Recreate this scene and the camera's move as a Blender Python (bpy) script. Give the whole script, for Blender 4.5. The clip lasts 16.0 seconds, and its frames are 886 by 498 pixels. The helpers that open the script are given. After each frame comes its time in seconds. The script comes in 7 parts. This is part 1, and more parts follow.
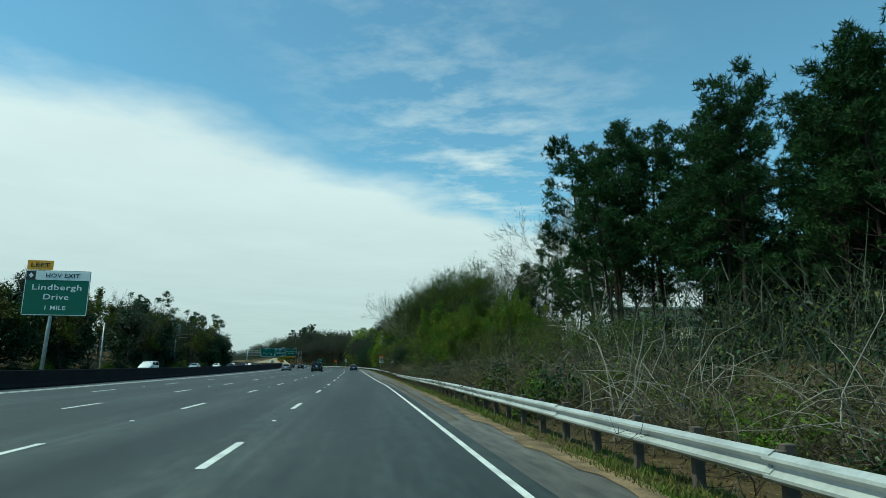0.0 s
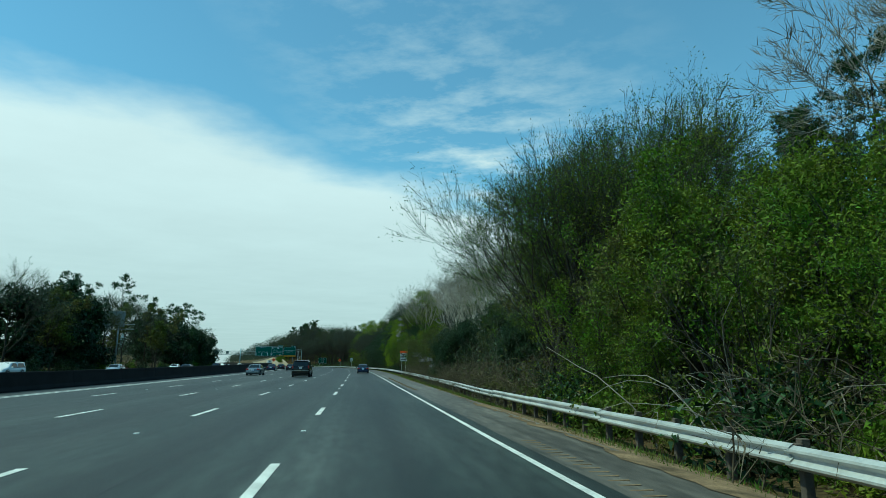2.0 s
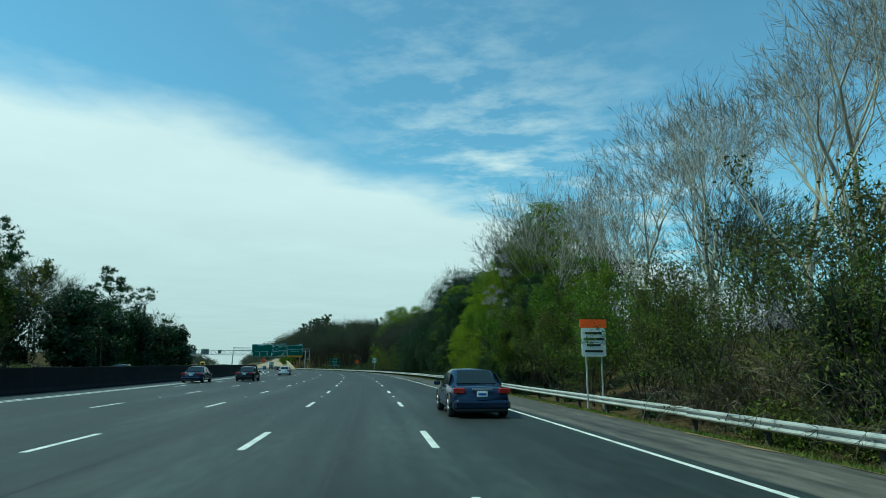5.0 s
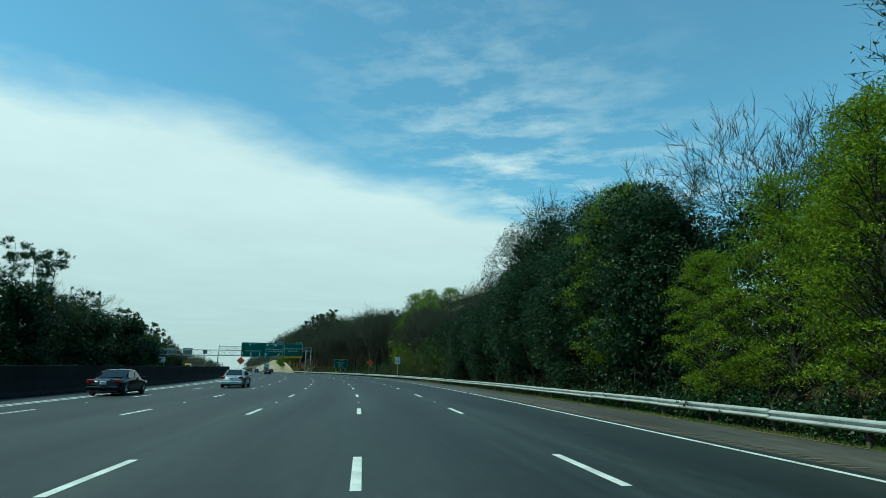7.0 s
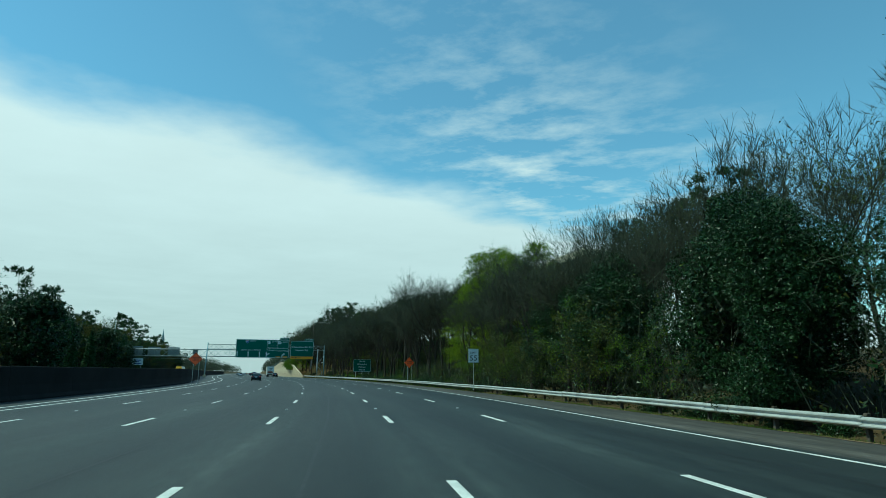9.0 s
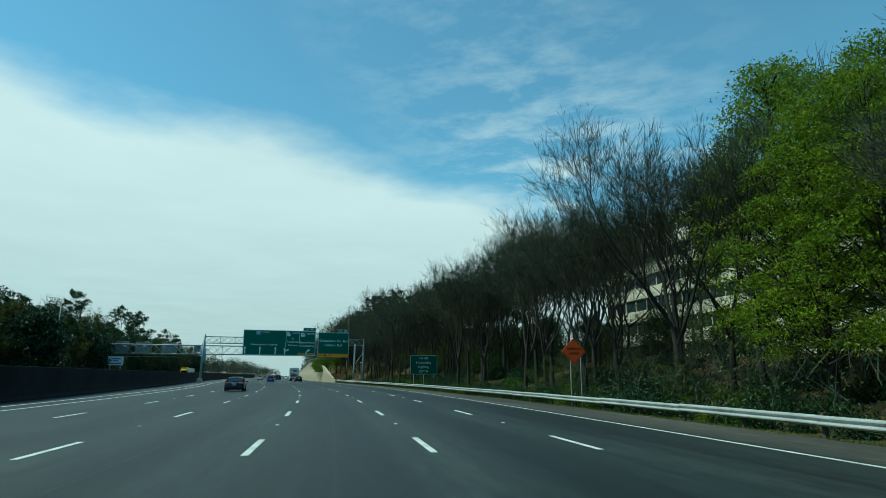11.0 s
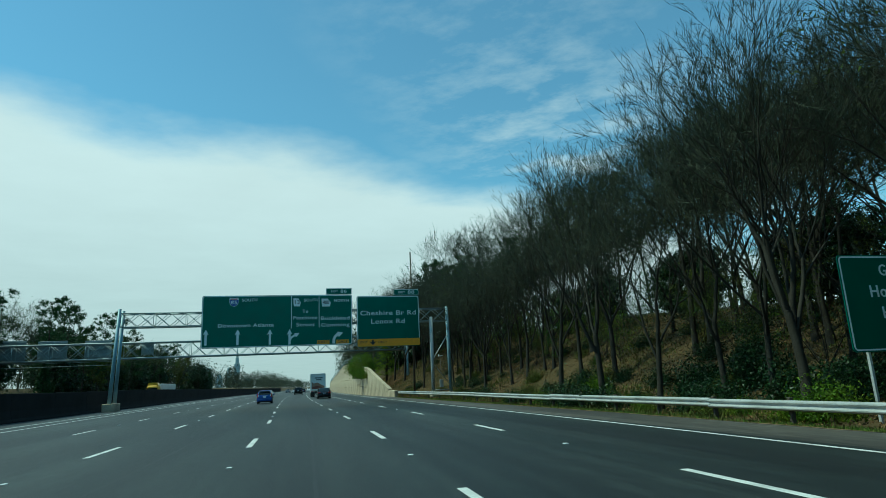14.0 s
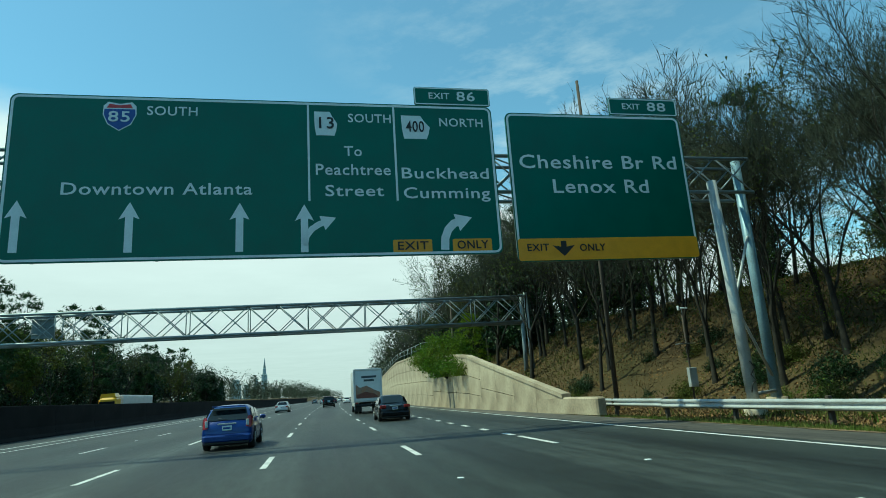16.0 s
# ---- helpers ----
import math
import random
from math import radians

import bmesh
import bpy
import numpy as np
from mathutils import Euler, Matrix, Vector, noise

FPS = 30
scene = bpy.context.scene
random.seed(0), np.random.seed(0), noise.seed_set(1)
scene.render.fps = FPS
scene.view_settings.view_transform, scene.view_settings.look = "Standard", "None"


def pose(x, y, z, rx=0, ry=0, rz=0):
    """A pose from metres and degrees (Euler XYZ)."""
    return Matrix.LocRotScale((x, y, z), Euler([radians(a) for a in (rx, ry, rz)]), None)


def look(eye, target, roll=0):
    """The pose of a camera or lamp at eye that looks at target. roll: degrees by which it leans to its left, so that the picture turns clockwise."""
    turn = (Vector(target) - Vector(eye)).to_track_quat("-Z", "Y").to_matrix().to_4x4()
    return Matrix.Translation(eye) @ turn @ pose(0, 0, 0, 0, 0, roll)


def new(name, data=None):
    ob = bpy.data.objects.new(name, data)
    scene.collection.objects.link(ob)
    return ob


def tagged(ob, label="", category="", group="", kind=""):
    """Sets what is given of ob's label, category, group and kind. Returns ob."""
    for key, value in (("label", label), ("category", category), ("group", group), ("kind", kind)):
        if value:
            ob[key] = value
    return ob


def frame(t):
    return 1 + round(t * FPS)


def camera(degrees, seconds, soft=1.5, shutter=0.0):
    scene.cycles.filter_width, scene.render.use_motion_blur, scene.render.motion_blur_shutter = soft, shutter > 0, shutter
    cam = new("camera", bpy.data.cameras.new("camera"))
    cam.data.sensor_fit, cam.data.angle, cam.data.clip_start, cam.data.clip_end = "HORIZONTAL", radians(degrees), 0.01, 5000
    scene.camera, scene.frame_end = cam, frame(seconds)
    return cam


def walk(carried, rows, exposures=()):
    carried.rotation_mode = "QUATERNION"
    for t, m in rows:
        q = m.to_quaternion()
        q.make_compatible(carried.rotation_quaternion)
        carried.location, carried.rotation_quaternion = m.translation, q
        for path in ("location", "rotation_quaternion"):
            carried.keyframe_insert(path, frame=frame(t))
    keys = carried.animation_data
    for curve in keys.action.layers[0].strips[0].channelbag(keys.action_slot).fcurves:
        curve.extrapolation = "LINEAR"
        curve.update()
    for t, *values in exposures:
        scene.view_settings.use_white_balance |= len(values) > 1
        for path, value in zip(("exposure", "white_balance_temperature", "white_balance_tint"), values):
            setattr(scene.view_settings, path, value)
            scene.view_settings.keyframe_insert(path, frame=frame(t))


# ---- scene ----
EXPOSURES = [(0, 0.0, 5250, -38), (2, 0.0, 4950, -43), (8, -0.02, 4950, -44), (11, -0.08, 4950, -44), (14.5, -0.12, 4950, -44), (15.5, 0.0, 4950, -43), (16, 0.2, 5350, -42)]
cam = camera(72.2, 16.0, soft=0.6)
PATH = [
    (0, (-1.46, -0.22, 1.50), (-1.87, 19.42, 5.26), 0.56),
    (0.2, (-2.30, 4.45, 1.50), (-2.74, 24.12, 5.08), 0.17),
    (0.5, (-3.57, 11.62, 1.50), (-4.04, 31.26, 5.25), 0.59),
    (1, (-5.70, 24.32, 1.50), (-6.20, 43.96, 5.25), 0.63),
    (1.5, (-7.90, 37.32, 1.50), (-8.38, 56.95, 5.31), 0.15),
    (2, (-10.27, 50.41, 1.50), (-10.84, 70.06, 5.22), 0.05),
    (2.5, (-12.78, 63.36, 1.50), (-13.48, 83.01, 5.14), 0.22),
    (3, (-15.30, 76.44, 1.50), (-16.03, 96.09, 5.14), 0.55),
    (3.5, (-17.81, 89.58, 1.50), (-18.66, 109.21, 5.20), 0.15),
    (4, (-20.33, 102.80, 1.50), (-21.37, 122.41, 5.30), 0.35),
    (6.3, (-33.32, 163.42, 1.50), (-34.50, 183.02, 5.31), 0.10),
    (6.5, (-34.47, 168.65, 1.50), (-35.69, 188.26, 5.25), 0.40),
    (7, (-37.62, 181.67, 1.50), (-38.97, 201.24, 5.40), 0.30),
    (7.5, (-40.68, 194.78, 1.50), (-42.10, 214.35, 5.37), 0.50),
    (8, (-43.95, 208.28, 1.50), (-45.49, 227.83, 5.40), 0.60),
    (8.5, (-47.37, 222.09, 1.50), (-49.11, 241.61, 5.47), 0.30),
    (10.8, (-65.83, 286.68, 1.50), (-68.83, 306.03, 5.59), 0.31),
    (11, (-67.73, 292.38, 1.50), (-70.87, 311.70, 5.61), 0.24),
    (11.2, (-69.59, 297.73, 1.50), (-72.69, 317.05, 5.61), 0.10),
    (11.5, (-72.33, 305.46, 1.50), (-75.78, 324.73, 5.57), 0.33),
    (12, (-76.89, 317.95, 1.50), (-80.72, 337.16, 5.56), 0.47),
    (12.5, (-81.57, 330.17, 1.50), (-85.66, 349.33, 5.53), 0.50),
    (13, (-86.42, 342.20, 1.50), (-90.26, 361.42, 5.45), -1.03),
    (13.5, (-91.36, 354.12, 1.50), (-95.23, 373.30, 5.63), -2.10),
    (14, (-96.36, 366.00, 1.50), (-100.35, 385.13, 5.77), -2.67),
    (14.5, (-101.59, 377.86, 1.50), (-106.42, 396.82, 5.65), -1.71),
    (15, (-107.11, 389.56, 1.50), (-112.30, 408.41, 5.70), -1.27),
    (15.5, (-112.83, 400.96, 1.50), (-117.99, 419.82, 5.71), -2.87),
    (15.7, (-115.17, 405.43, 1.50), (-120.23, 424.29, 5.83), -3.49),
    (16, (-118.67, 412.01, 1.50), (-123.37, 430.92, 6.03), -3.85),
]
walk(cam, [(t, look(eye, target, roll)) for t, eye, target, roll in PATH], EXPOSURES)

# ---- world and sun ----
SUN_AZ, SUN_EL = radians(253), radians(56)  # azimuth counted clockwise from +y
world = bpy.data.worlds.new("sky")
scene.world = world
world.use_nodes = True


def sky_nodes():
    nt = world.node_tree
    nt.nodes.clear()
    link = nt.links.new

    def nd(kind, **kw):
        n = nt.nodes.new(kind)
        for k, v in kw.items():
            if k == "operation":
                n.operation = v
        return n

    def mth(op, a, b=None, clamp=False):
        n = nd("ShaderNodeMath", operation=op)
        n.use_clamp = clamp
        for i, v in enumerate((a, b)):
            if v is None:
                continue
            if isinstance(v, (int, float)):
                n.inputs[i].default_value = v
            else:
                link(v, n.inputs[i])
        return n.outputs[0]

    co = nd("ShaderNodeTexCoord")
    sep = nd("ShaderNodeSeparateXYZ")
    link(co.outputs["Generated"], sep.inputs[0])
    up = mth("MAXIMUM", sep.outputs[2], 0.015)
    px, py = mth("DIVIDE", sep.outputs[0], up), mth("DIVIDE", sep.outputs[1], up)
    flat = nd("ShaderNodeCombineXYZ")
    link(px, flat.inputs[0]), link(py, flat.inputs[1])

    def cloud_noise(scale, detail, rough, stretch, turn=0.0):
        mp = nd("ShaderNodeMapping")
        mp.inputs["Scale"].default_value = (scale * stretch[0], scale * stretch[1], 1)
        mp.inputs["Rotation"].default_value = (0, 0, turn)
        link(flat.outputs[0], mp.inputs[0])
        n = nd("ShaderNodeTexNoise")
        n.inputs["Scale"].default_value, n.inputs["Detail"].default_value, n.inputs["Roughness"].default_value = 1.0, detail, rough
        link(mp.outputs[0], n.inputs["Vector"])
        return n.outputs["Fac"]

    sky = nd("ShaderNodeTexSky")
    sky.sky_type = "NISHITA"
    sky.sun_disc = False
    sky.sun_elevation, sky.sun_rotation = SUN_EL, SUN_AZ
    sky.air_density, sky.dust_density, sky.ozone_density = 1.15, 0.3, 2.5
    # the front of the high cloud sheet runs across the sky ahead; beyond it all is white
    edge = mth("SUBTRACT", mth("SUBTRACT", py, mth("MULTIPLY", px, 1.2)), 3.75)
    wob = mth("MULTIPLY", mth("SUBTRACT", cloud_noise(1.1, 6, 0.55, (1, 1)), 0.5), 1.9)
    sheet = mth("DIVIDE", mth("ADD", mth("ADD", edge, wob), 0.55), 1.15, clamp=True)
    smooth = mth("MULTIPLY", mth("MULTIPLY", sheet, sheet), mth("SUBTRACT", 3.0, mth("MULTIPLY", sheet, 2.0)))
    # thin torn streaks in the blue
    streak = mth("DIVIDE", mth("SUBTRACT", cloud_noise(2.6, 8, 0.62, (1.0, 1.25), 0.5), 0.45), 0.28, clamp=True)
    near = mth("DIVIDE", mth("ADD", edge, 2.9), 1.8, clamp=True)
    right = mth("DIVIDE", mth("ADD", px, 0.75), 0.8, clamp=True)
    thin = mth("ADD", mth("MULTIPLY", mth("MULTIPLY", streak, mth("MULTIPLY", near, right)), 0.85), 0.05)
    cover = mth("MAXIMUM", mth("MULTIPLY", smooth, 0.96), thin, clamp=True)
    # the sheet is whiter overhead and greyer towards the horizon
    ramp = nd("ShaderNodeValToRGB")
    link(sep.outputs[2], ramp.inputs[0])
    ramp.color_ramp.elements[0].position, ramp.color_ramp.elements[0].color = 0.0, (0.775, 0.680, 0.72, 1)
    ramp.color_ramp.elements[1].position, ramp.color_ramp.elements[1].color = 0.30, (1.15, 0.945, 1.0, 1)
    bright = nd("ShaderNodeVectorMath", operation="SCALE")
    link(ramp.outputs[0], bright.inputs[0])
    mott = mth("ADD", mth("MULTIPLY", cloud_noise(0.9, 6, 0.6, (1, 1), 0.8), 0.20), 0.90)
    link(mth("MULTIPLY", mott, CLOUD), bright.inputs["Scale"])
    mix = nd("ShaderNodeMix")
    mix.data_type = "RGBA"
    link(cover, mix.inputs["Factor"])
    link(sky.outputs[0], mix.inputs["A"]), link(bright.outputs[0], mix.inputs["B"])
    bg = nd("ShaderNodeBackground")
    link(mix.outputs["Result"], bg.inputs["Color"])
    bg.inputs["Strength"].default_value = SKY
    out = nd("ShaderNodeOutputWorld")
    link(bg.outputs[0], out.inputs[0])


SKY, CLOUD = 0.138, 6.0
sky_nodes()
sun = new("sun", bpy.data.lights.new("sun", "SUN"))
sun.data.energy, sun.data.angle, sun.data.color = 4.6, radians(0.53), (1.0, 0.79, 0.65)
sun.matrix_world = look((0, 0, 60), (-math.sin(SUN_AZ) * math.cos(SUN_EL), -math.cos(SUN_AZ) * math.cos(SUN_EL), 60 - math.sin(SUN_EL)))


# ---- materials ----
def material(name, base, rough=0.7, metal=0.0, vary=0.25, scale=3.0, fine=40.0, bump=0.2, second=None, coat=0.0, island=0.0, spec=0.5, trans=0.0, coords="Object"):
    """Principled surface with colour variation at two scales and a fine bump. second: the colour that patches run to."""
    m = bpy.data.materials.new(name)
    m.use_nodes = True
    nt = m.node_tree
    link = nt.links.new
    b = nt.nodes["Principled BSDF"]
    b.inputs["Metallic"].default_value = metal
    b.inputs["Specular IOR Level"].default_value = spec
    b.inputs["Coat Weight"].default_value = coat
    co = nt.nodes.new("ShaderNodeTexCoord")
    src = co.outputs[coords]
    big, small = nt.nodes.new("ShaderNodeTexNoise"), nt.nodes.new("ShaderNodeTexNoise")
    for n, s, d in ((big, scale, 5), (small, fine, 4)):
        n.inputs["Scale"].default_value, n.inputs["Detail"].default_value = s, d
        link(src, n.inputs["Vector"])
    second = second or tuple(c * (1 - vary) for c in base)
    mix = nt.nodes.new("ShaderNodeMix")
    mix.data_type = "RGBA"
    mix.inputs["A"].default_value, mix.inputs["B"].default_value = (*base, 1), (*second, 1)
    ramp = nt.nodes.new("ShaderNodeValToRGB")
    ramp.color_ramp.elements[0].position, ramp.color_ramp.elements[1].position = 0.35, 0.68
    link(big.outputs["Fac"], ramp.inputs[0])
    link(ramp.outputs[0], mix.inputs["Factor"])
    mul = nt.nodes.new("ShaderNodeMix")
    mul.data_type, mul.blend_type = "RGBA", "MULTIPLY"
    mul.inputs["Factor"].default_value = vary
    grain = nt.nodes.new("ShaderNodeValToRGB")
    grain.color_ramp.elements[0].position, grain.color_ramp.elements[1].position = 0.3, 0.6
    grain.color_ramp.elements[0].color = (0.35, 0.35, 0.35, 1)
    link(small.outputs["Fac"], grain.inputs[0])
    link(mix.outputs["Result"], mul.inputs["A"]), link(grain.outputs[0], mul.inputs["B"])
    last = mul.outputs["Result"]
    if island:
        geo = nt.nodes.new("ShaderNodeNewGeometry")
        hsv = nt.nodes.new("ShaderNodeHueSaturation")
        val = nt.nodes.new("ShaderNodeMapRange")
        val.inputs["To Min"].default_value, val.inputs["To Max"].default_value = 1 - island, 1 + island
        link(geo.outputs["Random Per Island"], val.inputs["Value"])
        link(val.outputs[0], hsv.inputs["Value"])
        link(last, hsv.inputs["Color"])
        last = hsv.outputs["Color"]
    link(last, b.inputs["Base Color"])
    rr = nt.nodes.new("ShaderNodeMapRange")
    rr.inputs["To Min"].default_value, rr.inputs["To Max"].default_value = max(rough - 0.12, 0.02), min(rough + 0.12, 1)
    link(small.outputs["Fac"], rr.inputs["Value"])
    link(rr.outputs[0], b.inputs["Roughness"])
    if bump:
        bp = nt.nodes.new("ShaderNodeBump")
        bp.inputs["Strength"].default_value, bp.inputs["Distance"].default_value = bump, 0.02
        link(small.outputs["Fac"], bp.inputs["Height"])
        link(bp.outputs[0], b.inputs["Normal"])
    if trans:
        tr = nt.nodes.new("ShaderNodeBsdfTranslucent")
        link(last, tr.inputs["Color"])
        mx = nt.nodes.new("ShaderNodeMixShader")
        mx.inputs[0].default_value = trans
        link(b.outputs[0], mx.inputs[1]), link(tr.outputs[0], mx.inputs[2])
        link(mx.outputs[0], nt.nodes["Material Output"].inputs["Surface"])
    return m


def asphalt_material(name, base, light, tracks):
    """Asphalt read in road metres (UV: across, along): fine stone, long smears, worn wheel tracks and oil lines in each lane, cracks."""
    m = bpy.data.materials.new(name)
    m.use_nodes = True
    nt = m.node_tree
    link = nt.links.new
    b = nt.nodes["Principled BSDF"]
    uv = nt.nodes.new("ShaderNodeUVMap")
    uv.uv_map = "road"

    def noise_at(scale_x, scale_y, detail=4.0):
        mp = nt.nodes.new("ShaderNodeMapping")
        mp.inputs["Scale"].default_value = (scale_x, scale_y, 1)
        link(uv.outputs[0], mp.inputs[0])
        n = nt.nodes.new("ShaderNodeTexNoise")
        n.inputs["Scale"].default_value, n.inputs["Detail"].default_value = 1.0, detail
        link(mp.outputs[0], n.inputs["Vector"])
        return n.outputs["Fac"]

    def rng(v, a, b_, lo, hi):
        r = nt.nodes.new("ShaderNodeMapRange")
        for k, x in zip(("From Min", "From Max", "To Min", "To Max"), (a, b_, lo, hi)):
            r.inputs[k].default_value = x
        link(v, r.inputs["Value"])
        return r.outputs[0]

    def mul(a, b_):
        n = nt.nodes.new("ShaderNodeMath")
        n.operation = "MULTIPLY"
        link(a, n.inputs[0]), link(b_, n.inputs[1])
        return n.outputs[0]

    stone = noise_at(55, 55, 2)
    patch = noise_at(0.5, 0.06)
    smear = noise_at(2.2, 0.025, 3)
    worn = noise_at(5.0, 1.1, 5)
    val = mul(mul(rng(stone, 0.3, 0.7, 0.45, 1.55), rng(worn, 0.3, 0.7, 0.60, 1.40)), mul(rng(patch, 0.3, 0.7, 0.70, 1.30), rng(smear, 0.3, 0.7, 0.62, 1.38)))
    sep = nt.nodes.new("ShaderNodeSeparateXYZ")
    link(uv.outputs[0], sep.inputs[0])
    if tracks:
        wave = nt.nodes.new("ShaderNodeMath")
        wave.operation = "MULTIPLY"
        link(sep.outputs[0], wave.inputs[0])
        wave.inputs[1].default_value = 2 * math.pi / 3.7
        cosine = nt.nodes.new("ShaderNodeMath")
        cosine.operation = "COSINE"
        link(wave.outputs[0], cosine.inputs[0])
        val = mul(val, rng(cosine.outputs[0], -1, 1, 0.68, 1.24))
    mix = nt.nodes.new("ShaderNodeMix")
    mix.data_type = "RGBA"
    mix.inputs["A"].default_value, mix.inputs["B"].default_value = (*base, 1), (*light, 1)
    link(rng(patch, 0.35, 0.7, 0, 1), mix.inputs["Factor"])
    sc = nt.nodes.new("ShaderNodeVectorMath")
    sc.operation = "SCALE"
    link(mix.outputs["Result"], sc.inputs[0]), link(val, sc.inputs["Scale"])
    # an older, darker length of surfacing
    older = nt.nodes.new("ShaderNodeValToRGB")
    for e, (at, v) in zip([older.color_ramp.elements[0], older.color_ramp.elements[1], older.color_ramp.elements.new(0.24), older.color_ramp.elements.new(0.80)], ((0.10, 1.0), (0.95, 1.0), (0.24, 0.66), (0.80, 0.62))):
        e.position, e.color = at, (v, v, v, 1)
    link(rng(sep.outputs[1], 100, 460, 0, 1), older.inputs[0])
    dark = nt.nodes.new("ShaderNodeVectorMath")
    dark.operation = "MULTIPLY"
    link(sc.outputs[0], dark.inputs[0]), link(older.outputs[0], dark.inputs[1])
    sc = dark
    link(sc.outputs[0], b.inputs["Base Color"])
    link(rng(stone, 0.3, 0.7, 0.50, 0.74), b.inputs["Roughness"])
    b.inputs["Specular IOR Level"].default_value = 0.45
    bp = nt.nodes.new("ShaderNodeBump")
    bp.inputs["Strength"].default_value, bp.inputs["Distance"].default_value = 0.35, 0.01
    link(stone, bp.inputs["Height"])
    link(bp.outputs[0], b.inputs["Normal"])
    return m


def glass_material(name, tint):
    m = bpy.data.materials.new(name)
    m.use_nodes = True
    b = m.node_tree.nodes["Principled BSDF"]
    b.inputs["Base Color"].default_value = (*tint, 1)
    b.inputs["Roughness"].default_value = 0.04
    b.inputs["Specular IOR Level"].default_value = 0.4
    return m


ASPHALT = asphalt_material("asphalt", (0.0150, 0.0200, 0.0178), (0.0265, 0.0310, 0.0280), True)
SHOULDER = asphalt_material("shoulder_asphalt", (0.072, 0.066, 0.056), (0.106, 0.096, 0.080), False)
SAND = material("brown_sand", (0.25, 0.18, 0.105), 0.95, vary=0.6, scale=1.6, fine=20, bump=0.5, second=(0.09, 0.068, 0.042), spec=0.12)
TAR = material("tar_sealant", (0.012, 0.012, 0.012), 0.6, vary=0.3, scale=0.6, fine=8, bump=0.1)
PAINT = material("road_paint", (0.72, 0.73, 0.70), 0.6, vary=0.35, scale=1.5, fine=25, bump=0.1)
GROUND = material("leaf_litter_ground", (0.085, 0.060, 0.029), 0.95, vary=0.55, scale=0.16, fine=5.0, bump=0.6, second=(0.052, 0.044, 0.018), spec=0.12)
GRASS = material("grass_blades", (0.082, 0.145, 0.018), 0.8, vary=0.35, scale=0.6, fine=3, bump=0, second=(0.17, 0.15, 0.05), island=0.35, trans=0.3, spec=0.12)
DRYGRASS = material("dry_leaf_litter", (0.23, 0.14, 0.06), 0.9, vary=0.4, scale=0.6, fine=3, bump=0, second=(0.10, 0.075, 0.038), island=0.4, spec=0.12)
STEEL = material("galvanised_steel", (0.50, 0.51, 0.50), 0.45, metal=0.3, vary=0.22, scale=1.2, fine=14, bump=0.08, second=(0.38, 0.39, 0.38))
POLESTEEL = material("dull_grey_steel", (0.30, 0.34, 0.35), 0.5, metal=0.4, vary=0.3, scale=0.8, fine=12, bump=0.1)
BLUESTEEL = material("blue_grey_steel", (0.24, 0.34, 0.40), 0.5, metal=0.3, vary=0.3, scale=0.8, fine=12, bump=0.1)
WOODPOST = material("weathered_timber", (0.085, 0.068, 0.052), 0.9, vary=0.4, scale=2, fine=22, bump=0.5)
CONCRETE = material("pale_concrete", (0.47, 0.40, 0.28), 0.85, vary=0.4, scale=0.5, fine=9, bump=0.3, second=(0.25, 0.20, 0.135))
# mid-grey barrier concrete; the shade on its road face is put into this near-black base
SHADECONC = material("shade_toned_concrete", (0.020, 0.020, 0.020), 0.9, vary=0.4, scale=0.5, fine=9, bump=0.3, second=(0.012, 0.012, 0.012), spec=0.12)
SIGNGREEN = material("green_sign_sheeting", (0.0045, 0.102, 0.060), 0.4, vary=0.16, scale=0.7, fine=16, bump=0.03)
SIGNWHITE = material("white_sign_sheeting", (0.78, 0.80, 0.80), 0.45, vary=0.1, scale=2, fine=20, bump=0.0)
SIGNYELLOW = material("yellow_sign_sheeting", (0.74, 0.34, 0.01), 0.45, vary=0.12, scale=2, fine=20, bump=0.0)
SIGNORANGE = material("orange_sign_sheeting", (0.95, 0.13, 0.02), 0.4, vary=0.1, scale=2, fine=20, bump=0.0)
SIGNBLUE = material("blue_shield_sheeting", (0.02, 0.06, 0.30), 0.4, vary=0.1, scale=2, fine=20, bump=0.0)
SIGNRED = material("red_shield_sheeting", (0.45, 0.03, 0.04), 0.4, vary=0.1, scale=2, fine=20, bump=0.0)
SIGNBLACK = material("black_sign_legend", (0.012, 0.012, 0.012), 0.5, vary=0.1, scale=2, fine=20, bump=0.0)
ALUM = material("bare_aluminium_back", (0.22, 0.25, 0.26), 0.45, metal=0.6, vary=0.2, scale=1, fine=10, bump=0.05)
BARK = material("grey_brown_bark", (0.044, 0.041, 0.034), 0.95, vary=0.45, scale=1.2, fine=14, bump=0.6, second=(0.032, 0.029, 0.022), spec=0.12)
TWIG = material("grey_brown_twigs", (0.072, 0.078, 0.055), 0.9, vary=0.3, scale=0.5, fine=6, bump=0, second=(0.040, 0.048, 0.030), spec=0.12)
PALEBARK = material("white_peeling_bark", (0.52, 0.48, 0.40), 0.9, vary=0.4, scale=1.4, fine=8, bump=0.3, second=(0.30, 0.26, 0.20), spec=0.12)
PALETWIG = material("pale_grey_twigs", (0.27, 0.25, 0.215), 0.9, vary=0.3, scale=0.5, fine=6, bump=0, second=(0.17, 0.155, 0.13), spec=0.12)
PINEBARK = material("dark_pine_bark", (0.045, 0.034, 0.027), 0.95, vary=0.45, scale=1.5, fine=12, bump=0.6, spec=0.12)
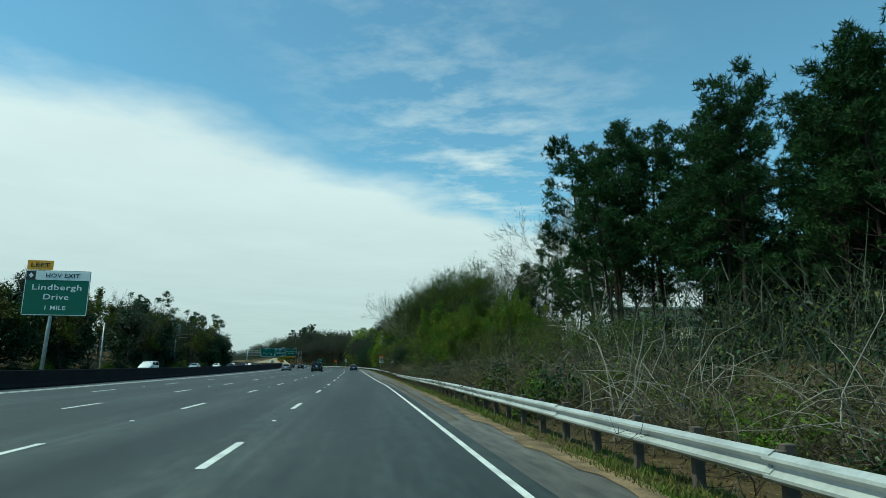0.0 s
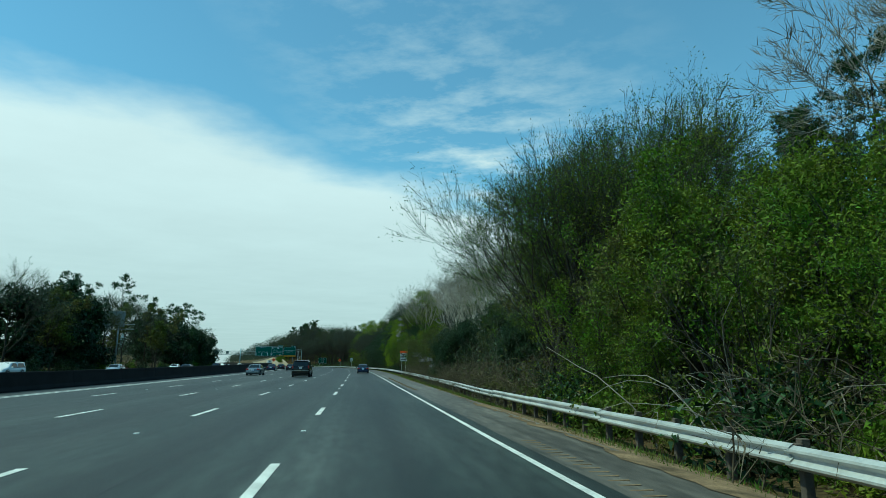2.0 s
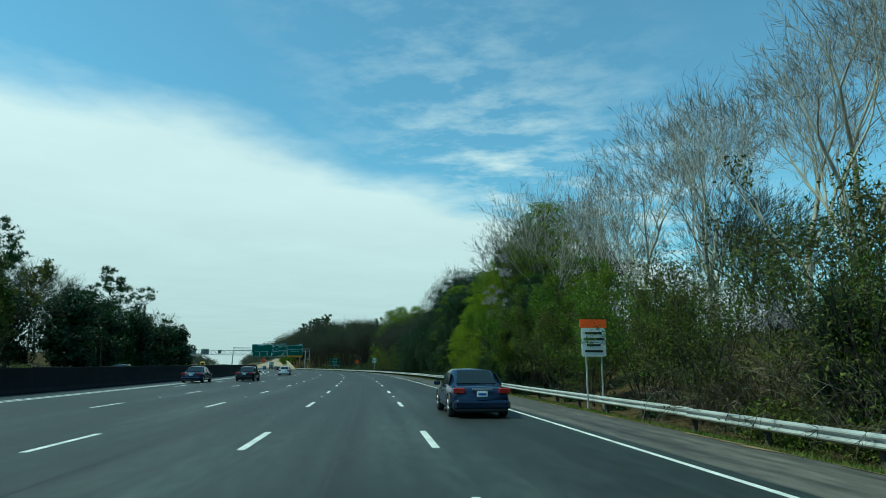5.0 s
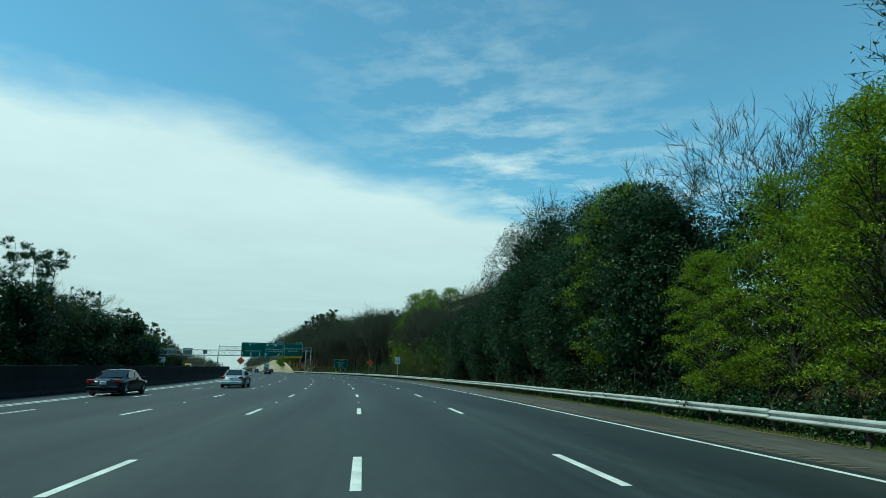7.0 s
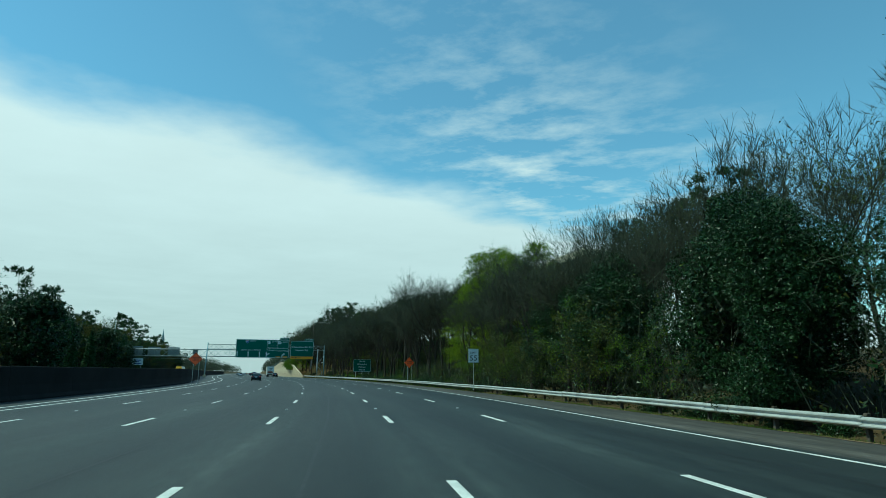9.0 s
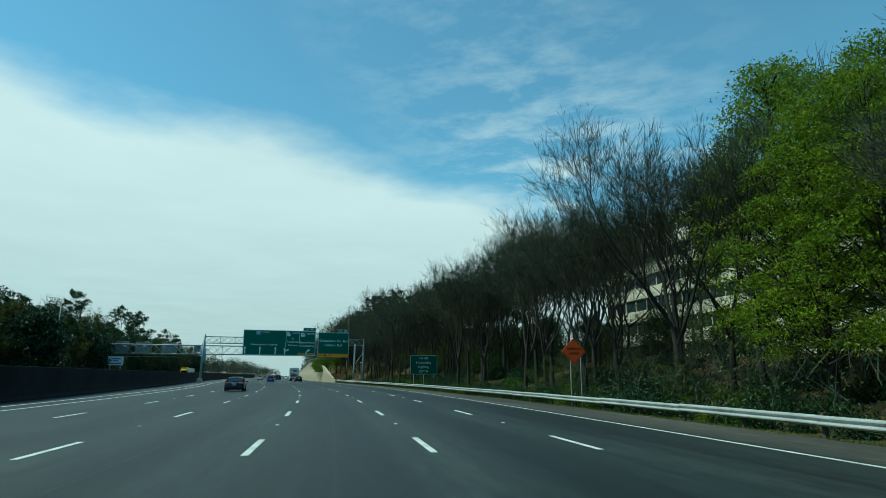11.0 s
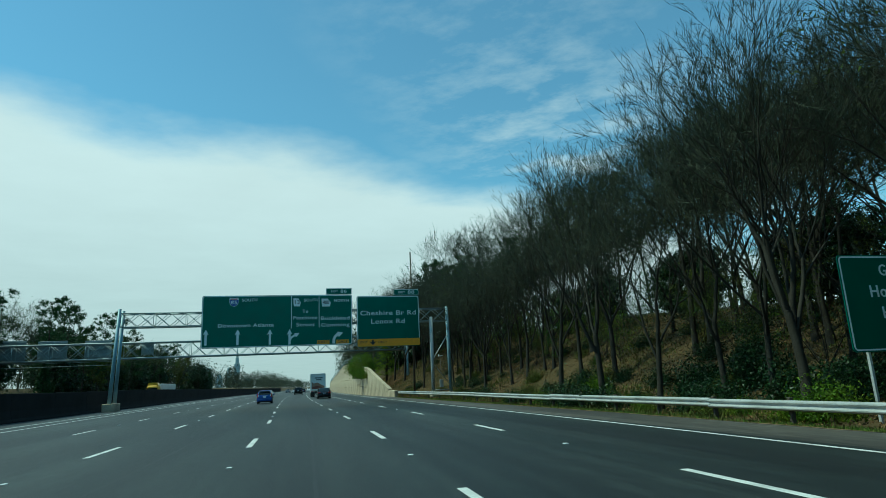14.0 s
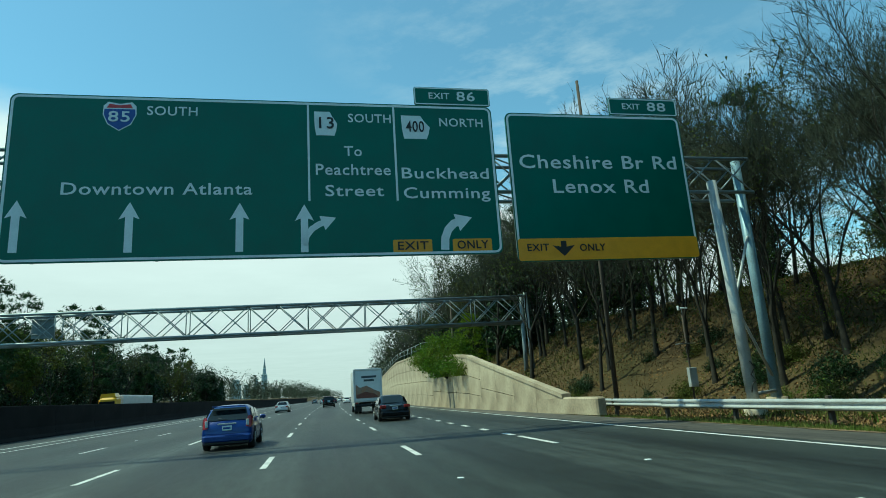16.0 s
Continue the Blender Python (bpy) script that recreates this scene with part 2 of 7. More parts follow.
NEEDLE = material("pine_needles", (0.024, 0.054, 0.017), 0.65, vary=0.3, scale=0.3, fine=4, bump=0, second=(0.036, 0.068, 0.02), island=0.45, trans=0.15, spec=0.12)
LEAFSPRING = material("fresh_spring_leaves", (0.20, 0.255, 0.013), 0.6, vary=0.3, scale=0.35, fine=4, bump=0, second=(0.11, 0.165, 0.010), island=0.5, trans=0.4, spec=0.12)
LEAFGREEN = material("green_leaves", (0.066, 0.135, 0.009), 0.55, vary=0.3, scale=0.3, fine=4, bump=0, second=(0.14, 0.16, 0.016), island=0.5, trans=0.3, spec=0.12)
LEAFOLIVE = material("olive_budding_leaves", (0.075, 0.105, 0.016), 0.7, vary=0.3, scale=0.3, fine=4, bump=0, second=(0.090, 0.080, 0.024), island=0.45, trans=0.2, spec=0.12)
LEAFDARK = material("glossy_dark_evergreen_leaves", (0.012, 0.030, 0.009), 0.45, vary=0.3, scale=0.4, fine=4, bump=0, second=(0.022, 0.044, 0.012), island=0.7, trans=0.08, spec=0.2)
WISTERIA = material("pale_lilac_blossom", (0.36, 0.33, 0.38), 0.8, vary=0.25, scale=0.5, fine=4, bump=0, island=0.25, trans=0.3)
BRAMBLE = material("tan_bramble_stems", (0.125, 0.104, 0.073), 0.9, vary=0.4, scale=0.5, fine=6, bump=0, second=(0.060, 0.052, 0.035), island=0.4, spec=0.12)
TYRE = material("tyre_rubber", (0.018, 0.018, 0.018), 0.85, vary=0.2, scale=4, fine=30, bump=0.2)
RIM = material("alloy_rim", (0.45, 0.46, 0.47), 0.3, metal=0.8, vary=0.1, scale=4, fine=30, bump=0.0)
CARBLACK = material("black_car_paint", (0.003, 0.0034, 0.0045), 0.16, vary=0.1, scale=2, fine=60, bump=0, coat=0.0, spec=0.35)
CARBLUE = material("blue_car_paint", (0.008, 0.034, 0.20), 0.3, metal=0.2, vary=0.1, scale=2, fine=60, bump=0, coat=0.35, spec=0.4)
CARNAVY = material("dark_blue_car_paint", (0.007, 0.014, 0.040), 0.2, metal=0.2, vary=0.1, scale=2, fine=60, bump=0, coat=0.15, spec=0.35)
CARGREY = material("grey_blue_car_paint", (0.10, 0.125, 0.15), 0.3, metal=0.5, vary=0.1, scale=2, fine=60, bump=0, coat=0.8)
CARSILVER = material("silver_car_paint", (0.42, 0.44, 0.46), 0.3, metal=0.6, vary=0.1, scale=2, fine=60, bump=0, coat=0.6)
CARWHITE = material("white_vehicle_paint", (0.74, 0.75, 0.75), 0.35, vary=0.12, scale=1, fine=20, bump=0, coat=0.4)
CARYELLOW = material("yellow_vehicle_paint", (0.80, 0.45, 0.02), 0.35, vary=0.1, scale=1, fine=20, bump=0, coat=0.4)
PLASTIC = material("black_plastic_trim", (0.016, 0.016, 0.017), 0.6, vary=0.15, scale=4, fine=40, bump=0.05)
REDLENS = material("red_lamp_lens", (0.24, 0.009, 0.008), 0.2, vary=0.2, scale=8, fine=60, bump=0.0, coat=0.5)
PRINTRED = material("faded_red_print", (0.20, 0.075, 0.055), 0.5, vary=0.3, scale=2, fine=14, bump=0.0)
PRINTTAN = material("faded_tan_print", (0.38, 0.20, 0.11), 0.5, vary=0.4, scale=2, fine=14, bump=0.0, second=(0.30, 0.24, 0.19))
CLEARLENS = material("clear_lamp_lens", (0.62, 0.62, 0.60), 0.12, vary=0.1, scale=8, fine=60, bump=0.0, coat=0.5)
GLASS = glass_material("tinted_window_glass", (0.012, 0.016, 0.018))
OFFICEGLASS = glass_material("dark_office_glass", (0.03, 0.04, 0.045))
CREAM = material("cream_precast_concrete", (0.66, 0.60, 0.47), 0.8, vary=0.15, scale=0.4, fine=6, bump=0.1)
FARWOOD = material("distant_woodland", (0.055, 0.070, 0.045), 0.95, vary=0.4, scale=0.05, fine=0.5, bump=0, second=(0.085, 0.085, 0.06), island=0.3, spec=0.12)
# haze of the distance is put into this pale base colour of the towers
HAZECITY = material("haze_painted_tower", (0.34, 0.40, 0.43), 0.9, vary=0.1, scale=0.02, fine=0.3, bump=0)


# ---- mesh building ----
class Geo:
    """Collects verts, faces and smooth flags for one mesh."""

    def __init__(self):
        self.v, self.f, self.s = [], [], []

    def add(self, verts, faces, smooth=False):
        k = len(self.v)
        self.v += [tuple(p) for p in verts]
        self.f += [tuple(i + k for i in q) for q in faces]
        self.s += [smooth] * len(faces)
        return self

    def box(self, c, size, bevel=0.0, m=None):
        """A box round c; bevel cuts its edges."""
        hx, hy, hz = (x / 2 for x in size)
        bv = min(bevel, hx * 0.9, hy * 0.9, hz * 0.9)
        vs, fs = [], []
        if bv <= 0:
            vs = [(x, y, z) for x in (-hx, hx) for y in (-hy, hy) for z in (-hz, hz)]
            fs = [(0, 1, 3, 2), (4, 6, 7, 5), (0, 4, 5, 1), (2, 3, 7, 6), (0, 2, 6, 4), (1, 5, 7, 3)]
        else:
            ring = [(-hx, -hy), (hx, -hy), (hx, hy), (-hx, hy)]
            cut = [(-hx + bv, -hy), (hx - bv, -hy), (hx, -hy + bv), (hx, hy - bv), (hx - bv, hy), (-hx + bv, hy), (-hx, hy - bv), (-hx, -hy + bv)]
            inner = [(x * (hx - bv) / hx, y * (hy - bv) / hy) for x, y in cut]
            for z, loop in ((-hz, inner), (-hz + bv, cut), (hz - bv, cut), (hz, inner)):
                vs += [(x, y, z) for x, y in loop]
            for r in range(3):
                fs += [(r * 8 + i, r * 8 + (i + 1) % 8, r * 8 + 8 + (i + 1) % 8, r * 8 + 8 + i) for i in range(8)]
            fs += [tuple(range(7, -1, -1)), tuple(range(24, 32))]
        m = m or Matrix.Identity(4)
        return self.add([m @ Vector((x + c[0], y + c[1], z + c[2])) for x, y, z in vs], fs)

    def tube(self, points, radii, n=6, caps=True, smooth=True):
        """A tube through points with the given radii."""
        points = [Vector(p) for p in points]
        vs, fs = [], []
        side = None
        for i, p in enumerate(points):
            along = (points[min(i + 1, len(points) - 1)] - points[max(i - 1, 0)]).normalized()
            if side is None:
                side = along.orthogonal().normalized()
            side = (side - along * side.dot(along)).normalized()
            other = along.cross(side)
            for k in range(n):
                a = 2 * math.pi * k / n
                vs.append(p + (side * math.cos(a) + other * math.sin(a)) * radii[i])
        for i in range(len(points) - 1):
            fs += [(i * n + k, i * n + (k + 1) % n, (i + 1) * n + (k + 1) % n, (i + 1) * n + k) for k in range(n)]
        self.add(vs, fs, smooth)
        if caps:
            k = len(self.v) - len(vs)
            self.f += [tuple(k + i for i in range(n - 1, -1, -1)), tuple(k + len(vs) - n + i for i in range(n))]
            self.s += [False, False]
        return self

    def prism(self, outline, depth, m=None, y0=0.0):
        """An outline in x, z, given depth along y."""
        n = len(outline)
        m = m or Matrix.Identity(4)
        vs = [m @ Vector((x, y0, z)) for x, z in outline] + [m @ Vector((x, y0 + depth, z)) for x, z in outline]
        fs = [tuple(range(n)), tuple(range(2 * n - 1, n - 1, -1))] + [(i, i + n, (i + 1) % n + n, (i + 1) % n) for i in range(n)]
        return self.add(vs, fs)

    def mesh(self, name, mat):
        me = bpy.data.meshes.new(name)
        me.from_pydata(self.v, [], self.f)
        me.polygons.foreach_set("use_smooth", self.s)
        me.materials.append(mat)
        me.update()
        return me


def part(name, geo, mat, parent=None, label="", m=None):
    ob = new(name, geo.mesh(name, mat) if isinstance(geo, Geo) else geo)
    if parent is not None:
        ob.parent = parent
    if m is not None:
        ob.matrix_basis = m
    return tagged(ob, label)


def thing(name, m, label, category, group="", kind=""):
    ob = new(name)
    ob.empty_display_size = 0.3
    ob.matrix_basis = m
    return tagged(ob, label, category, group, kind)


def array_mesh(name, verts, faces, mat):
    """A mesh from arrays: verts (n, 3) and faces (k, 3 or 4)."""
    me = bpy.data.meshes.new(name)
    nv, (nf, w) = len(verts), faces.shape
    me.vertices.add(nv)
    me.vertices.foreach_set("co", verts.astype(np.float32).ravel())
    me.loops.add(nf * w)
    me.loops.foreach_set("vertex_index", faces.astype(np.int32).ravel())
    me.polygons.add(nf)
    me.polygons.foreach_set("loop_start", np.arange(0, nf * w, w, dtype=np.int32))
    me.materials.append(mat)
    me.update(calc_edges=True)
    return me


# ---- the road's line ----
KNOT_S = np.array([0, 70, 140, 210, 280, 350, 420, 490, 560, 630, 700], float)
KNOT_H = np.radians([8.5, 9.23, 9.72, 11.69, 16.7, 21.82, 26.51, 25.43, 24.4, 23.37, 22.34])
STEP = 2.0
GRID_S = np.arange(-400, 3400, STEP)
GRID_H = np.interp(GRID_S, KNOT_S, KNOT_H)
MID_H = (GRID_H[1:] + GRID_H[:-1]) / 2
GRID_X = np.concatenate([[0], np.cumsum(-np.sin(MID_H) * STEP)])
GRID_Y = np.concatenate([[0], np.cumsum(np.cos(MID_H) * STEP)])
GRID_X -= np.interp(0, GRID_S, GRID_X)
GRID_Y -= np.interp(0, GRID_S, GRID_Y)


def heading(s):
    return float(np.interp(s, GRID_S, GRID_H))


def on_road(s, d, z=0.0):
    """The place s metres along the road and d metres right of its edge line."""
    h = heading(s)
    return Vector((float(np.interp(s, GRID_S, GRID_X)) + d * math.cos(h), float(np.interp(s, GRID_S, GRID_Y)) + d * math.sin(h), z))


def place(s, d, z=0.0, turn=0.0, size=1.0):
    """A pose there: +y along the road, +x to the right; turn in degrees."""
    p = on_road(s, d, z)
    m = pose(p.x, p.y, p.z, 0, 0, math.degrees(heading(s)) + turn)
    return m @ Matrix.Diagonal((size, size, size, 1)) if size != 1.0 else m


def ramp(s, table):
    return float(np.interp(s, [a for a, _ in table], [b for _, b in table]))


RAIL_D = [(-200, 3.0), (0, 3.0), (31, 3.15), (60, 3.7), (87, 4.4), (116, 5.0), (170, 5.6), (215, 6.1), (345, 5.5), (424, 5.7), (440, 5.2), (462, 3.4)]
RAIL_Z = [(-200, -0.13), (31, -0.14), (60, -0.38), (87, -0.6), (116, -0.59), (215, -0.45), (345, -0.36), (424, -0.31), (462, -0.12)]
SHOULDER_D = [(-200, 2.1), (31, 2.15), (86, 2.45), (114, 2.5), (165, 3.2), (212, 3.8), (344, 4.2), (421, 3.5), (462, 2.6)]
EDGE_D = [(-100, 0.52), (45, 0.5), (62, 0.2), (95, 0.0), (1500, 0.0)]
BARRIER_D = [(-200, -20.2), (40, -20.2), (85, -20.8), (218, -24.3), (338, -26.4), (375, -28.5), (440, -29.5), (515, -31), (1500, -33)]
BARRIER_H = [(-200, 0.95), (80, 1.0), (215, 1.6), (338, 2.0), (440, 2.1), (480, 2.4), (1500, 2.4)]
SOLID_D = [(-200, -18.2), (80, -18.2), (218, -21.3), (334, -23.0), (430, -24.4), (1500, -25.2)]
BANK_H = [(-200, 1.7), (50, 1.7), (92, 3.4), (125, 6.0), (195, 3.4), (280, 2.5), (342, 3.0), (400, 4.2), (442, 7.6), (590, 8.0), (1500, 7.0)]
BANK_D = [(-200, 4.0), (280, 4.0), (342, 4.6), (392, 6.0), (456, 8.5), (468, 7.0), (486, 2.3), (1500, 2.3)]
CHAIN = [(-400, -330), (0, 0), (48, 38.5), (127, 104.8), (199, 166.8), (269, 227.4), (350, 301.4), (399, 342.2), (463, 394.5), (510, 433), (700, 589), (3000, 2480)]
LINE_D = [(0, -1.5), (127, -4.0), (200, -6.4), (270, -8.6), (350, -9.3), (510, -9.7)]
SHRINK = 0.835


def verge_z(s, d):
    """The shoulder falls gently away from the lanes, the verge beyond it more steeply down to the foot of the rail."""
    edge = ramp(s, SHOULDER_D)
    return float(np.interp(d, [0.4, edge, ramp(s, RAIL_D) - 0.1], [0.0, max(-0.04 * (edge - 0.4), ramp(s, RAIL_Z)), ramp(s, RAIL_Z)]))


def ground_z(s, d):
    """Height of the ground: level under the road, a wooded bank on the right, a gentle rise far left."""
    z = -0.06
    foot = max(ramp(s, BANK_D), ramp(s, RAIL_D) + 0.4) if s < 460 else ramp(s, BANK_D)
    if 0.4 < d:
        z += verge_z(s, d)
    if d > foot:
        u = min((d - foot) / 17.0, 1.0)
        z += ramp(s, BANK_H) * u * u * (3 - 2 * u) + 0.35 * noise.noise(Vector((s * 0.12, d * 0.12, 0))) * min((d - foot) / 3, 1)
        z += 5.0 * min(max((d - 18) / 100, 0), 1)
    if d < -50:
        u = min((-50 - d) / 34, 1.0)
        z += 5.0 * u * u * (3 - 2 * u)
    return z


def stand(s, d, turn=0.0, size=1.0, sink=0.08):
    return place(s, d, ground_z(s, d) - sink, turn, size)


def site(s, d):
    """Road metres for a point given by the plan chainage s and offset d of the planting and sign lists."""
    c = ramp(s, LINE_D)
    return ramp(s, CHAIN), c + SHRINK * (d - c)


def sited(s, d, turn=0.0):
    """A pose there, at eye height, in plan units (0.835 m)."""
    return place(*site(s, d), 1.5, turn) @ Matrix.Diagonal((SHRINK, SHRINK, SHRINK, 1)) @ Matrix.Translation((0, 0, -1.5))


# ---- ground, road and paint ----
def build_ground():
    ss = np.concatenate([np.arange(-300, -20, 40), np.arange(-20, 720, 3.0), np.arange(720, 3000, 60)])
    ds = np.concatenate([np.arange(-400, -110, 40), np.arange(-110, -48, 6), [-48, -44, -30, -10, 0, 1, 2, 2.6, 3.2, 3.8, 4.4, 5, 5.6], np.arange(6.2, 26, 1.1), np.arange(27, 60, 5), np.arange(65, 410, 40)])
    verts = [on_road(s, d, ground_z(s, d)) for s in ss for d in ds]
    n, m = len(ss), len(ds)
    faces = [(i * m + j, i * m + j + 1, i * m + m + j + 1, i * m + m + j) for i in range(n - 1) for j in range(m - 1)]
    rim = [j for j in range(m)] + [i * m + m - 1 for i in range(1, n)] + [(n - 1) * m + j for j in range(m - 2, -1, -1)] + [i * m for i in range(n - 2, 0, -1)]
    mid = on_road(600, 0)
    for k in rim:
        out = (Vector(verts[k]) - mid)
        out.z = 0
        verts.append(mid + out.normalized() * 4600 + Vector((0, 0, -2)))
    k0 = n * m
    faces += [(rim[i], k0 + i, k0 + (i + 1) % len(rim), rim[(i + 1) % len(rim)]) for i in range(len(rim))]
    g = Geo().add(verts, faces, True)
    return tagged(part("ground", g, GROUND), "brown leaf litter and patchy grass over banks", "ground", kind="structure")


def strip(name, left, right, z, mat, s0, s1, step=4.0, cols=1, fall=False):
    """A strip of road surface between two offsets, with road metres as its UV."""
    ss = np.arange(s0, s1 + step, step)
    vs, uv, fs = [], [], []
    for s in ss:
        a, b = left(s), right(s)
        for c in range(cols + 1):
            d = a + (b - a) * c / cols
            vs.append(on_road(s, d, z + (verge_z(s, d) if fall else 0)))
            uv.append((d, s))
    w = cols + 1
    fs = [(i * w + c, i * w + c + 1, i * w + w + c + 1, i * w + w + c) for i in range(len(ss) - 1) for c in range(cols)]
    me = Geo().add(vs, fs).mesh(name, mat)
    lay = me.uv_layers.new(name="road")
    for lp in me.loops:
        lay.data[lp.index].uv = uv[lp.vertex_index]
    return part(name, me, mat)


build_ground()
road = tagged(strip("road", lambda s: ramp(s, BARRIER_D), lambda s: ramp(s, EDGE_D) + 0.35, 0.0, ASPHALT, -300, 1500, cols=4), "dark worn asphalt motorway with six lanes", "road", kind="structure")
shoulder = tagged(strip("pavement_shoulder", lambda s: ramp(s, EDGE_D) + 0.35, lambda s: ramp(s, SHOULDER_D), -0.006, SHOULDER, -300, 1500, cols=2, fall=True), "grey-brown rough asphalt hard shoulder", "shoulder", kind="structure")
road_far = tagged(strip("road_opposite", lambda s: -47.0, lambda s: ramp(s, BARRIER_D) - 0.6, 0.0, ASPHALT, -300, 1500, cols=3), "grey asphalt of the opposite carriageway", "road", kind="structure")


def line_strip(name, off, width, s0, s1, label):
    g = Geo()
    ss = np.arange(s0, s1 + 4, 4.0)
    vs = [on_road(s, off(s) + k * width / 2, z) for s in ss for k, z in ((-1, 0.001), (-1, 0.005), (1, 0.005), (1, 0.001))]
    fs = [(i * 4 + a, i * 4 + a + 1, i * 4 + a + 5, i * 4 + a + 4) for i in range(len(ss) - 1) for a in range(3)]
    return part(name, g.add(vs, [f[::-1] for f in fs]), PAINT, road, label)


line_strip("edge_line", lambda s: ramp(s, EDGE_D), 0.115, -200, 1200, "solid white edge line")
line_strip("edge_line", lambda s: ramp(s, SOLID_D), 0.17, -200, 1200, "solid white line beside the carpool lane")
line_strip("edge_line", lambda s: ramp(s, SOLID_D) - 0.42 - 1.2 * min(max((s - 218) / 116, 0), 1), 0.17, -200, 1200, "solid white line beside the barrier")

LANES = (-3.74, -7.31, -11.0, -14.99, -19.05)
DASH_GAP, DASH = 12.19, 3.05
DASH_ENDS = [183.26 - k * DASH_GAP for k in range(20, 0, -1)] + [183.26 + k * 13.543 for k in range(9)] + [305.15 + k * DASH_GAP for k in range(45)]
dash_mesh = Geo().box((0, 0, 0), (0.15, DASH, 0.005), 0.002).mesh("dash", PAINT)
dot_mesh = Geo().box((0, 0, 0), (0.11, 0.11, 0.018), 0.006).mesh("reflector", SIGNWHITE)
for k, end in enumerate(DASH_ENDS):
    for n, d in enumerate(LANES):
        s = end - DASH / 2
        if (n == 4 and s < 170) or (n == 0 and s > 450):
            continue
        part("dash", dash_mesh, PAINT, road, m=place(s, d, 0.004))
        if k % 2 == 0 and 0 < s < 540:
            part("reflector", dot_mesh, SIGNWHITE, road, m=place(s + DASH_GAP / 2, d, 0.009))
short_mesh = Geo().box((0, 0, 0), (0.2, 0.95, 0.005), 0.002).mesh("dash", PAINT)
for k in range(40):
    part("dash", short_mesh, PAINT, road, m=place(452.5 + k * 3.05, LANES[0], 0.004))
# sealed joints between the lanes
for k, (d0, s0, s1) in enumerate(((-5.55, 20, 300), (-9.35, 60, 470), (-13.0, 120, 480), (-1.75, 150, 480))):
    tagged(strip("tar_seam", lambda s: d0 + 0.08 * math.sin(s * 0.045 + k) + 0.02 * math.sin(s * 0.31 + 2 * k), lambda s: d0 + 0.055 + 0.012 * math.sin(s * 0.5 + k) + 0.08 * math.sin(s * 0.045 + k) + 0.02 * math.sin(s * 0.31 + 2 * k), 0.003, TAR, s0, s1, step=2.5), "thin black tar seam along the lane joint", "tar seam", kind="structure")
# sand and dirt washed up along the shoulder's edge
def sand_edge(s0, s1, inner, outer, label):
    tagged(strip("sand_edge", lambda s: ramp(s, SHOULDER_D) - inner + 0.10 * math.sin(s * 0.9) + 0.07 * math.sin(s * 2.3 + 1) + 0.05 * math.sin(s * 5.1), lambda s: outer(s) + 0.10 * math.sin(s * 0.55 + 2) + 0.06 * math.sin(s * 3.1), 0.006, SAND, s0, s1, step=0.5, cols=4, fall=True), label, "sand", kind="structure")


sand_edge(-20, 46, 0.25, lambda s: ramp(s, SHOULDER_D) + 0.3, "pale sand washed along the edge of the shoulder beside grass")
sand_edge(46, 80, 0.3, lambda s: ramp(s, RAIL_D) - 0.25, "brown sand and dirt washed along the edge of the shoulder")
sand_edge(80, 458, 0.10, lambda s: ramp(s, SHOULDER_D) + 0.28, "thin band of tan dirt along the edge of the shoulder")
# rumble strip ground into the shoulder, with sand lying in it
rumble = Geo().box((0, 0, 0), (0.36, 0.055, 0.006), 0.002).mesh("rumble_bar", SAND)
for s0, n in ((18, 140), (88, 100), (195, 60)):
    for k in range(n):
        q = s0 + k * 0.33
        d = ramp(q, EDGE_D) + 0.7
        part("rumble_bar", rumble, SAND, shoulder, m=place(q, d, -0.004 + verge_z(q, d)))


# ---- guard rail and median barrier ----
def chord(s0, s1, table, z=0.0):
    """A pose at the middle of a stretch that follows an offset table, with y along it, and its length."""
    a, b = on_road(s0, ramp(s0, table), z), on_road(s1, ramp(s1, table), z)
    way = b - a
    mid = (a + b) / 2
    return pose(mid.x, mid.y, mid.z, 0, 0, math.degrees(math.atan2(-way.x, way.y))), way.length


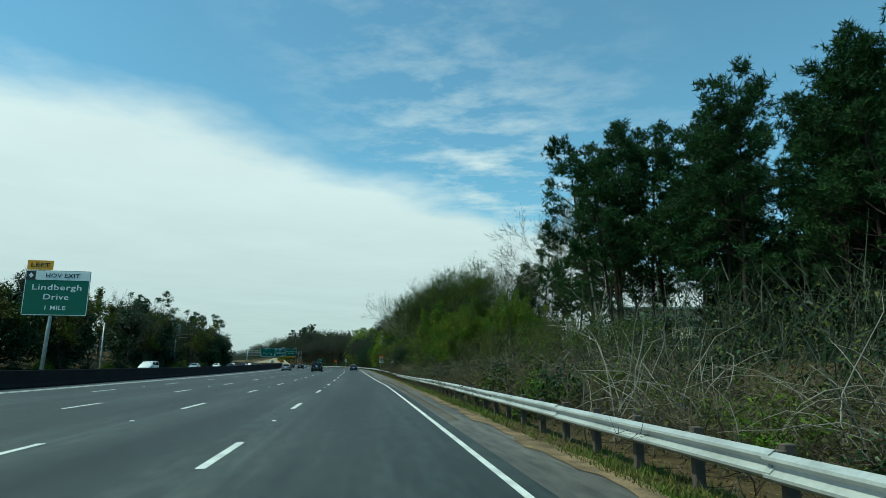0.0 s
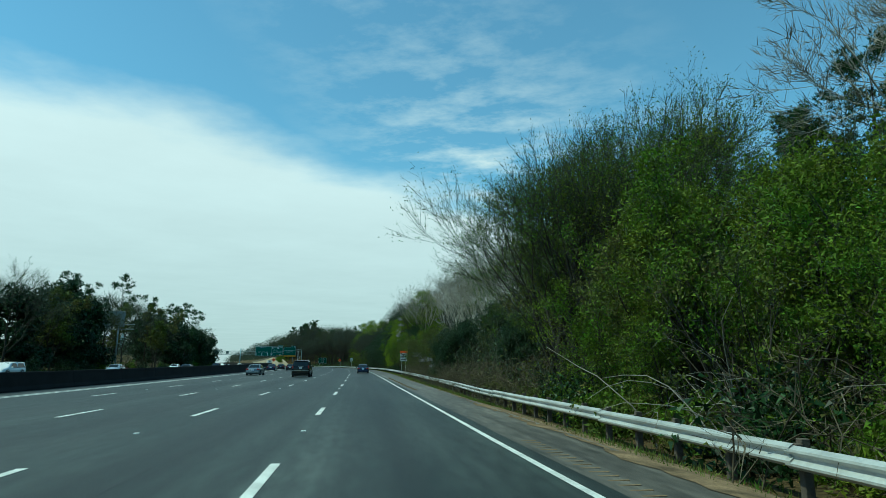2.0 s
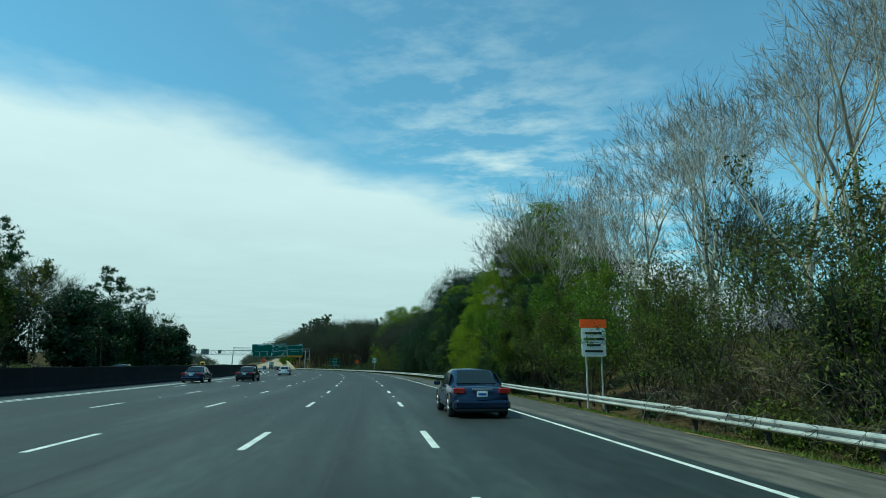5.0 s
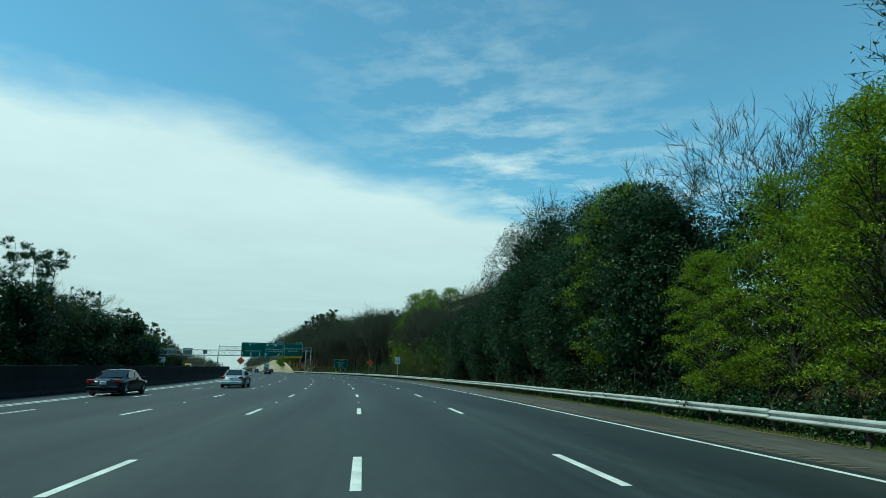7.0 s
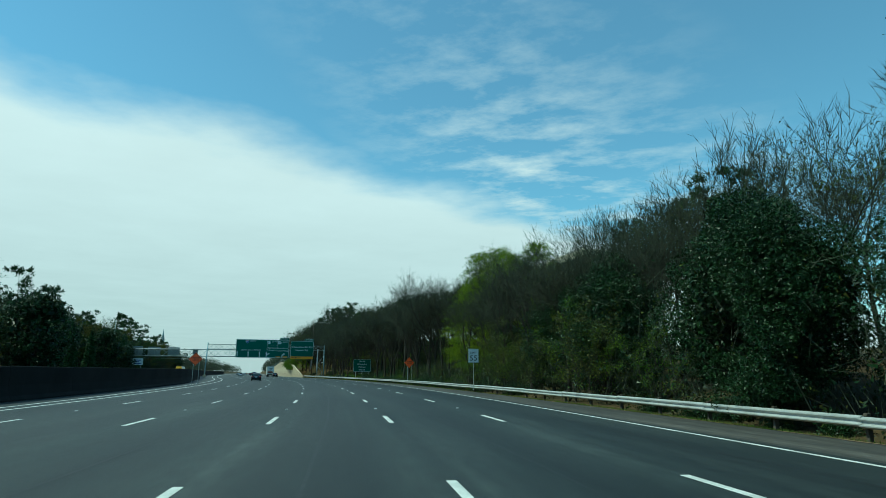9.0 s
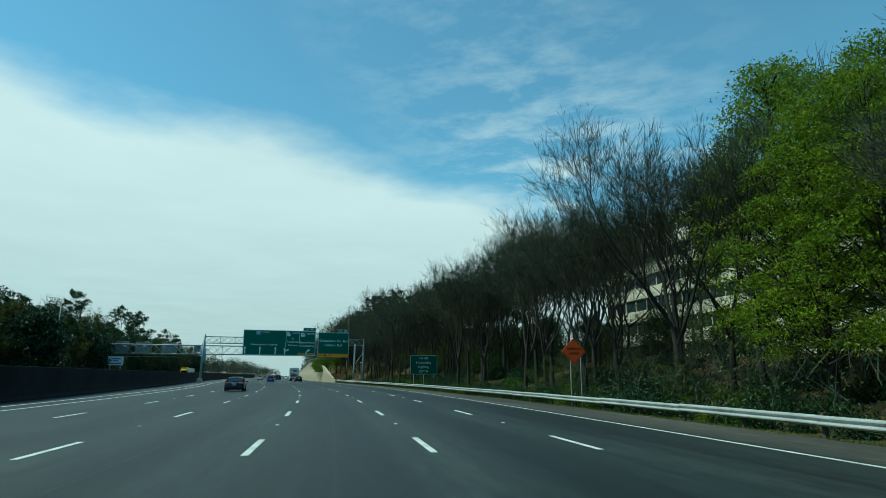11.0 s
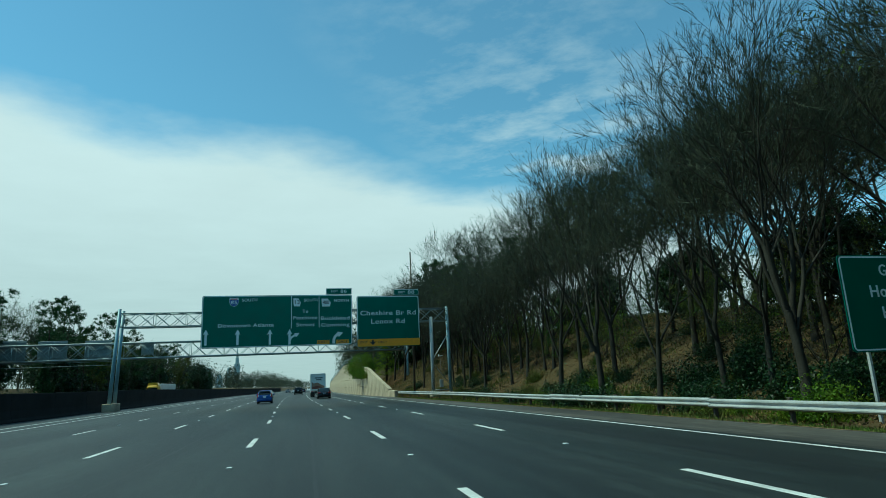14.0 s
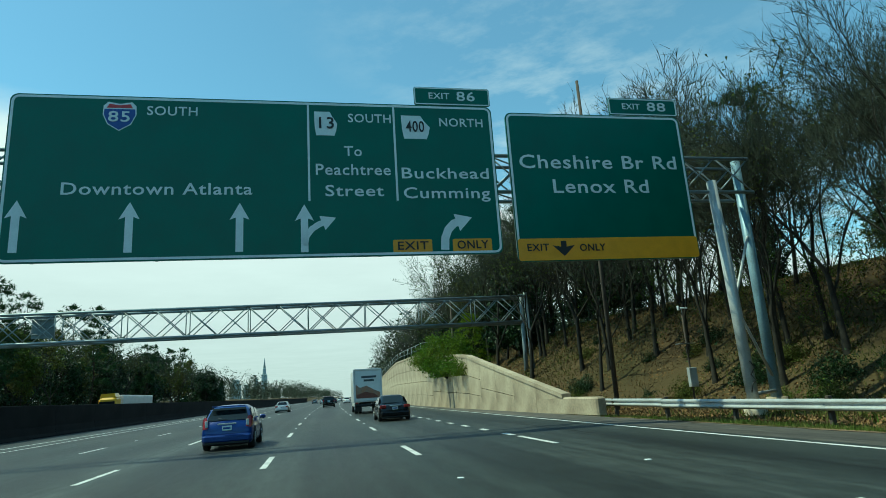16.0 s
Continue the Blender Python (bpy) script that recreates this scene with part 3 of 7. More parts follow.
def build_rail():
    rail = thing("guard_rail", place(0, ramp(0, RAIL_D)), "galvanised steel W-beam guard rail on dark posts along the shoulder", "guard rail")
    inv = rail.matrix_basis.inverted()
    wave = [(0.0, 0.42), (-0.075, 0.47), (-0.08, 0.505), (-0.005, 0.565), (-0.005, 0.605), (-0.08, 0.665), (-0.075, 0.70), (0.0, 0.75)]
    out = wave + [(x + 0.014, z) for x, z in reversed(wave)]
    length = 7.62
    beam = Geo().prism(out, length + 0.12, y0=-length / 2 - 0.06).mesh("beam", STEEL)
    bolt = Geo().tube([(-0.03, 0, 0.585), (0.0, 0, 0.585)], [0.03, 0.03], 6).mesh("bolt", POLESTEEL)
    post = Geo().box((0.20, 0, 0.30), (0.15, 0.12, 1.04), 0.01).mesh("post", WOODPOST)
    block = Geo().box((0.085, 0, 0.585), (0.13, 0.14, 0.34), 0.01).mesh("block", WOODPOST)
    s = -24.0
    n = 0
    while s < 460:
        m, _ = chord(s, s + length, RAIL_D, ramp(s + length / 2, RAIL_Z))
        m = m @ pose(0, 0, 0, math.degrees(math.atan((ramp(s + length, RAIL_Z) - ramp(s, RAIL_Z)) / length)))
        part("beam", beam, STEEL, rail, m=inv @ m @ pose(0, 0, 0.012 * math.sin(n * 1.7), 0.15 * math.sin(n), 0, 0.1 * math.sin(n * 2.3)))
        for k in range(4 if -4 < s < 130 else 2):
            q = s + k * length / (4 if -4 < s < 130 else 2)
            pm = inv @ place(q, ramp(q, RAIL_D), ramp(q, RAIL_Z))
            part("post", post, WOODPOST, rail, m=pm)
            part("block", block, WOODPOST, rail, m=pm)
        part("bolt", bolt, POLESTEEL, rail, m=inv @ m @ pose(0, length / 2, 0))
        s += length
        n += 1


build_rail()


def build_barrier():
    wall = thing("median_barrier", place(0, ramp(0, BARRIER_D)), "concrete median barrier along the carpool lane, shade painted into its colour", "barrier", kind="structure")
    inv = wall.matrix_basis.inverted()
    step = 9.14
    s = -60.0
    n = 0
    while s < 800:
        m, length = chord(s, s + step, BARRIER_D)
        h = ramp(s + step / 2, BARRIER_H)
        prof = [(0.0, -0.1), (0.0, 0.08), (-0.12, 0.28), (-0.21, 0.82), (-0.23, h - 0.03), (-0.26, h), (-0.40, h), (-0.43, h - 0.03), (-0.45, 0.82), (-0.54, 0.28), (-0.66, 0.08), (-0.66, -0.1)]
        part("barrier_panel", Geo().prism(prof, length - 0.02, y0=-length / 2 + 0.01), SHADECONC, wall, m=inv @ m)
        s += step
        n += 1


build_barrier()


# ---- signs ----
def text_mesh(words, cap, mat, width=None):
    """Raised lettering, centred, facing -y, cap metres high; width squeezes or spreads it."""
    cu = bpy.data.curves.new("legend", "FONT")
    cu.body, cu.align_x, cu.align_y, cu.extrude, cu.resolution_u = words, "CENTER", "CENTER", 0.012, 3
    cu.size, cu.offset = cap / 0.70, 0.012 * cap
    cu.space_character = 1.08
    tmp = bpy.data.objects.new("legend", cu)
    scene.collection.objects.link(tmp)
    me = bpy.data.meshes.new_from_object(tmp.evaluated_get(bpy.context.evaluated_depsgraph_get()))
    bpy.data.objects.remove(tmp)
    xs = [v.co.x for v in me.vertices]
    got = max(xs) - min(xs)
    k = width / got if width else 1.0
    for v in me.vertices:
        x, y, z = v.co
        v.co = (x * k, -z, y)
    me.materials.clear()
    me.materials.append(mat)
    me.update()
    return me


def legend(words, x0, x1, z, cap, parent, mat=None, y=-0.03):
    mat = mat or SIGNWHITE
    return part("legend", text_mesh(words, cap, mat, x1 - x0), mat, parent, m=pose((x0 + x1) / 2, y, z))


def rounded(x0, x1, z0, z1, r, k=4):
    pts = []
    for cx, cz, a0 in ((x1 - r, z0 + r, -90), (x1 - r, z1 - r, 0), (x0 + r, z1 - r, 90), (x0 + r, z0 + r, 180)):
        pts += [(cx + r * math.cos(radians(a0 + 90 * i / k)), cz + r * math.sin(radians(a0 + 90 * i / k))) for i in range(k + 1)]
    return pts


def border(x0, x1, z0, z1, r, w, inset, y=-0.022):
    """A thin raised frame line."""
    a, b = rounded(x0 + inset, x1 - inset, z0 + inset, z1 - inset, r), rounded(x0 + inset + w, x1 - inset - w, z0 + inset + w, z1 - inset - w, max(r - w, 0.01))
    n = len(a)
    vs = [(x, y, z) for x, z in a] + [(x, y, z) for x, z in b] + [(x, y + 0.02, z) for x, z in a] + [(x, y + 0.02, z) for x, z in b]
    fs = [(i, (i + 1) % n, n + (i + 1) % n, n + i) for i in range(n)]
    fs += [(i, 2 * n + i, 2 * n + (i + 1) % n, (i + 1) % n) for i in range(n)] + [(n + i, n + (i + 1) % n, 3 * n + (i + 1) % n, 3 * n + i) for i in range(n)]
    return Geo().add(vs, fs)


def panel(x0, x1, z0, z1, mat, parent, r=0.18, depth=0.05, line=0.09, name="panel", line_mat=None):
    body = part(name, Geo().prism(rounded(x0, x1, z0, z1, r), depth, y0=-0.02), mat, parent)
    if line:
        part("border", border(x0, x1, z0, z1, r, line, 0.05, -0.03), line_mat or SIGNWHITE, parent)
    return body


def arrow_up(x, z0, z1, w=0.30, head=0.78):
    hz = z1 - 0.62
    return [(x - w / 2, z0), (x + w / 2, z0), (x + w / 2, hz), (x + head / 2, hz - 0.1), (x, z1), (x - head / 2, hz - 0.1), (x - w / 2, hz)]


def curved_arrow(points, w, head, y=-0.03):
    """A raised arrow whose shaft follows points and ends in a broad triangular head."""
    pts = [Vector((x, 0, z)) for x, z in points]
    left, right = [], []
    for i, q in enumerate(pts):
        way = (pts[min(i + 1, len(pts) - 1)] - pts[max(i - 1, 0)]).normalized()
        n = Vector((-way.z, 0, way.x)) * w / 2
        left.append(q + n)
        right.append(q - n)
    n = len(pts)
    g = Geo().add([(q.x, yy, q.z) for yy in (y, y + 0.03) for q in left + right], [(i, n + i, n + i + 1, i + 1) for i in range(n - 1)] + [(i, i + 1, 2 * n + i + 1, 2 * n + i) for i in range(n - 1)] + [(n + i, 3 * n + i, 3 * n + i + 1, n + i + 1) for i in range(n - 1)] + [(0, 2 * n, 3 * n, n)])
    way = (pts[-1] - pts[-2]).normalized()
    side = Vector((-way.z, 0, way.x)) * head / 2
    base, tip = pts[-1] - way * 0.12, pts[-1] + way * head * 0.75
    return g.prism([((base + side).x, (base + side).z), (tip.x, tip.z), ((base - side).x, (base - side).z)], 0.034, y0=y - 0.004)


def lattice(points_a, points_b, bays, r_chord, r_web, cross=True):
    """Two chords with webbing between them."""
    a0, a1, b0, b1 = (Vector(p) for p in (*points_a, *points_b))
    out = []
    for i in range(bays):
        u, w = i / bays, (i + 1) / bays
        p, q, r, s = a0.lerp(a1, u), a0.lerp(a1, w), b0.lerp(b1, u), b0.lerp(b1, w)
        out.append((p, s))
        if cross:
            out.append((r, q))
        if i % 2 == 0:
            out.append((p, r))
    return [((a0, a1), r_chord), ((b0, b1), r_chord)] + [(o, r_web) for o in out]


def build_truss(parent, x0, x1, z0, z1, y0, y1, bays, mat, rc=0.09, rw=0.04):
    for y in (y0, y1):
        for (p, q), r in lattice(((x0, y, z1), (x1, y, z1)), ((x0, y, z0), (x1, y, z0)), bays, rc, rw):
            if r == rc:
                part("chord", Geo().tube([p, q], [r, r], 6), mat, parent)
            else:
                part("brace", Geo().tube([p, q], [r, r], 5), mat, parent)
    for (p, q), r in lattice(((x0, y0, z1), (x1, y0, z1)), ((x0, y1, z1), (x1, y1, z1)), bays, rc, rw, False)[2:]:
        part("brace", Geo().tube([p, q], [r, r], 5), mat, parent)
    for (p, q), r in lattice(((x0, y0, z0), (x1, y0, z0)), ((x0, y1, z0), (x1, y1, z0)), bays, rc, rw, False)[2:]:
        part("brace", Geo().tube([p, q], [r, r], 5), mat, parent)


def build_gantry():
    gan = thing("overhead_sign_gantry", sited(536.2, 0), "grey steel truss gantry on tubular legs across the carriageway", "gantry")
    build_truss(gan, -31.6, 12.3, 10.35, 12.15, 0.0, 1.5, 22, POLESTEEL)
    for y, lean in ((-0.5, 0.5), (2.0, -0.5)):
        part("leg", Geo().tube([(-32.2, y, -0.9), (-31.7, y + lean * 0.6, 12.7)], [0.24, 0.2], 10), BLUESTEEL, gan)
    part("leg", Geo().tube([(9.75, -0.6, -0.9), (9.95, 0.0, 10.9)], [0.27, 0.24], 12), STEEL, gan, "pale galvanised leg with graffiti")
    part("leg", Geo().tube([(13.0, 1.9, -0.9), (12.75, 1.5, 12.6)], [0.27, 0.24], 12), BLUESTEEL, gan)
    part("leg_brace", Geo().tube([(9.8, -0.5, 4.3), (12.95, 1.8, 1.0)], [0.07, 0.07], 6).tube([(9.85, -0.3, 4.6), (12.85, 1.6, 8.6)], [0.07, 0.07], 6).tube([(9.8, -0.5, 0.4), (12.95, 1.8, 0.4)], [0.09, 0.09], 6), STEEL, gan)
    part("graffiti", Geo().tube([(9.55, -0.82, 0.5), (9.63, -0.87, 0.9), (9.83, -0.89, 1.0), (9.63, -0.88, 1.3), (9.88, -0.87, 1.6), (9.68, -0.86, 1.9)], [0.03] * 6, 5), SIGNBLACK, gan)
    for x, y in ((9.75, -0.6), (13.0, 1.9)):
        part("footing", Geo().tube([(x, y, -1.0), (x, y, 0.1)], [0.5, 0.5], 14), CONCRETE, gan)
    part("footing", Geo().box((-32.2, 0.75, 0.0), (1.1, 4.2, 1.4), 0.05), CONCRETE, gan, "long concrete plinth in the median")
    # large sign
    big = thing("overhead_sign", sited(535.35, 0), "large green guide sign with white legend and lane arrows", "road sign", "signs on the gantry")
    panel(-21.55, -1.6, 7.2, 14.22, SIGNGREEN, big, 0.3, 0.1, 0.1)
    part("divider", Geo().box((-9.93, -0.03, 11.9), (0.09, 0.03, 4.5)), SIGNWHITE, big)
    part("divider", Geo().box((-6.18, -0.03, 11.9), (0.09, 0.03, 4.5)), SIGNWHITE, big)
    for words, x0, x1, z, cap in (("Downtown Atlanta", -19.48, -12.27, 10.15, 0.50), ("SOUTH", -16.44, -14.47, 13.58, 0.40), ("SOUTH", -8.2, -6.3, 13.47, 0.40), ("To", -8.42, -7.65, 11.9, 0.46), ("Peachtree", -9.66, -6.44, 11.04, 0.50), ("Street", -9.28, -6.78, 10.08, 0.50), ("NORTH", -4.1, -2.06, 13.37, 0.40), ("Buckhead", -5.95, -1.98, 10.9, 0.50), ("Cumming", -5.92, -2.0, 9.98, 0.50)):
        legend(words, x0, x1, z, cap, big)
    for x, z0, z1 in ((-20.95, 7.62, 9.7), (-16.92, 7.55, 9.62), (-12.74, 7.5, 9.57), (-10.15, 7.43, 9.5)):
        part("arrow", Geo().prism(arrow_up(x, z0, z1), 0.03, y0=-0.03), SIGNWHITE, big)
    part("arrow", curved_arrow([(-10.15, 7.7), (-10.08, 8.1), (-9.85, 8.42), (-9.55, 8.62), (-9.3, 8.72)], 0.26, 0.66), SIGNWHITE, big)
    part("arrow", curved_arrow([(-4.22, 7.42), (-4.18, 7.95), (-4.02, 8.33), (-3.75, 8.6), (-3.5, 8.68)], 0.36, 0.82), SIGNWHITE, big)
    for words, x0, x1 in (("EXIT", -6.47, -4.78), ("ONLY", -3.86, -2.1)):
        tab = part("exit_only_tab", Geo().prism(rounded(x0, x1, 7.33, 7.9, 0.06), 0.02, y0=-0.026), SIGNYELLOW, big, "yellow tab with black letters")
        legend(words, x0 + 0.18, x1 - 0.18, 7.61, 0.36, tab, SIGNBLACK, -0.045)
    # route markers
    sh = [(-0.58, 0.42), (-0.42, 0.58), (0.0, 0.5), (0.42, 0.58), (0.58, 0.42), (0.6, 0.05), (0.42, -0.35), (0, -0.62), (-0.42, -0.35), (-0.6, 0.05)]
    rim = part("route_marker", Geo().prism([(x * 1.07 - 17.49, z * 1.07 + 13.33) for x, z in sh], 0.02, y0=-0.03), SIGNWHITE, big, "white-edged blue and red route shield")
    part("shield_field", Geo().prism([(x - 17.49, min(z, 0.3) + 13.33) for x, z in sh], 0.02, y0=-0.036), SIGNBLUE, rim)
    part("shield_band", Geo().prism([(-18.0, 13.68), (-17.0, 13.68), (-17.09, 13.86), (-17.49, 13.80), (-17.89, 13.86)], 0.02, y0=-0.036), SIGNRED, rim)
    legend("85", -17.9, -17.08, 13.27, 0.46, rim, None, -0.05)
    for words, cx, z, w in (("13", -9.18, 13.2, 1.0), ("400", -5.2, 13.12, 1.3)):
        pts = [(-0.5, 0.5), (0.18, 0.5), (0.3, 0.28), (0.5, 0.0), (0.44, -0.3), (0.36, -0.52), (0.28, -0.5), (-0.42, -0.5), (-0.48, -0.1)]
        st = part("route_marker", Geo().prism([(cx + x * w, z + y * 1.12) for x, y in pts], 0.02, y0=-0.03), SIGNWHITE, big, "white state-shaped route marker")
        legend(words, cx - 0.34 * w, cx + 0.30 * w, z, 0.52, st, SIGNBLACK, -0.05)
    exit_tab(big, -5.2, -1.62, 14.25, 15.13, "EXIT", (-4.52, -3.55), "86", (-3.2, -2.33))
    # second sign
    two = thing("overhead_sign", sited(535.35, 0), "green exit sign with an amber exit-only panel", "road sign", "signs on the gantry")
    panel(-0.95, 8.05, 6.8, 13.97, SIGNGREEN, two, 0.3, 0.1, 0.1)
    legend("Cheshire Br Rd", -0.45, 7.55, 11.5, 0.66, two)
    legend("Lenox Rd", 1.06, 5.88, 10.3, 0.66, two)
    band = part("exit_only_band", Geo().prism(rounded(-0.9, 8.0, 6.84, 7.85, 0.12), 0.03, y0=-0.045), SIGNYELLOW, two, "amber band with black letters")
    legend("EXIT", -0.5, 0.52, 7.42, 0.32, band, SIGNBLACK, -0.065)
    legend("ONLY", 2.0, 3.25, 7.38, 0.32, band, SIGNBLACK, -0.065)
    part("arrow", Geo().prism([(1.12, 7.72), (1.38, 7.72), (1.38, 7.45), (1.78, 7.52), (1.25, 7.02), (0.72, 7.52), (1.12, 7.45)], 0.02, y0=-0.06), SIGNBLACK, band)
    exit_tab(two, 4.4, 8.05, 14.02, 14.9, "EXIT", (5.1, 6.05), "88", (6.45, 7.45))
    for sign, xs in ((big, (-20.5, -16, -11.5, -7, -2.6)), (two, (0.2, 3.5, 7))):
        for x in xs:
            part("bracket", Geo().box((x, 0.35, 10.6), (0.14, 0.55, 6.6), 0.02), POLESTEEL, sign)


def exit_tab(parent, x0, x1, z0, z1, word, span, number, nspan):
    tab = panel(x0, x1, z0, z1, SIGNGREEN, parent, 0.1, 0.06, 0, "exit_tab")
    part("border", border(x0, x1, z0, z1, 0.1, 0.05, 0.02, -0.03), SIGNWHITE, tab)
    mid = (z0 + z1) / 2
    legend(word, span[0], span[1], mid, 0.30, tab)
    legend(number, nspan[0], nspan[1], mid, 0.46, tab)


build_gantry()


def build_far_gantry():
    gan = thing("truss_gantry", sited(577, 0), "dull grey steel box-truss gantry spanning both carriageways", "gantry")
    build_truss(gan, -72, 13.5, 8.55, 11.45, 0.0, 1.9, 28, POLESTEEL, 0.15, 0.055)
    for x in (13.5, -72):
        for y in (-0.4, 2.3):
            part("leg", Geo().tube([(x, y, -0.8), (x, y * 0.6 + 0.4, 11.9)], [0.26, 0.22], 10), POLESTEEL, gan)
    part("catwalk", Geo().box((-55, 3.2, 7.6), (24, 0.9, 0.08), 0.01).box((-55, 3.6, 8.3), (24, 0.05, 0.05)), POLESTEEL, gan)
    for x0, x1, z0, z1 in ((-70, -58.5, 8.6, 12.6), (-56.5, -51.5, 8.8, 12.4), (-48.5, -43.8, 8.8, 12.3), (-38.5, -36.3, 9.3, 11.6)):
        back = thing("sign_back", sited(579.6, 0), "bare grey aluminium back of an overhead sign", "road sign", "sign backs on the truss")
        part("sheet", Geo().box(((x0 + x1) / 2, 0, (z0 + z1) / 2), (x1 - x0, 0.06, z1 - z0), 0.02), ALUM, back)
        for z in (z0 + 0.4, (z0 + z1) / 2, z1 - 0.4):
            part("stiffener", Geo().box(((x0 + x1) / 2, -0.08, z), (x1 - x0 - 0.2, 0.1, 0.1), 0.01), ALUM, back)


build_far_gantry()


def ground_sign(name, s, d0, d1, z0, z1, mat, label, lines, posts, turn=0.0, cap=0.4, group=""):
    """A sign on posts: lines are (words, x0, x1, z, cap) with x from its middle."""
    mid, w = (d0 + d1) / 2, d1 - d0
    sign = thing(name, sited(s, mid, turn), label, "road sign", group)
    panel(-w / 2, w / 2, z0, z1, mat, sign, 0.16, 0.04, 0.06 if mat is SIGNGREEN else 0)
    for words, x0, x1, z, c in lines:
        legend(words, x0, x1, z, c, sign)
    base = -0.8
    for x in posts:
        part("post", Geo().box((x, 0.1, (base + z1) / 2), (0.11, 0.11, z1 - base - 0.1), 0.01), STEEL, sign)
    return sign


ground_sign("guide_sign", 466, 9.8, 15.1, 1.85, 5.45, SIGNGREEN, "green guide sign with white words on three steel posts", (("GA 400", -0.85, 0.85, 4.85, 0.42), ("Hospitality", -1.45, 1.45, 4.05, 0.44), ("Highway", -1.05, 1.05, 3.25, 0.44), ("EXIT 86", -0.9, 0.9, 2.42, 0.40)), (-1.9, 0, 1.9))

hov = ground_sign("guide_sign", 80, -41, -33.7, 6.85, 12.25, SIGNGREEN, "green guide sign with a white carpool header on one round post", (("Lindbergh", -2.75, 2.75, 10.2, 0.66), ("Drive", -1.4, 1.4, 9.05, 0.66), ("1 MILE", -1.15, 1.15, 7.75, 0.5)), ())
head = part("carpool_header", Geo().prism(rounded(-2.5, 3.55, 11.1, 12.15, 0.1), 0.02, y0=-0.04), SIGNWHITE, hov, "white header with black words")
legend("HOV EXIT", -1.4, 2.4, 11.62, 0.5, head, SIGNBLACK, -0.055)
part("diamond_mark", Geo().prism([(-3.55, 11.1), (-2.5, 11.1), (-2.5, 12.15), (-3.55, 12.15)], 0.02, y0=-0.04), SIGNBLACK, hov, "black square with a white diamond")
part("diamond_outline", Geo().prism([(-3.02, 11.3), (-2.75, 11.62), (-3.02, 11.95), (-3.29, 11.62)], 0.02, y0=-0.05), SIGNWHITE, hov)
tab = part("left_tab", Geo().prism(rounded(-3.6, -0.7, 12.3, 13.45, 0.1), 0.04, y0=-0.02), SIGNYELLOW, hov, "yellow tab with black word")
legend("LEFT", -3.2, -1.1, 12.87, 0.5, tab, SIGNBLACK, -0.04)
part("post", Geo().tube([(-0.7, 0.25, -0.9), (-0.3, 0.25, 12.0)], [0.24, 0.2], 10), STEEL, hov)
part("stiffener", Geo().box((0, 0.15, 8), (6.8, 0.12, 0.12)).box((0, 0.15, 11), (6.8, 0.12, 0.12)), ALUM, hov)

slim = thing("slim_pole", sited(88, -34.6), "slim grey steel pole behind the median barrier", "pole")
part("shaft", Geo().tube([(0, 0, -0.8), (0, 0, 6.6)], [0.11, 0.08], 8), STEEL, slim)


def diamond_sign(s, d, z, words, label):
    sign = thing("warning_sign", sited(s, d), label, "road sign")
    r = 1.0
    part("panel", Geo().prism([(0, z - r), (r, z), (0, z + r), (-r, z)], 0.03, y0=-0.02), SIGNORANGE, sign)
    part("border", Geo().add(*diamond_frame(r - 0.06, r - 0.11, z)), SIGNBLACK, sign)
    for text, x, zz in words:
        legend(text, -x, x, z + zz, 0.2, sign, SIGNBLACK)
    base = -0.8
    for x in (-0.28, 0.55):
        part("post", Geo().box((x, 0.05, (base + z) / 2), (0.06, 0.06, z - base), 0.005), STEEL, sign)


def diamond_frame(a, b, z):
    vs = [(0, -0.026, z - a), (a, -0.026, z), (0, -0.026, z + a), (-a, -0.026, z), (0, -0.026, z - b), (b, -0.026, z), (0, -0.026, z + b), (-b, -0.026, z)]
    return vs, [(i, (i + 1) % 4, 4 + (i + 1) % 4, 4 + i) for i in range(4)]


diamond_sign(394.4, 8.95, 3.42, (("UNEVEN", 0.55, 0.16), ("LANES", 0.42, -0.16)), "orange diamond warning sign with black words on two thin posts")
diamond_sign(380, -27.0, 3.5, (("UNEVEN", 0.55, 0.16), ("LANES", 0.42, -0.16)), "orange diamond warning sign standing behind the median barrier")

notice = thing("notice_sign", sited(191, 7.85), "white notice board with an orange header on two posts", "road sign")
part("panel", Geo().prism(rounded(-0.72, 0.72, 2.1, 3.7, 0.06), 0.03, y0=-0.02), SIGNWHITE, notice)
part("header", Geo().prism(rounded(-0.80, 0.80, 3.72, 4.2, 0.05), 0.03, y0=-0.02), SIGNORANGE, notice, "orange header panel")
for z, w in ((3.42, 1.0), (3.08, 1.15), (2.74, 0.8), (2.4, 1.05)):
    part("bar", Geo().box((0, -0.025, z), (w, 0.012, 0.13)), SIGNBLACK, notice, "dark bar of unreadable writing")
for x in (-0.45, 0.45):
    part("post", Geo().box((x, 0.05, 1.6), (0.08, 0.08, 5.0), 0.006), STEEL, notice)

speed = thing("speed_limit_sign", sited(349, 7.8), "white speed limit sign on a thin steel post", "road sign")
part("panel", Geo().prism(rounded(-0.62, 0.62, 2.7, 4.3, 0.07), 0.03, y0=-0.02), SIGNWHITE, speed)
part("border", border(-0.62, 0.62, 2.7, 4.3, 0.07, 0.03, 0.03, -0.024), SIGNBLACK, speed)
legend("LIMIT", -0.38, 0.38, 3.83, 0.2, speed, SIGNBLACK)
legend("55", -0.42, 0.42, 3.2, 0.6, speed, SIGNBLACK)
part("post", Geo().box((0, 0.05, 1.9), (0.07, 0.07, 4.6), 0.006), STEEL, speed)

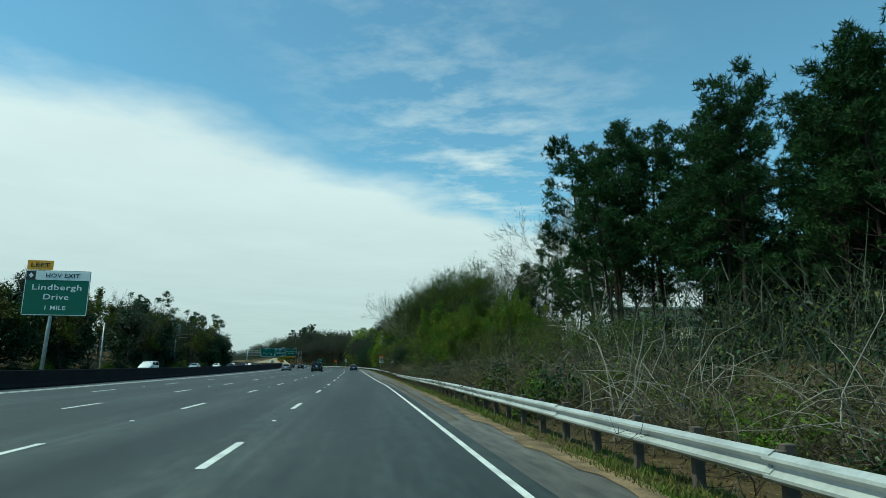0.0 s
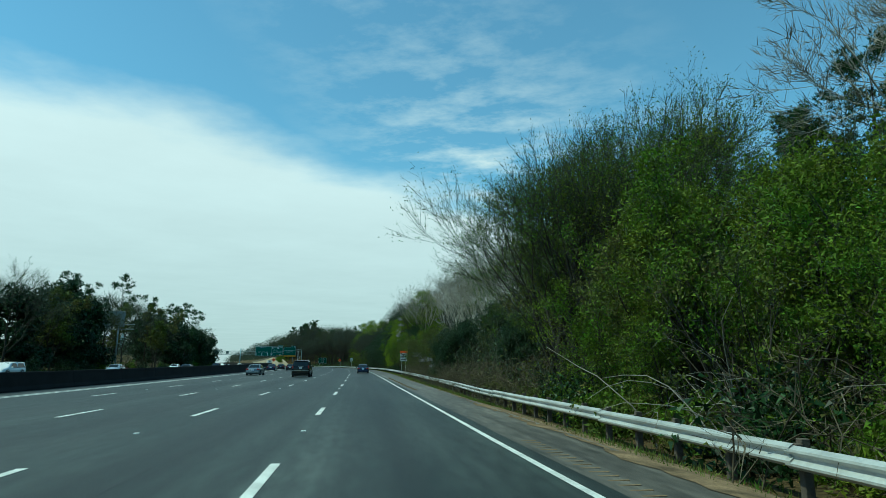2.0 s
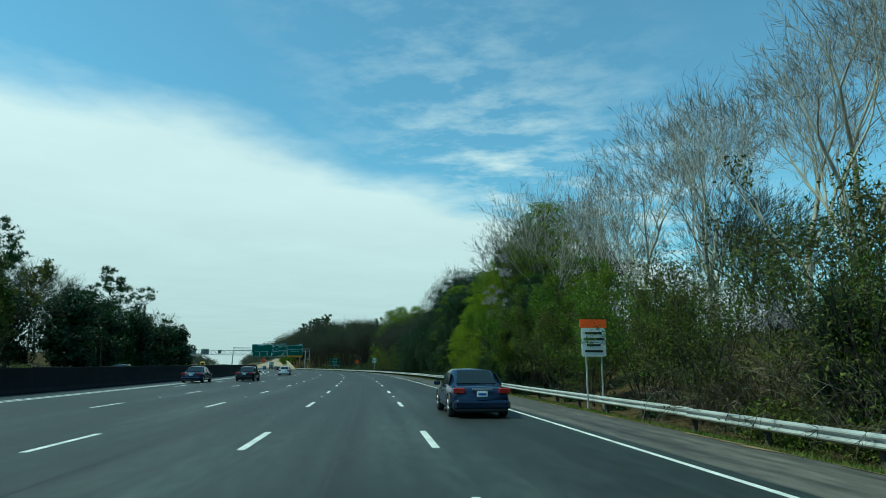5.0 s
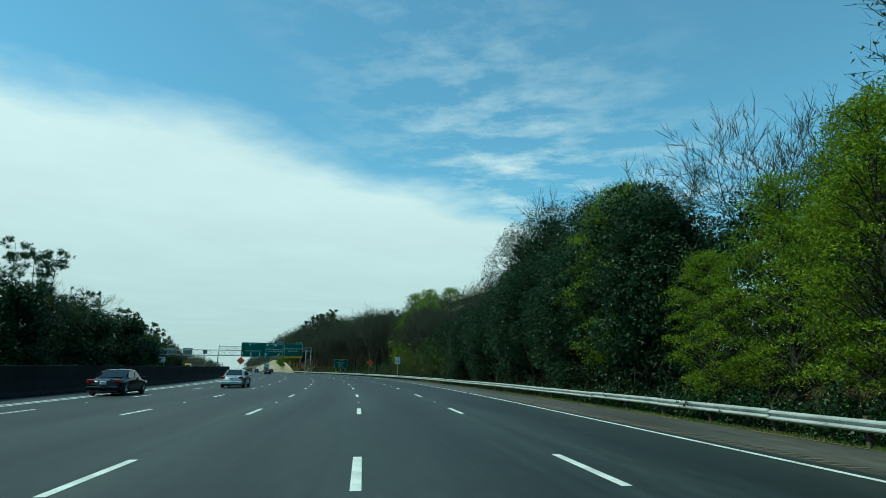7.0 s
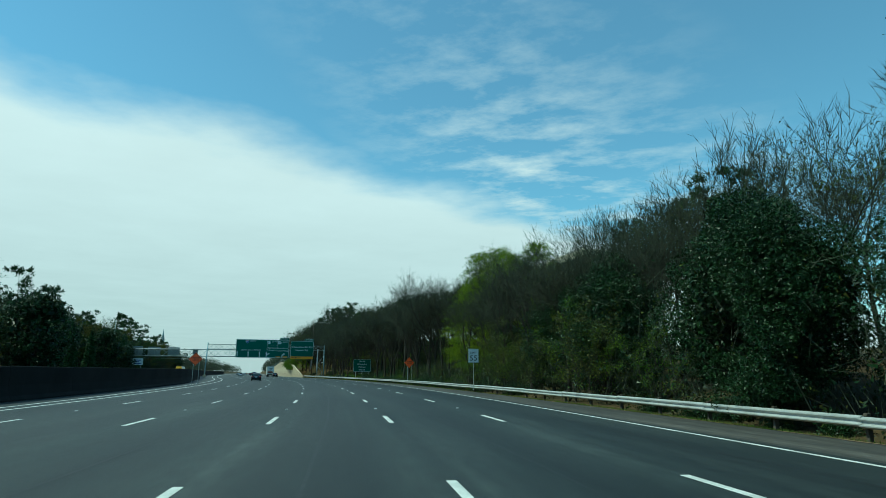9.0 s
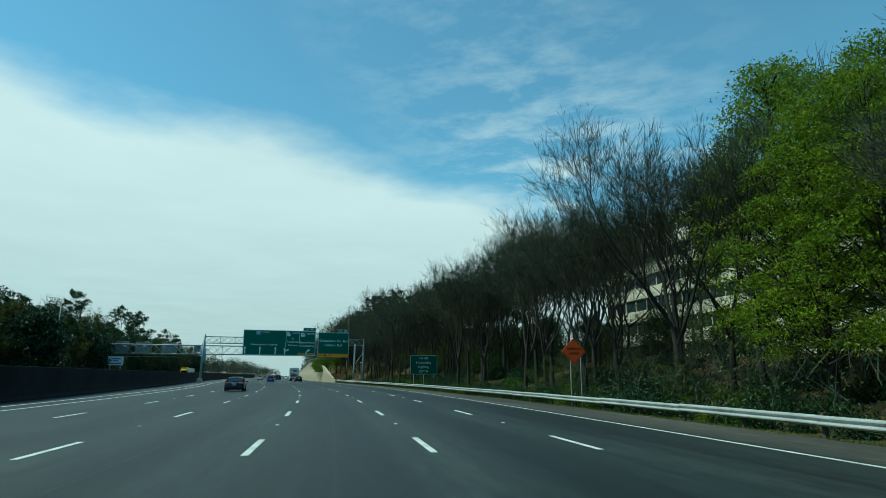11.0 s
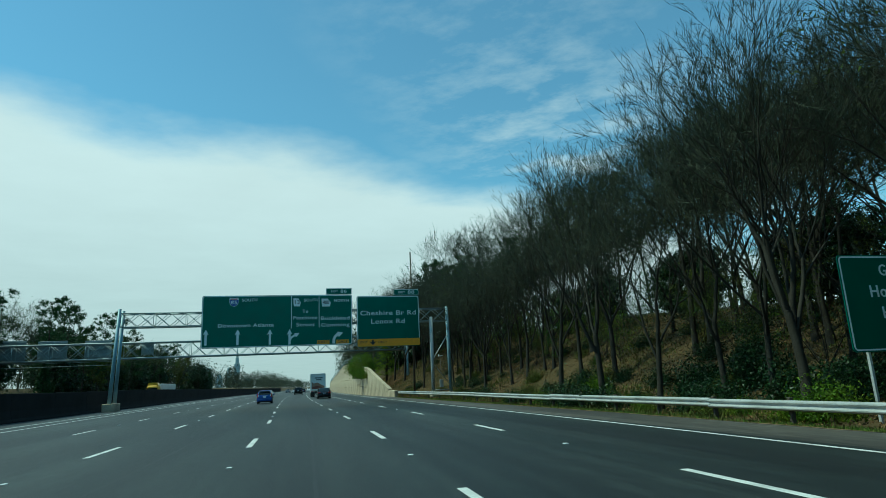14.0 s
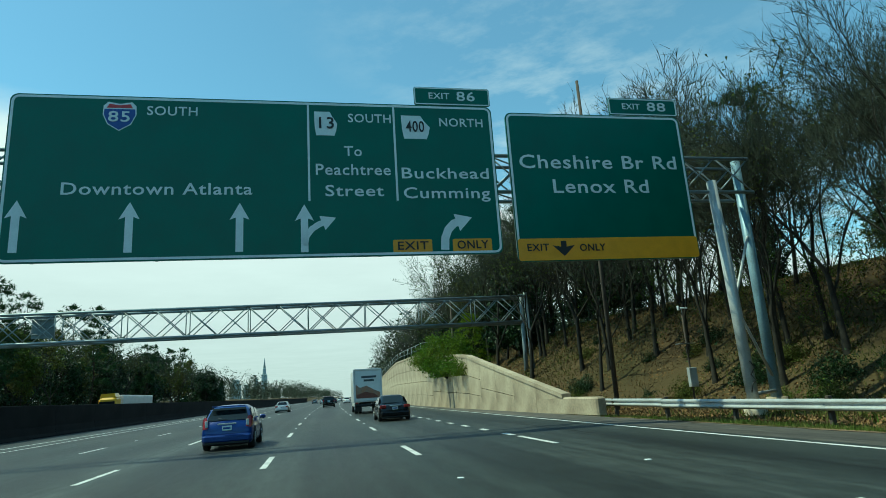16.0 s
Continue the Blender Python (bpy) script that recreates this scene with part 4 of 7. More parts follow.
board = thing("notice_sign", sited(560, -58), "white board sign with dark bars beside the opposite carriageway", "road sign")
part("panel", Geo().prism(rounded(-2.1, 2.1, 4.4, 7.0, 0.1), 0.05, y0=-0.02), SIGNWHITE, board)
for z, w in ((6.3, 2.6), (5.7, 1.4), (5.0, 3.0)):
    part("bar", Geo().box((0, -0.03, z), (w, 0.015, 0.3)), SIGNBLUE, board, "blue bar of unreadable writing")
for x in (-1.4, 1.4):
    part("post", Geo().box((x, 0.08, 3.0), (0.14, 0.14, 7.0), 0.01), STEEL, board)

backs = thing("roadside_sign", sited(232, -66), "grey back of a large sign facing the opposite carriageway", "road sign")
part("sheet", Geo().box((0, 0, 13.0), (9, 0.08, 4.2), 0.03), ALUM, backs)
part("crossbar", Geo().box((0, -0.12, 11.6), (14, 0.2, 0.25), 0.02).box((0, -0.12, 10.4), (14, 0.2, 0.25), 0.02), ALUM, backs)
for x in (-3, 3):
    part("post", Geo().tube([(x, 0.2, 0), (x, 0.2, 14)], [0.2, 0.2], 8), POLESTEEL, backs)


# ---- retaining wall, poles and cabinets ----
def build_wall():
    wall = thing("retaining_wall", place(480, 1.8), "pale stained concrete retaining wall at the foot of the bank", "wall", kind="structure")
    inv = wall.matrix_basis.inverted()
    WALL_D = [(458, 2.9), (467, 2.5), (477, 2.1), (500, 1.5), (534, 1.0), (700, 1.0)]
    WALL_H = [(458, 0.3), (462, 0.45), (482, 4.0), (490, 4.6), (502, 5.6), (526, 5.9), (549, 4.8), (600, 3.6), (700, 2.0)]
    s, step = 463.5, 3.66
    while s < 680:
        m, length = chord(s, s + step, WALL_D)
        h0, h1 = ramp(s, WALL_H), ramp(s + step, WALL_H)
        rows = max(1, round(max(h0, h1) / 1.5))
        for r in range(rows):
            za, zb = -0.3 + r * (h0 + 0.3) / rows, -0.3 + (r + 1) * (h0 + 0.3) / rows
            zc, zd = -0.3 + r * (h1 + 0.3) / rows, -0.3 + (r + 1) * (h1 + 0.3) / rows
            y = length / 2 - 0.015
            vs = [(x, yy, z) for x in (0, 0.35) for yy, z in ((-y, za + 0.02), (y, zc + 0.02), (y, zd - 0.02), (-y, zb - 0.02))]
            part("wall_panel", Geo().add(vs, [(3, 2, 1, 0), (4, 5, 6, 7), (0, 1, 5, 4), (2, 3, 7, 6), (1, 2, 6, 5), (3, 0, 4, 7)]), CONCRETE, wall, m=inv @ m)
        vs = [(x, yy, z) for x in (-0.06, 0.45) for yy, z in ((-length / 2, h0), (length / 2, h1), (length / 2, h1 + 0.22), (-length / 2, h0 + 0.22))]
        part("coping", Geo().add(vs, [(3, 2, 1, 0), (4, 5, 6, 7), (0, 1, 5, 4), (2, 3, 7, 6), (1, 2, 6, 5), (3, 0, 4, 7)]), CONCRETE, wall, m=inv @ m)
        if s > 492:
            part("fence_panel", Geo().tube([(0.2, -length / 2, h0 + 0.2), (0.2, -length / 2, h0 + 1.4)], [0.03, 0.03], 5).tube([(0.2, -length / 2, h0 + 1.4), (0.2, length / 2, h1 + 1.4)], [0.025, 0.025], 5).tube([(0.2, -length / 2, h0 + 0.8), (0.2, length / 2, h1 + 0.8)], [0.02, 0.02], 5), POLESTEEL, wall, m=inv @ m)
        s += step
    part("toe_barrier", Geo().box((0.25, 0, 0.3), (0.5, 7.0, 0.9), 0.08), CONCRETE, wall, "low concrete barrier end", m=inv @ chord(459.8, 466.8, [(450, 3.2), (467, 2.5)])[0])


build_wall()


def utility_pole(s, d, h, label, arm=False, mat=WOODPOST, r=0.17):
    pole = thing("utility_pole", stand(*site(s, d), 0, SHRINK, sink=0.5), label, "pole")
    part("shaft", Geo().tube([(0, 0, 0), (0.05, 0, h * 0.5), (0, 0, h)], [r, r * 0.85, r * 0.65], 8), mat, pole)
    if arm:
        part("lamp_arm", Geo().tube([(0, 0, h - 0.3), (-0.8, 0, h + 0.1), (-1.9, 0, h + 0.25)], [0.05, 0.045, 0.04], 6), POLESTEEL, pole)
        part("lamp_head", Geo().box((-2.2, 0, h + 0.22), (0.75, 0.3, 0.16), 0.05), POLESTEEL, pole)
    return pole


utility_pole(549, 9.6, 24.5, "tall slim weathered timber pole on the bank")
utility_pole(508, -60, 19, "tall grey pole behind the opposite carriageway", True, POLESTEEL, 0.15)
utility_pole(596, 8.5, 14, "weathered timber pole on the grassy bank")
box = thing("roadside_cabinet", stand(*site(546, 13.4), 0, SHRINK, sink=0.1), "grey metal cabinet and small solar panel on a post", "cabinet")
part("post", Geo().tube([(0, 0, -0.2), (0, 0, 5.6)], [0.06, 0.05], 8), WOODPOST, box)
part("case", Geo().box((0, -0.15, 1.5), (0.55, 0.3, 1.2), 0.03), STEEL, box, "grey metal case")
part("solar_panel", Geo().box((-0.2, -0.2, 3.6), (1.1, 0.5, 0.05), 0.01, pose(0, 0, 0)), ALUM, box)
part("anemometer", Geo().tube([(0, 0, 5.5), (0, 0, 5.9)], [0.02, 0.02], 5).box((0.2, 0, 5.9), (0.5, 0.1, 0.12), 0.03).box((-0.2, 0, 5.9), (0.14, 0.14, 0.3), 0.03), SIGNWHITE, box, "white weather sensor")
for x in (596.5, 598):
    p = thing("marker_post", stand(*site(x, 9.6), 0, SHRINK, sink=0.2), "short pale wooden marker post on the bank", "post", "marker posts")
    part("shaft", Geo().box((0, 0, 1.3), (0.2, 0.2, 2.6), 0.02), CONCRETE, p)


# ---- buildings ----
def build_office():
    b = thing("office_building", sited(457, 46), "cream six-storey office building with long dark window bands behind the trees", "building")
    n, fh, base, length, depth = 6, 3.95, 3.0, 62.0, 20.0
    part("core", Geo().box((depth / 2 + 0.6, -length / 2, base + n * fh / 2), (depth - 1.2, length - 1.2, n * fh)), CREAM, b)
    win = Geo().box((0.45, 0, 0), (0.12, 3.0, 1.75)).mesh("window", OFFICEGLASS)
    mull = Geo().box((0.36, 0, 0), (0.16, 0.16, 1.75)).mesh("mullion", CREAM)
    wine = Geo().box((0, -0.45, 0), (3.0, 0.12, 1.75)).mesh("window", OFFICEGLASS)
    for f in range(n):
        z = base + f * fh
        part("spandrel", Geo().box((depth / 2, -length / 2, z + 0.9), (depth, length, 1.9), 0.05), CREAM, b)
        for k in range(19):
            y = -1.9 - k * 3.2
            part("window", win, OFFICEGLASS, b, m=pose(0, y, z + 2.85))
            part("mullion", mull, CREAM, b, m=pose(0, y + 1.6, z + 2.85))
        for k in range(5):
            part("window", wine, OFFICEGLASS, b, m=pose(2.2 + k * 3.6, 0.1, z + 2.85))
    part("parapet", Geo().box((depth / 2, -length / 2, base + n * fh + 0.6), (depth + 0.2, length + 0.2, 1.5), 0.06), CREAM, b)
    part("plant_room", Geo().box((depth / 2 + 2, -length / 2, base + n * fh + 2.4), (9, 18, 2.4), 0.05), CREAM, b)
    part("plinth", Geo().box((depth / 2, -length / 2, base / 2 - 0.5), (depth - 2, length - 2, base + 2)), CREAM, b)


build_office()


def build_shed():
    b = thing("low_building", sited(118, 62, -14), "low pale building with window strips glimpsed through the pines", "building")
    part("wall", Geo().box((0, 0, 8.0), (22, 14, 9.0), 0.05), CREAM, b)
    part("roof", Geo().box((0, 0, 12.7), (23.5, 15.5, 0.6), 0.08), POLESTEEL, b)
    for z in (6.4, 9.8):
        for k in range(6):
            part("window", Geo().box((-9.0 + k * 3.6, -7.02, z), (3.0, 0.1, 1.3)), OFFICEGLASS, b)


build_shed()


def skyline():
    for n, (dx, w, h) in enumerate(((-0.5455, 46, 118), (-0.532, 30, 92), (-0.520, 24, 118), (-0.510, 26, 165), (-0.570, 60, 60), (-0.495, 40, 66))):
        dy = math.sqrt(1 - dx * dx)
        t = thing("distant_tower", pose(-124 + dx * 3000, 410 + dy * 3000, -3, 0, 0, 30), "city tower on the horizon with distance haze painted into its grey", "tower", "skyline")
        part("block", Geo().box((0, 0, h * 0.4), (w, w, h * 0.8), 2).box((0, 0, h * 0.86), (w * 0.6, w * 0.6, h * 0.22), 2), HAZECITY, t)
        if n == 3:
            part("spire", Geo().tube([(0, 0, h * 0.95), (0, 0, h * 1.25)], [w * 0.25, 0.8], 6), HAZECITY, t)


skyline()


# ---- plants ----
def unit(v):
    return v / np.maximum(np.linalg.norm(v, axis=-1, keepdims=True), 1e-9)


def leaves(centres, length, width, rg, droop=0.0, out=None):
    """Leaf blades folded along the middle: two triangles each."""
    n = len(centres)
    way = rg.normal(size=(n, 3))
    if out is not None:
        way = way * 0.7 + out
    way[:, 2] -= droop
    way = unit(way)
    side = unit(np.cross(way, rg.normal(size=(n, 3))))
    ln = (length * rg.uniform(0.6, 1.35, n))[:, None]
    wd = (width * rg.uniform(0.6, 1.35, n))[:, None]
    up = np.cross(way, side)
    a, b = centres - way * ln * 0.5, centres + way * ln * 0.5
    c, d = centres + side * wd * 0.5 + up * wd * 0.18, centres - side * wd * 0.5 + up * wd * 0.18
    verts = np.stack([a, c, b, d], 1).reshape(-1, 3)
    k = np.arange(n)[:, None, None] * 4
    return verts, (k + np.array([[0, 1, 2], [0, 2, 3]])).reshape(-1, 3)


def blades(starts, ways, lengths, width, rg):
    """The finest twigs and needles: one slender triangle each."""
    n = len(starts)
    ways = unit(ways)
    side = unit(np.cross(ways, rg.normal(size=(n, 3)))) * width
    verts = np.stack([starts - side, starts + side, starts + ways * lengths[:, None]], 1).reshape(-1, 3)
    return verts, np.arange(n * 3).reshape(-1, 3)


def small_leaves(centres, size, rg, out=None):
    """Small pointed leaves, one triangle each."""
    n = len(centres)
    way = rg.normal(size=(n, 3)) + np.array([0, 0, -0.25])
    if out is not None:
        way = way * 0.8 + out * 0.7
    way = unit(way)
    ln = size * rg.uniform(0.6, 1.4, n)
    return blades(centres - way * ln[:, None] * 0.4, way, ln * 1.1, (ln * 0.27)[:, None], rg)


def joined(pieces):
    vs, fs, k = [], [], 0
    for v, f in pieces:
        vs.append(v)
        fs.append(f + k)
        k += len(v)
    return np.concatenate(vs), np.concatenate(fs)


class Skeleton:
    """Trunk, limbs and branches of one tree, grown by chance."""

    def __init__(self, seed, height, limbs=12, first=0.35, angle=50, reach=0.36, branches=8, twigs=6, fine=3, lean=0.05, girth=0.012, forks=1, up=0.35):
        self.rg = np.random.default_rng(seed)
        self.wood = Geo()
        self.ends, self.ways, self.lens = [], [], []
        self.branches, self.twigs, self.up = branches, twigs, up
        rg = self.rg
        for k in range(forks):
            a = rg.uniform(0, 6.28)
            tilt = lean if forks == 1 else 0.16 + rg.uniform(0, 0.14)
            way = np.array([math.cos(a) * tilt, math.sin(a) * tilt, 1.0])
            pts, rad = self.limb(np.zeros(3), way, height * rg.uniform(0.9, 1.0), height * girth * (1.0 if forks == 1 else 0.75), 8, 0.05, 0.1)
            self.wood.tube(pts, rad, 7, caps=False)
            for j in range(limbs // forks):
                u = first + (0.97 - first) * (j + rg.uniform(0, 1)) / (limbs // forks)
                p, w = self.along(pts, u)
                side = self.aside(w, angle * rg.uniform(0.75, 1.2))
                ln = height * reach * (1.05 - 0.62 * (u - first) / (1 - first)) * rg.uniform(0.75, 1.15)
                self.branch(p, side, ln, rad[0] * (1 - u * 0.75) * 0.5)

    def limb(self, p, way, length, r, segs, wild, up):
        pts, rad, way = [p], [r], way / np.linalg.norm(way)
        for i in range(segs):
            way = way + self.rg.normal(size=3) * wild + np.array([0, 0, up * wild * 2])
            way /= np.linalg.norm(way)
            pts.append(pts[-1] + way * length / segs)
            rad.append(max(r * (1 - (i + 1) / segs * 0.88), 0.006))
        return pts, rad

    def along(self, pts, u):
        x = u * (len(pts) - 1)
        i = min(int(x), len(pts) - 2)
        return pts[i] + (pts[i + 1] - pts[i]) * (x - i), pts[i + 1] - pts[i]

    def aside(self, w, deg):
        w = w / np.linalg.norm(w)
        s = np.cross(w, self.rg.normal(size=3))
        s /= np.linalg.norm(s)
        v = w * math.cos(radians(deg)) + s * math.sin(radians(deg))
        v[2] += self.up * 0.5
        return v

    def branch(self, p, way, length, r):
        pts, rad = self.limb(p, way, length, max(r, 0.02), 5, 0.16, self.up)
        self.wood.tube(pts, rad, 4, caps=False)
        for j in range(self.branches):
            u = 0.2 + 0.8 * (j + self.rg.uniform(0, 1)) / self.branches
            q, w = self.along(pts, u)
            ln = length * 0.54 * (1.1 - 0.5 * u) * self.rg.uniform(0.7, 1.2)
            sub, srad = self.limb(q, self.aside(w, 45), ln, max(rad[0] * 0.3, 0.012), 2, 0.2, self.up)
            self.wood.tube(sub, srad, 3, caps=False)
            for k in range(self.twigs):
                z, ww = self.along(sub, 0.15 + 0.85 * (k + self.rg.uniform(0, 1)) / self.twigs)
                self.ends.append(z)
                self.ways.append(self.aside(ww, 48))
                self.lens.append(ln * 0.5 * self.rg.uniform(0.6, 1.3))

    def spray(self, fine, radius=0.011):
        """All fine twigs as arrays."""
        st, wy, ln = np.array(self.ends), unit(np.array(self.ways)), np.array(self.lens)
        parts = [blades(st, wy, ln, radius, self.rg)]
        for k in range(fine):
            u = self.rg.uniform(0.2, 0.9, len(st))[:, None]
            w = unit(wy + self.rg.normal(size=wy.shape) * 0.42 + np.array([0, 0, 0.35]))
            parts.append(blades(st + wy * ln[:, None] * u, w, ln * self.rg.uniform(0.4, 0.85, len(st)), radius * 0.8, self.rg))
        return joined(parts)

    def leaf_spots(self, per, spread):
        st, wy, ln = np.array(self.ends), unit(np.array(self.ways)), np.array(self.lens)
        k = self.rg.integers(0, len(st), int(len(st) * per))
        return st[k] + wy[k] * (ln[k] * self.rg.uniform(0.2, 1.2, len(k)))[:, None] + self.rg.normal(size=(len(k), 3)) * spread


class Vase(Skeleton):
    """A broad tree: a short trunk that parts into leaders which rise and spread into a rounded crown."""

    def __init__(self, seed, height, leaders=4, split=0.22, spread=27, limbs=9, branches=7, twigs=6, girth=0.013, up=0.3, reach=0.27, angle=44):
        self.rg = np.random.default_rng(seed)
        self.wood = Geo()
        self.ends, self.ways, self.lens = [], [], []
        self.branches, self.twigs, self.up = branches, twigs, up
        rg = self.rg
        r = height * girth
        lean = rg.normal(size=2) * 0.06
        top = np.array([lean[0] * height * split, lean[1] * height * split, height * split])
        self.wood.tube([np.array([0, 0, -0.2]), np.array([0, 0, 0.3]), top * 0.55, top * 1.04], [r * 1.5, r * 1.1, r * 0.95, r * 0.85], 7, caps=False)
        turn = rg.uniform(0, 6.28)
        for k in range(leaders):
            a = turn + 6.283 * k / leaders + rg.uniform(-0.4, 0.4)
            tilt = math.tan(radians(spread * (rg.uniform(0.75, 1.25) if k else rg.uniform(0.1, 0.4))))
            ln = height * (1 - split) * rg.uniform(0.86, 1.04) / math.sqrt(1 + tilt * tilt * 0.5)
            pts, rad = self.limb(top * rg.uniform(0.8, 1.0), np.array([math.cos(a) * tilt, math.sin(a) * tilt, 1.0]), ln, r * rg.uniform(0.5, 0.65), 8, 0.09, 0.35)
            self.wood.tube(pts, rad, 5, caps=False)
            for j in range(limbs):
                u = 0.12 + 0.86 * (j + rg.uniform(0, 1)) / limbs
                p, w = self.along(pts, u)
                self.branch(p, self.aside(w, angle * rg.uniform(0.7, 1.25)), height * reach * (1.12 - 0.62 * u) * rg.uniform(0.75, 1.2), rad[0] * (1 - u * 0.8) * 0.5)


class Dome(Skeleton):
    """A broad bare tree: the trunk forks again and again, each time thinner, into a rounded crown."""

    def __init__(self, seed, height, levels=6, trunk=0.27, fork=34, ratio=0.80, girth=0.013, up=0.06, twigs=5, lead=2):
        self.rg = np.random.default_rng(seed)
        self.tubes, self.ends, self.ways, self.lens = [], [], [], []
        self.up, self.twigs, self.fork, self.ratio, self.levels = up, twigs, fork, ratio, levels
        first = height * trunk
        self.grow(np.zeros(3), np.array([self.rg.normal() * 0.03, self.rg.normal() * 0.03, 1.0]), first, height * girth, levels)
        k = height / max(p[2] for p in self.ends)
        self.wood = Geo()
        for pts, rad in self.tubes:
            self.wood.tube([p * k for p in pts], rad, 7 if rad[0] > 0.12 else 4 if rad[0] > 0.04 else 3, caps=False)
        self.ends = [p * k for p in self.ends]
        self.lens = [x * k for x in self.lens]

    def grow(self, p, way, length, r, level):
        rg = self.rg
        pts, way, segs = [p], way / np.linalg.norm(way), 4 if level > self.levels - 2 else 3 if level > 1 else 2
        for i in range(segs):
            way = way + rg.normal(size=3) * (0.03 if level == self.levels else 0.075) + np.array([0, 0, self.up])
            way /= np.linalg.norm(way)
            pts.append(pts[-1] + way * length / segs)
        thin = 0.74
        rad = [max(r * (1 - (1 - thin) * i / segs), 0.008) for i in range(segs + 1)]
        if level == self.levels:
            rad[0] *= 1.5
            pts[0] = pts[0] - np.array([0, 0, 0.25])
        self.tubes.append((pts, rad))
        if level < self.levels - 1:
            for k in range(self.twigs if level < 2 else 2):
                q, w = self.along(pts, rg.uniform(0.25, 1.0))
                self.ends.append(q)
                self.ways.append(self.aside(w, rg.uniform(18, 42)))
                self.lens.append(length * rg.uniform(0.45, 0.95) if level < 2 else length * 0.45)
        if level == 0:
            self.ends.append(pts[-1])
            self.ways.append(way)
            self.lens.append(length * 0.8)
            return
        side = np.cross(way, rg.normal(size=3))
        side /= np.linalg.norm(side)
        other = np.cross(way, side)
        n = 3 if rg.random() < 0.62 or level == self.levels else 2
        turn = rg.uniform(0, 6.283)
        for k in range(n):
            a = turn + 6.283 * k / n + rg.uniform(-0.5, 0.5)
            tilt = radians(self.fork * (rg.uniform(0.3, 0.6) if k == 0 else rg.uniform(0.8, 1.35)))
            v = way * math.cos(tilt) + (side * math.cos(a) + other * math.sin(a)) * math.sin(tilt)
            self.grow(pts[-1] if k < 2 else pts[-2], v, length * self.ratio * rg.uniform(0.82, 1.12), rad[-1] * (0.86 if k == 0 else rg.uniform(0.55, 0.75)), level - 1)


KINDS = {}


def keep(kind, parts, label, category):
    """Registers a tree variant: parts are (name, mesh, material)."""
    KINDS.setdefault(kind, []).append((parts, label, category))


def site_clear(s, d, wide=0.0):
    """Road metres of a planting spot, kept behind the guard rail."""
    s, d = site(s, d)
    return (s, max(d, ramp(s, RAIL_D) + 1.1 + wide + 0.8 * (s * 7.3 % 1))) if d > 0 else (s, d)


def plant(kind, n, s, d, size, turn, label="", group="", zadd=0.0):
    parts, lab, cat = KINDS[kind][n % len(KINDS[kind])]
    wide = 1.1 if kind == "bramble" else 1.6 * size if kind in ("evergreen", "evergreen_near") else 0.0
    ob = thing(cat.replace(" ", "_"), stand(*site_clear(s, d, wide), turn, size * SHRINK, sink=0.15 - zadd * SHRINK), label or lab, cat, group)
    for name, me, mat in parts:
        part(name, me, mat, ob)
    return ob


def make_bare(seed, kind, bark, twig, label, h=18, fine=3, leaf=None, per=0, leafsize=0.14, thick=None, **kw):
    sk = (Vase if "leaders" in kw else Dome)(seed, h, **kw)
    parts = [("trunk", sk.wood.mesh("trunk", bark), bark)]
    parts.append(("crown", array_mesh("crown", *sk.spray(fine, thick or (0.014 if h > 8 else 0.010)), twig), twig))
    if leaf:
        spots = sk.leaf_spots(per, 0.24 if h > 8 else 0.12)
        parts.append(("foliage", array_mesh("foliage", *small_leaves(spots, leafsize, sk.rg), leaf), leaf))
    keep(kind, parts, label, "shrub" if h < 7 else "tree")


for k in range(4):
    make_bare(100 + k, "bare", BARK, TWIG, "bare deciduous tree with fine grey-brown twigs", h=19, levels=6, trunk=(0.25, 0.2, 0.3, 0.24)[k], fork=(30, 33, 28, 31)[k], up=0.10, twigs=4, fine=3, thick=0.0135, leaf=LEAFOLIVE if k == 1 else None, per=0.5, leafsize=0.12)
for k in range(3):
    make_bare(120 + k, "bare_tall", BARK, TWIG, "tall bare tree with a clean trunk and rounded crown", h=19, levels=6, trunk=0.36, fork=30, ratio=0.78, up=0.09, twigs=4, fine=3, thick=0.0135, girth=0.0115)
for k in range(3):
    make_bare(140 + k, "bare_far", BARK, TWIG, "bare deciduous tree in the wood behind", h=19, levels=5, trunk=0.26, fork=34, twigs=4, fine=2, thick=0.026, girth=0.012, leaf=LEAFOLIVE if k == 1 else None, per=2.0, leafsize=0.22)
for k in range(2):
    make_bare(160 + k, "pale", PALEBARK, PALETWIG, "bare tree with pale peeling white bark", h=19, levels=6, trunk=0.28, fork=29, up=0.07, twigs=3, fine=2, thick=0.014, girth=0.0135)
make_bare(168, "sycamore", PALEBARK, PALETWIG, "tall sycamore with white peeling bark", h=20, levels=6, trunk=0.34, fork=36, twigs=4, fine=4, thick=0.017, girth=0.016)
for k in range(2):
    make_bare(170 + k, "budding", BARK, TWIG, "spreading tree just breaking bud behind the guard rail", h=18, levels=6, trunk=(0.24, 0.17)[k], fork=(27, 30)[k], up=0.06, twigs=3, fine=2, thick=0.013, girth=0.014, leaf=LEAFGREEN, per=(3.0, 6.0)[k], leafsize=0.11)


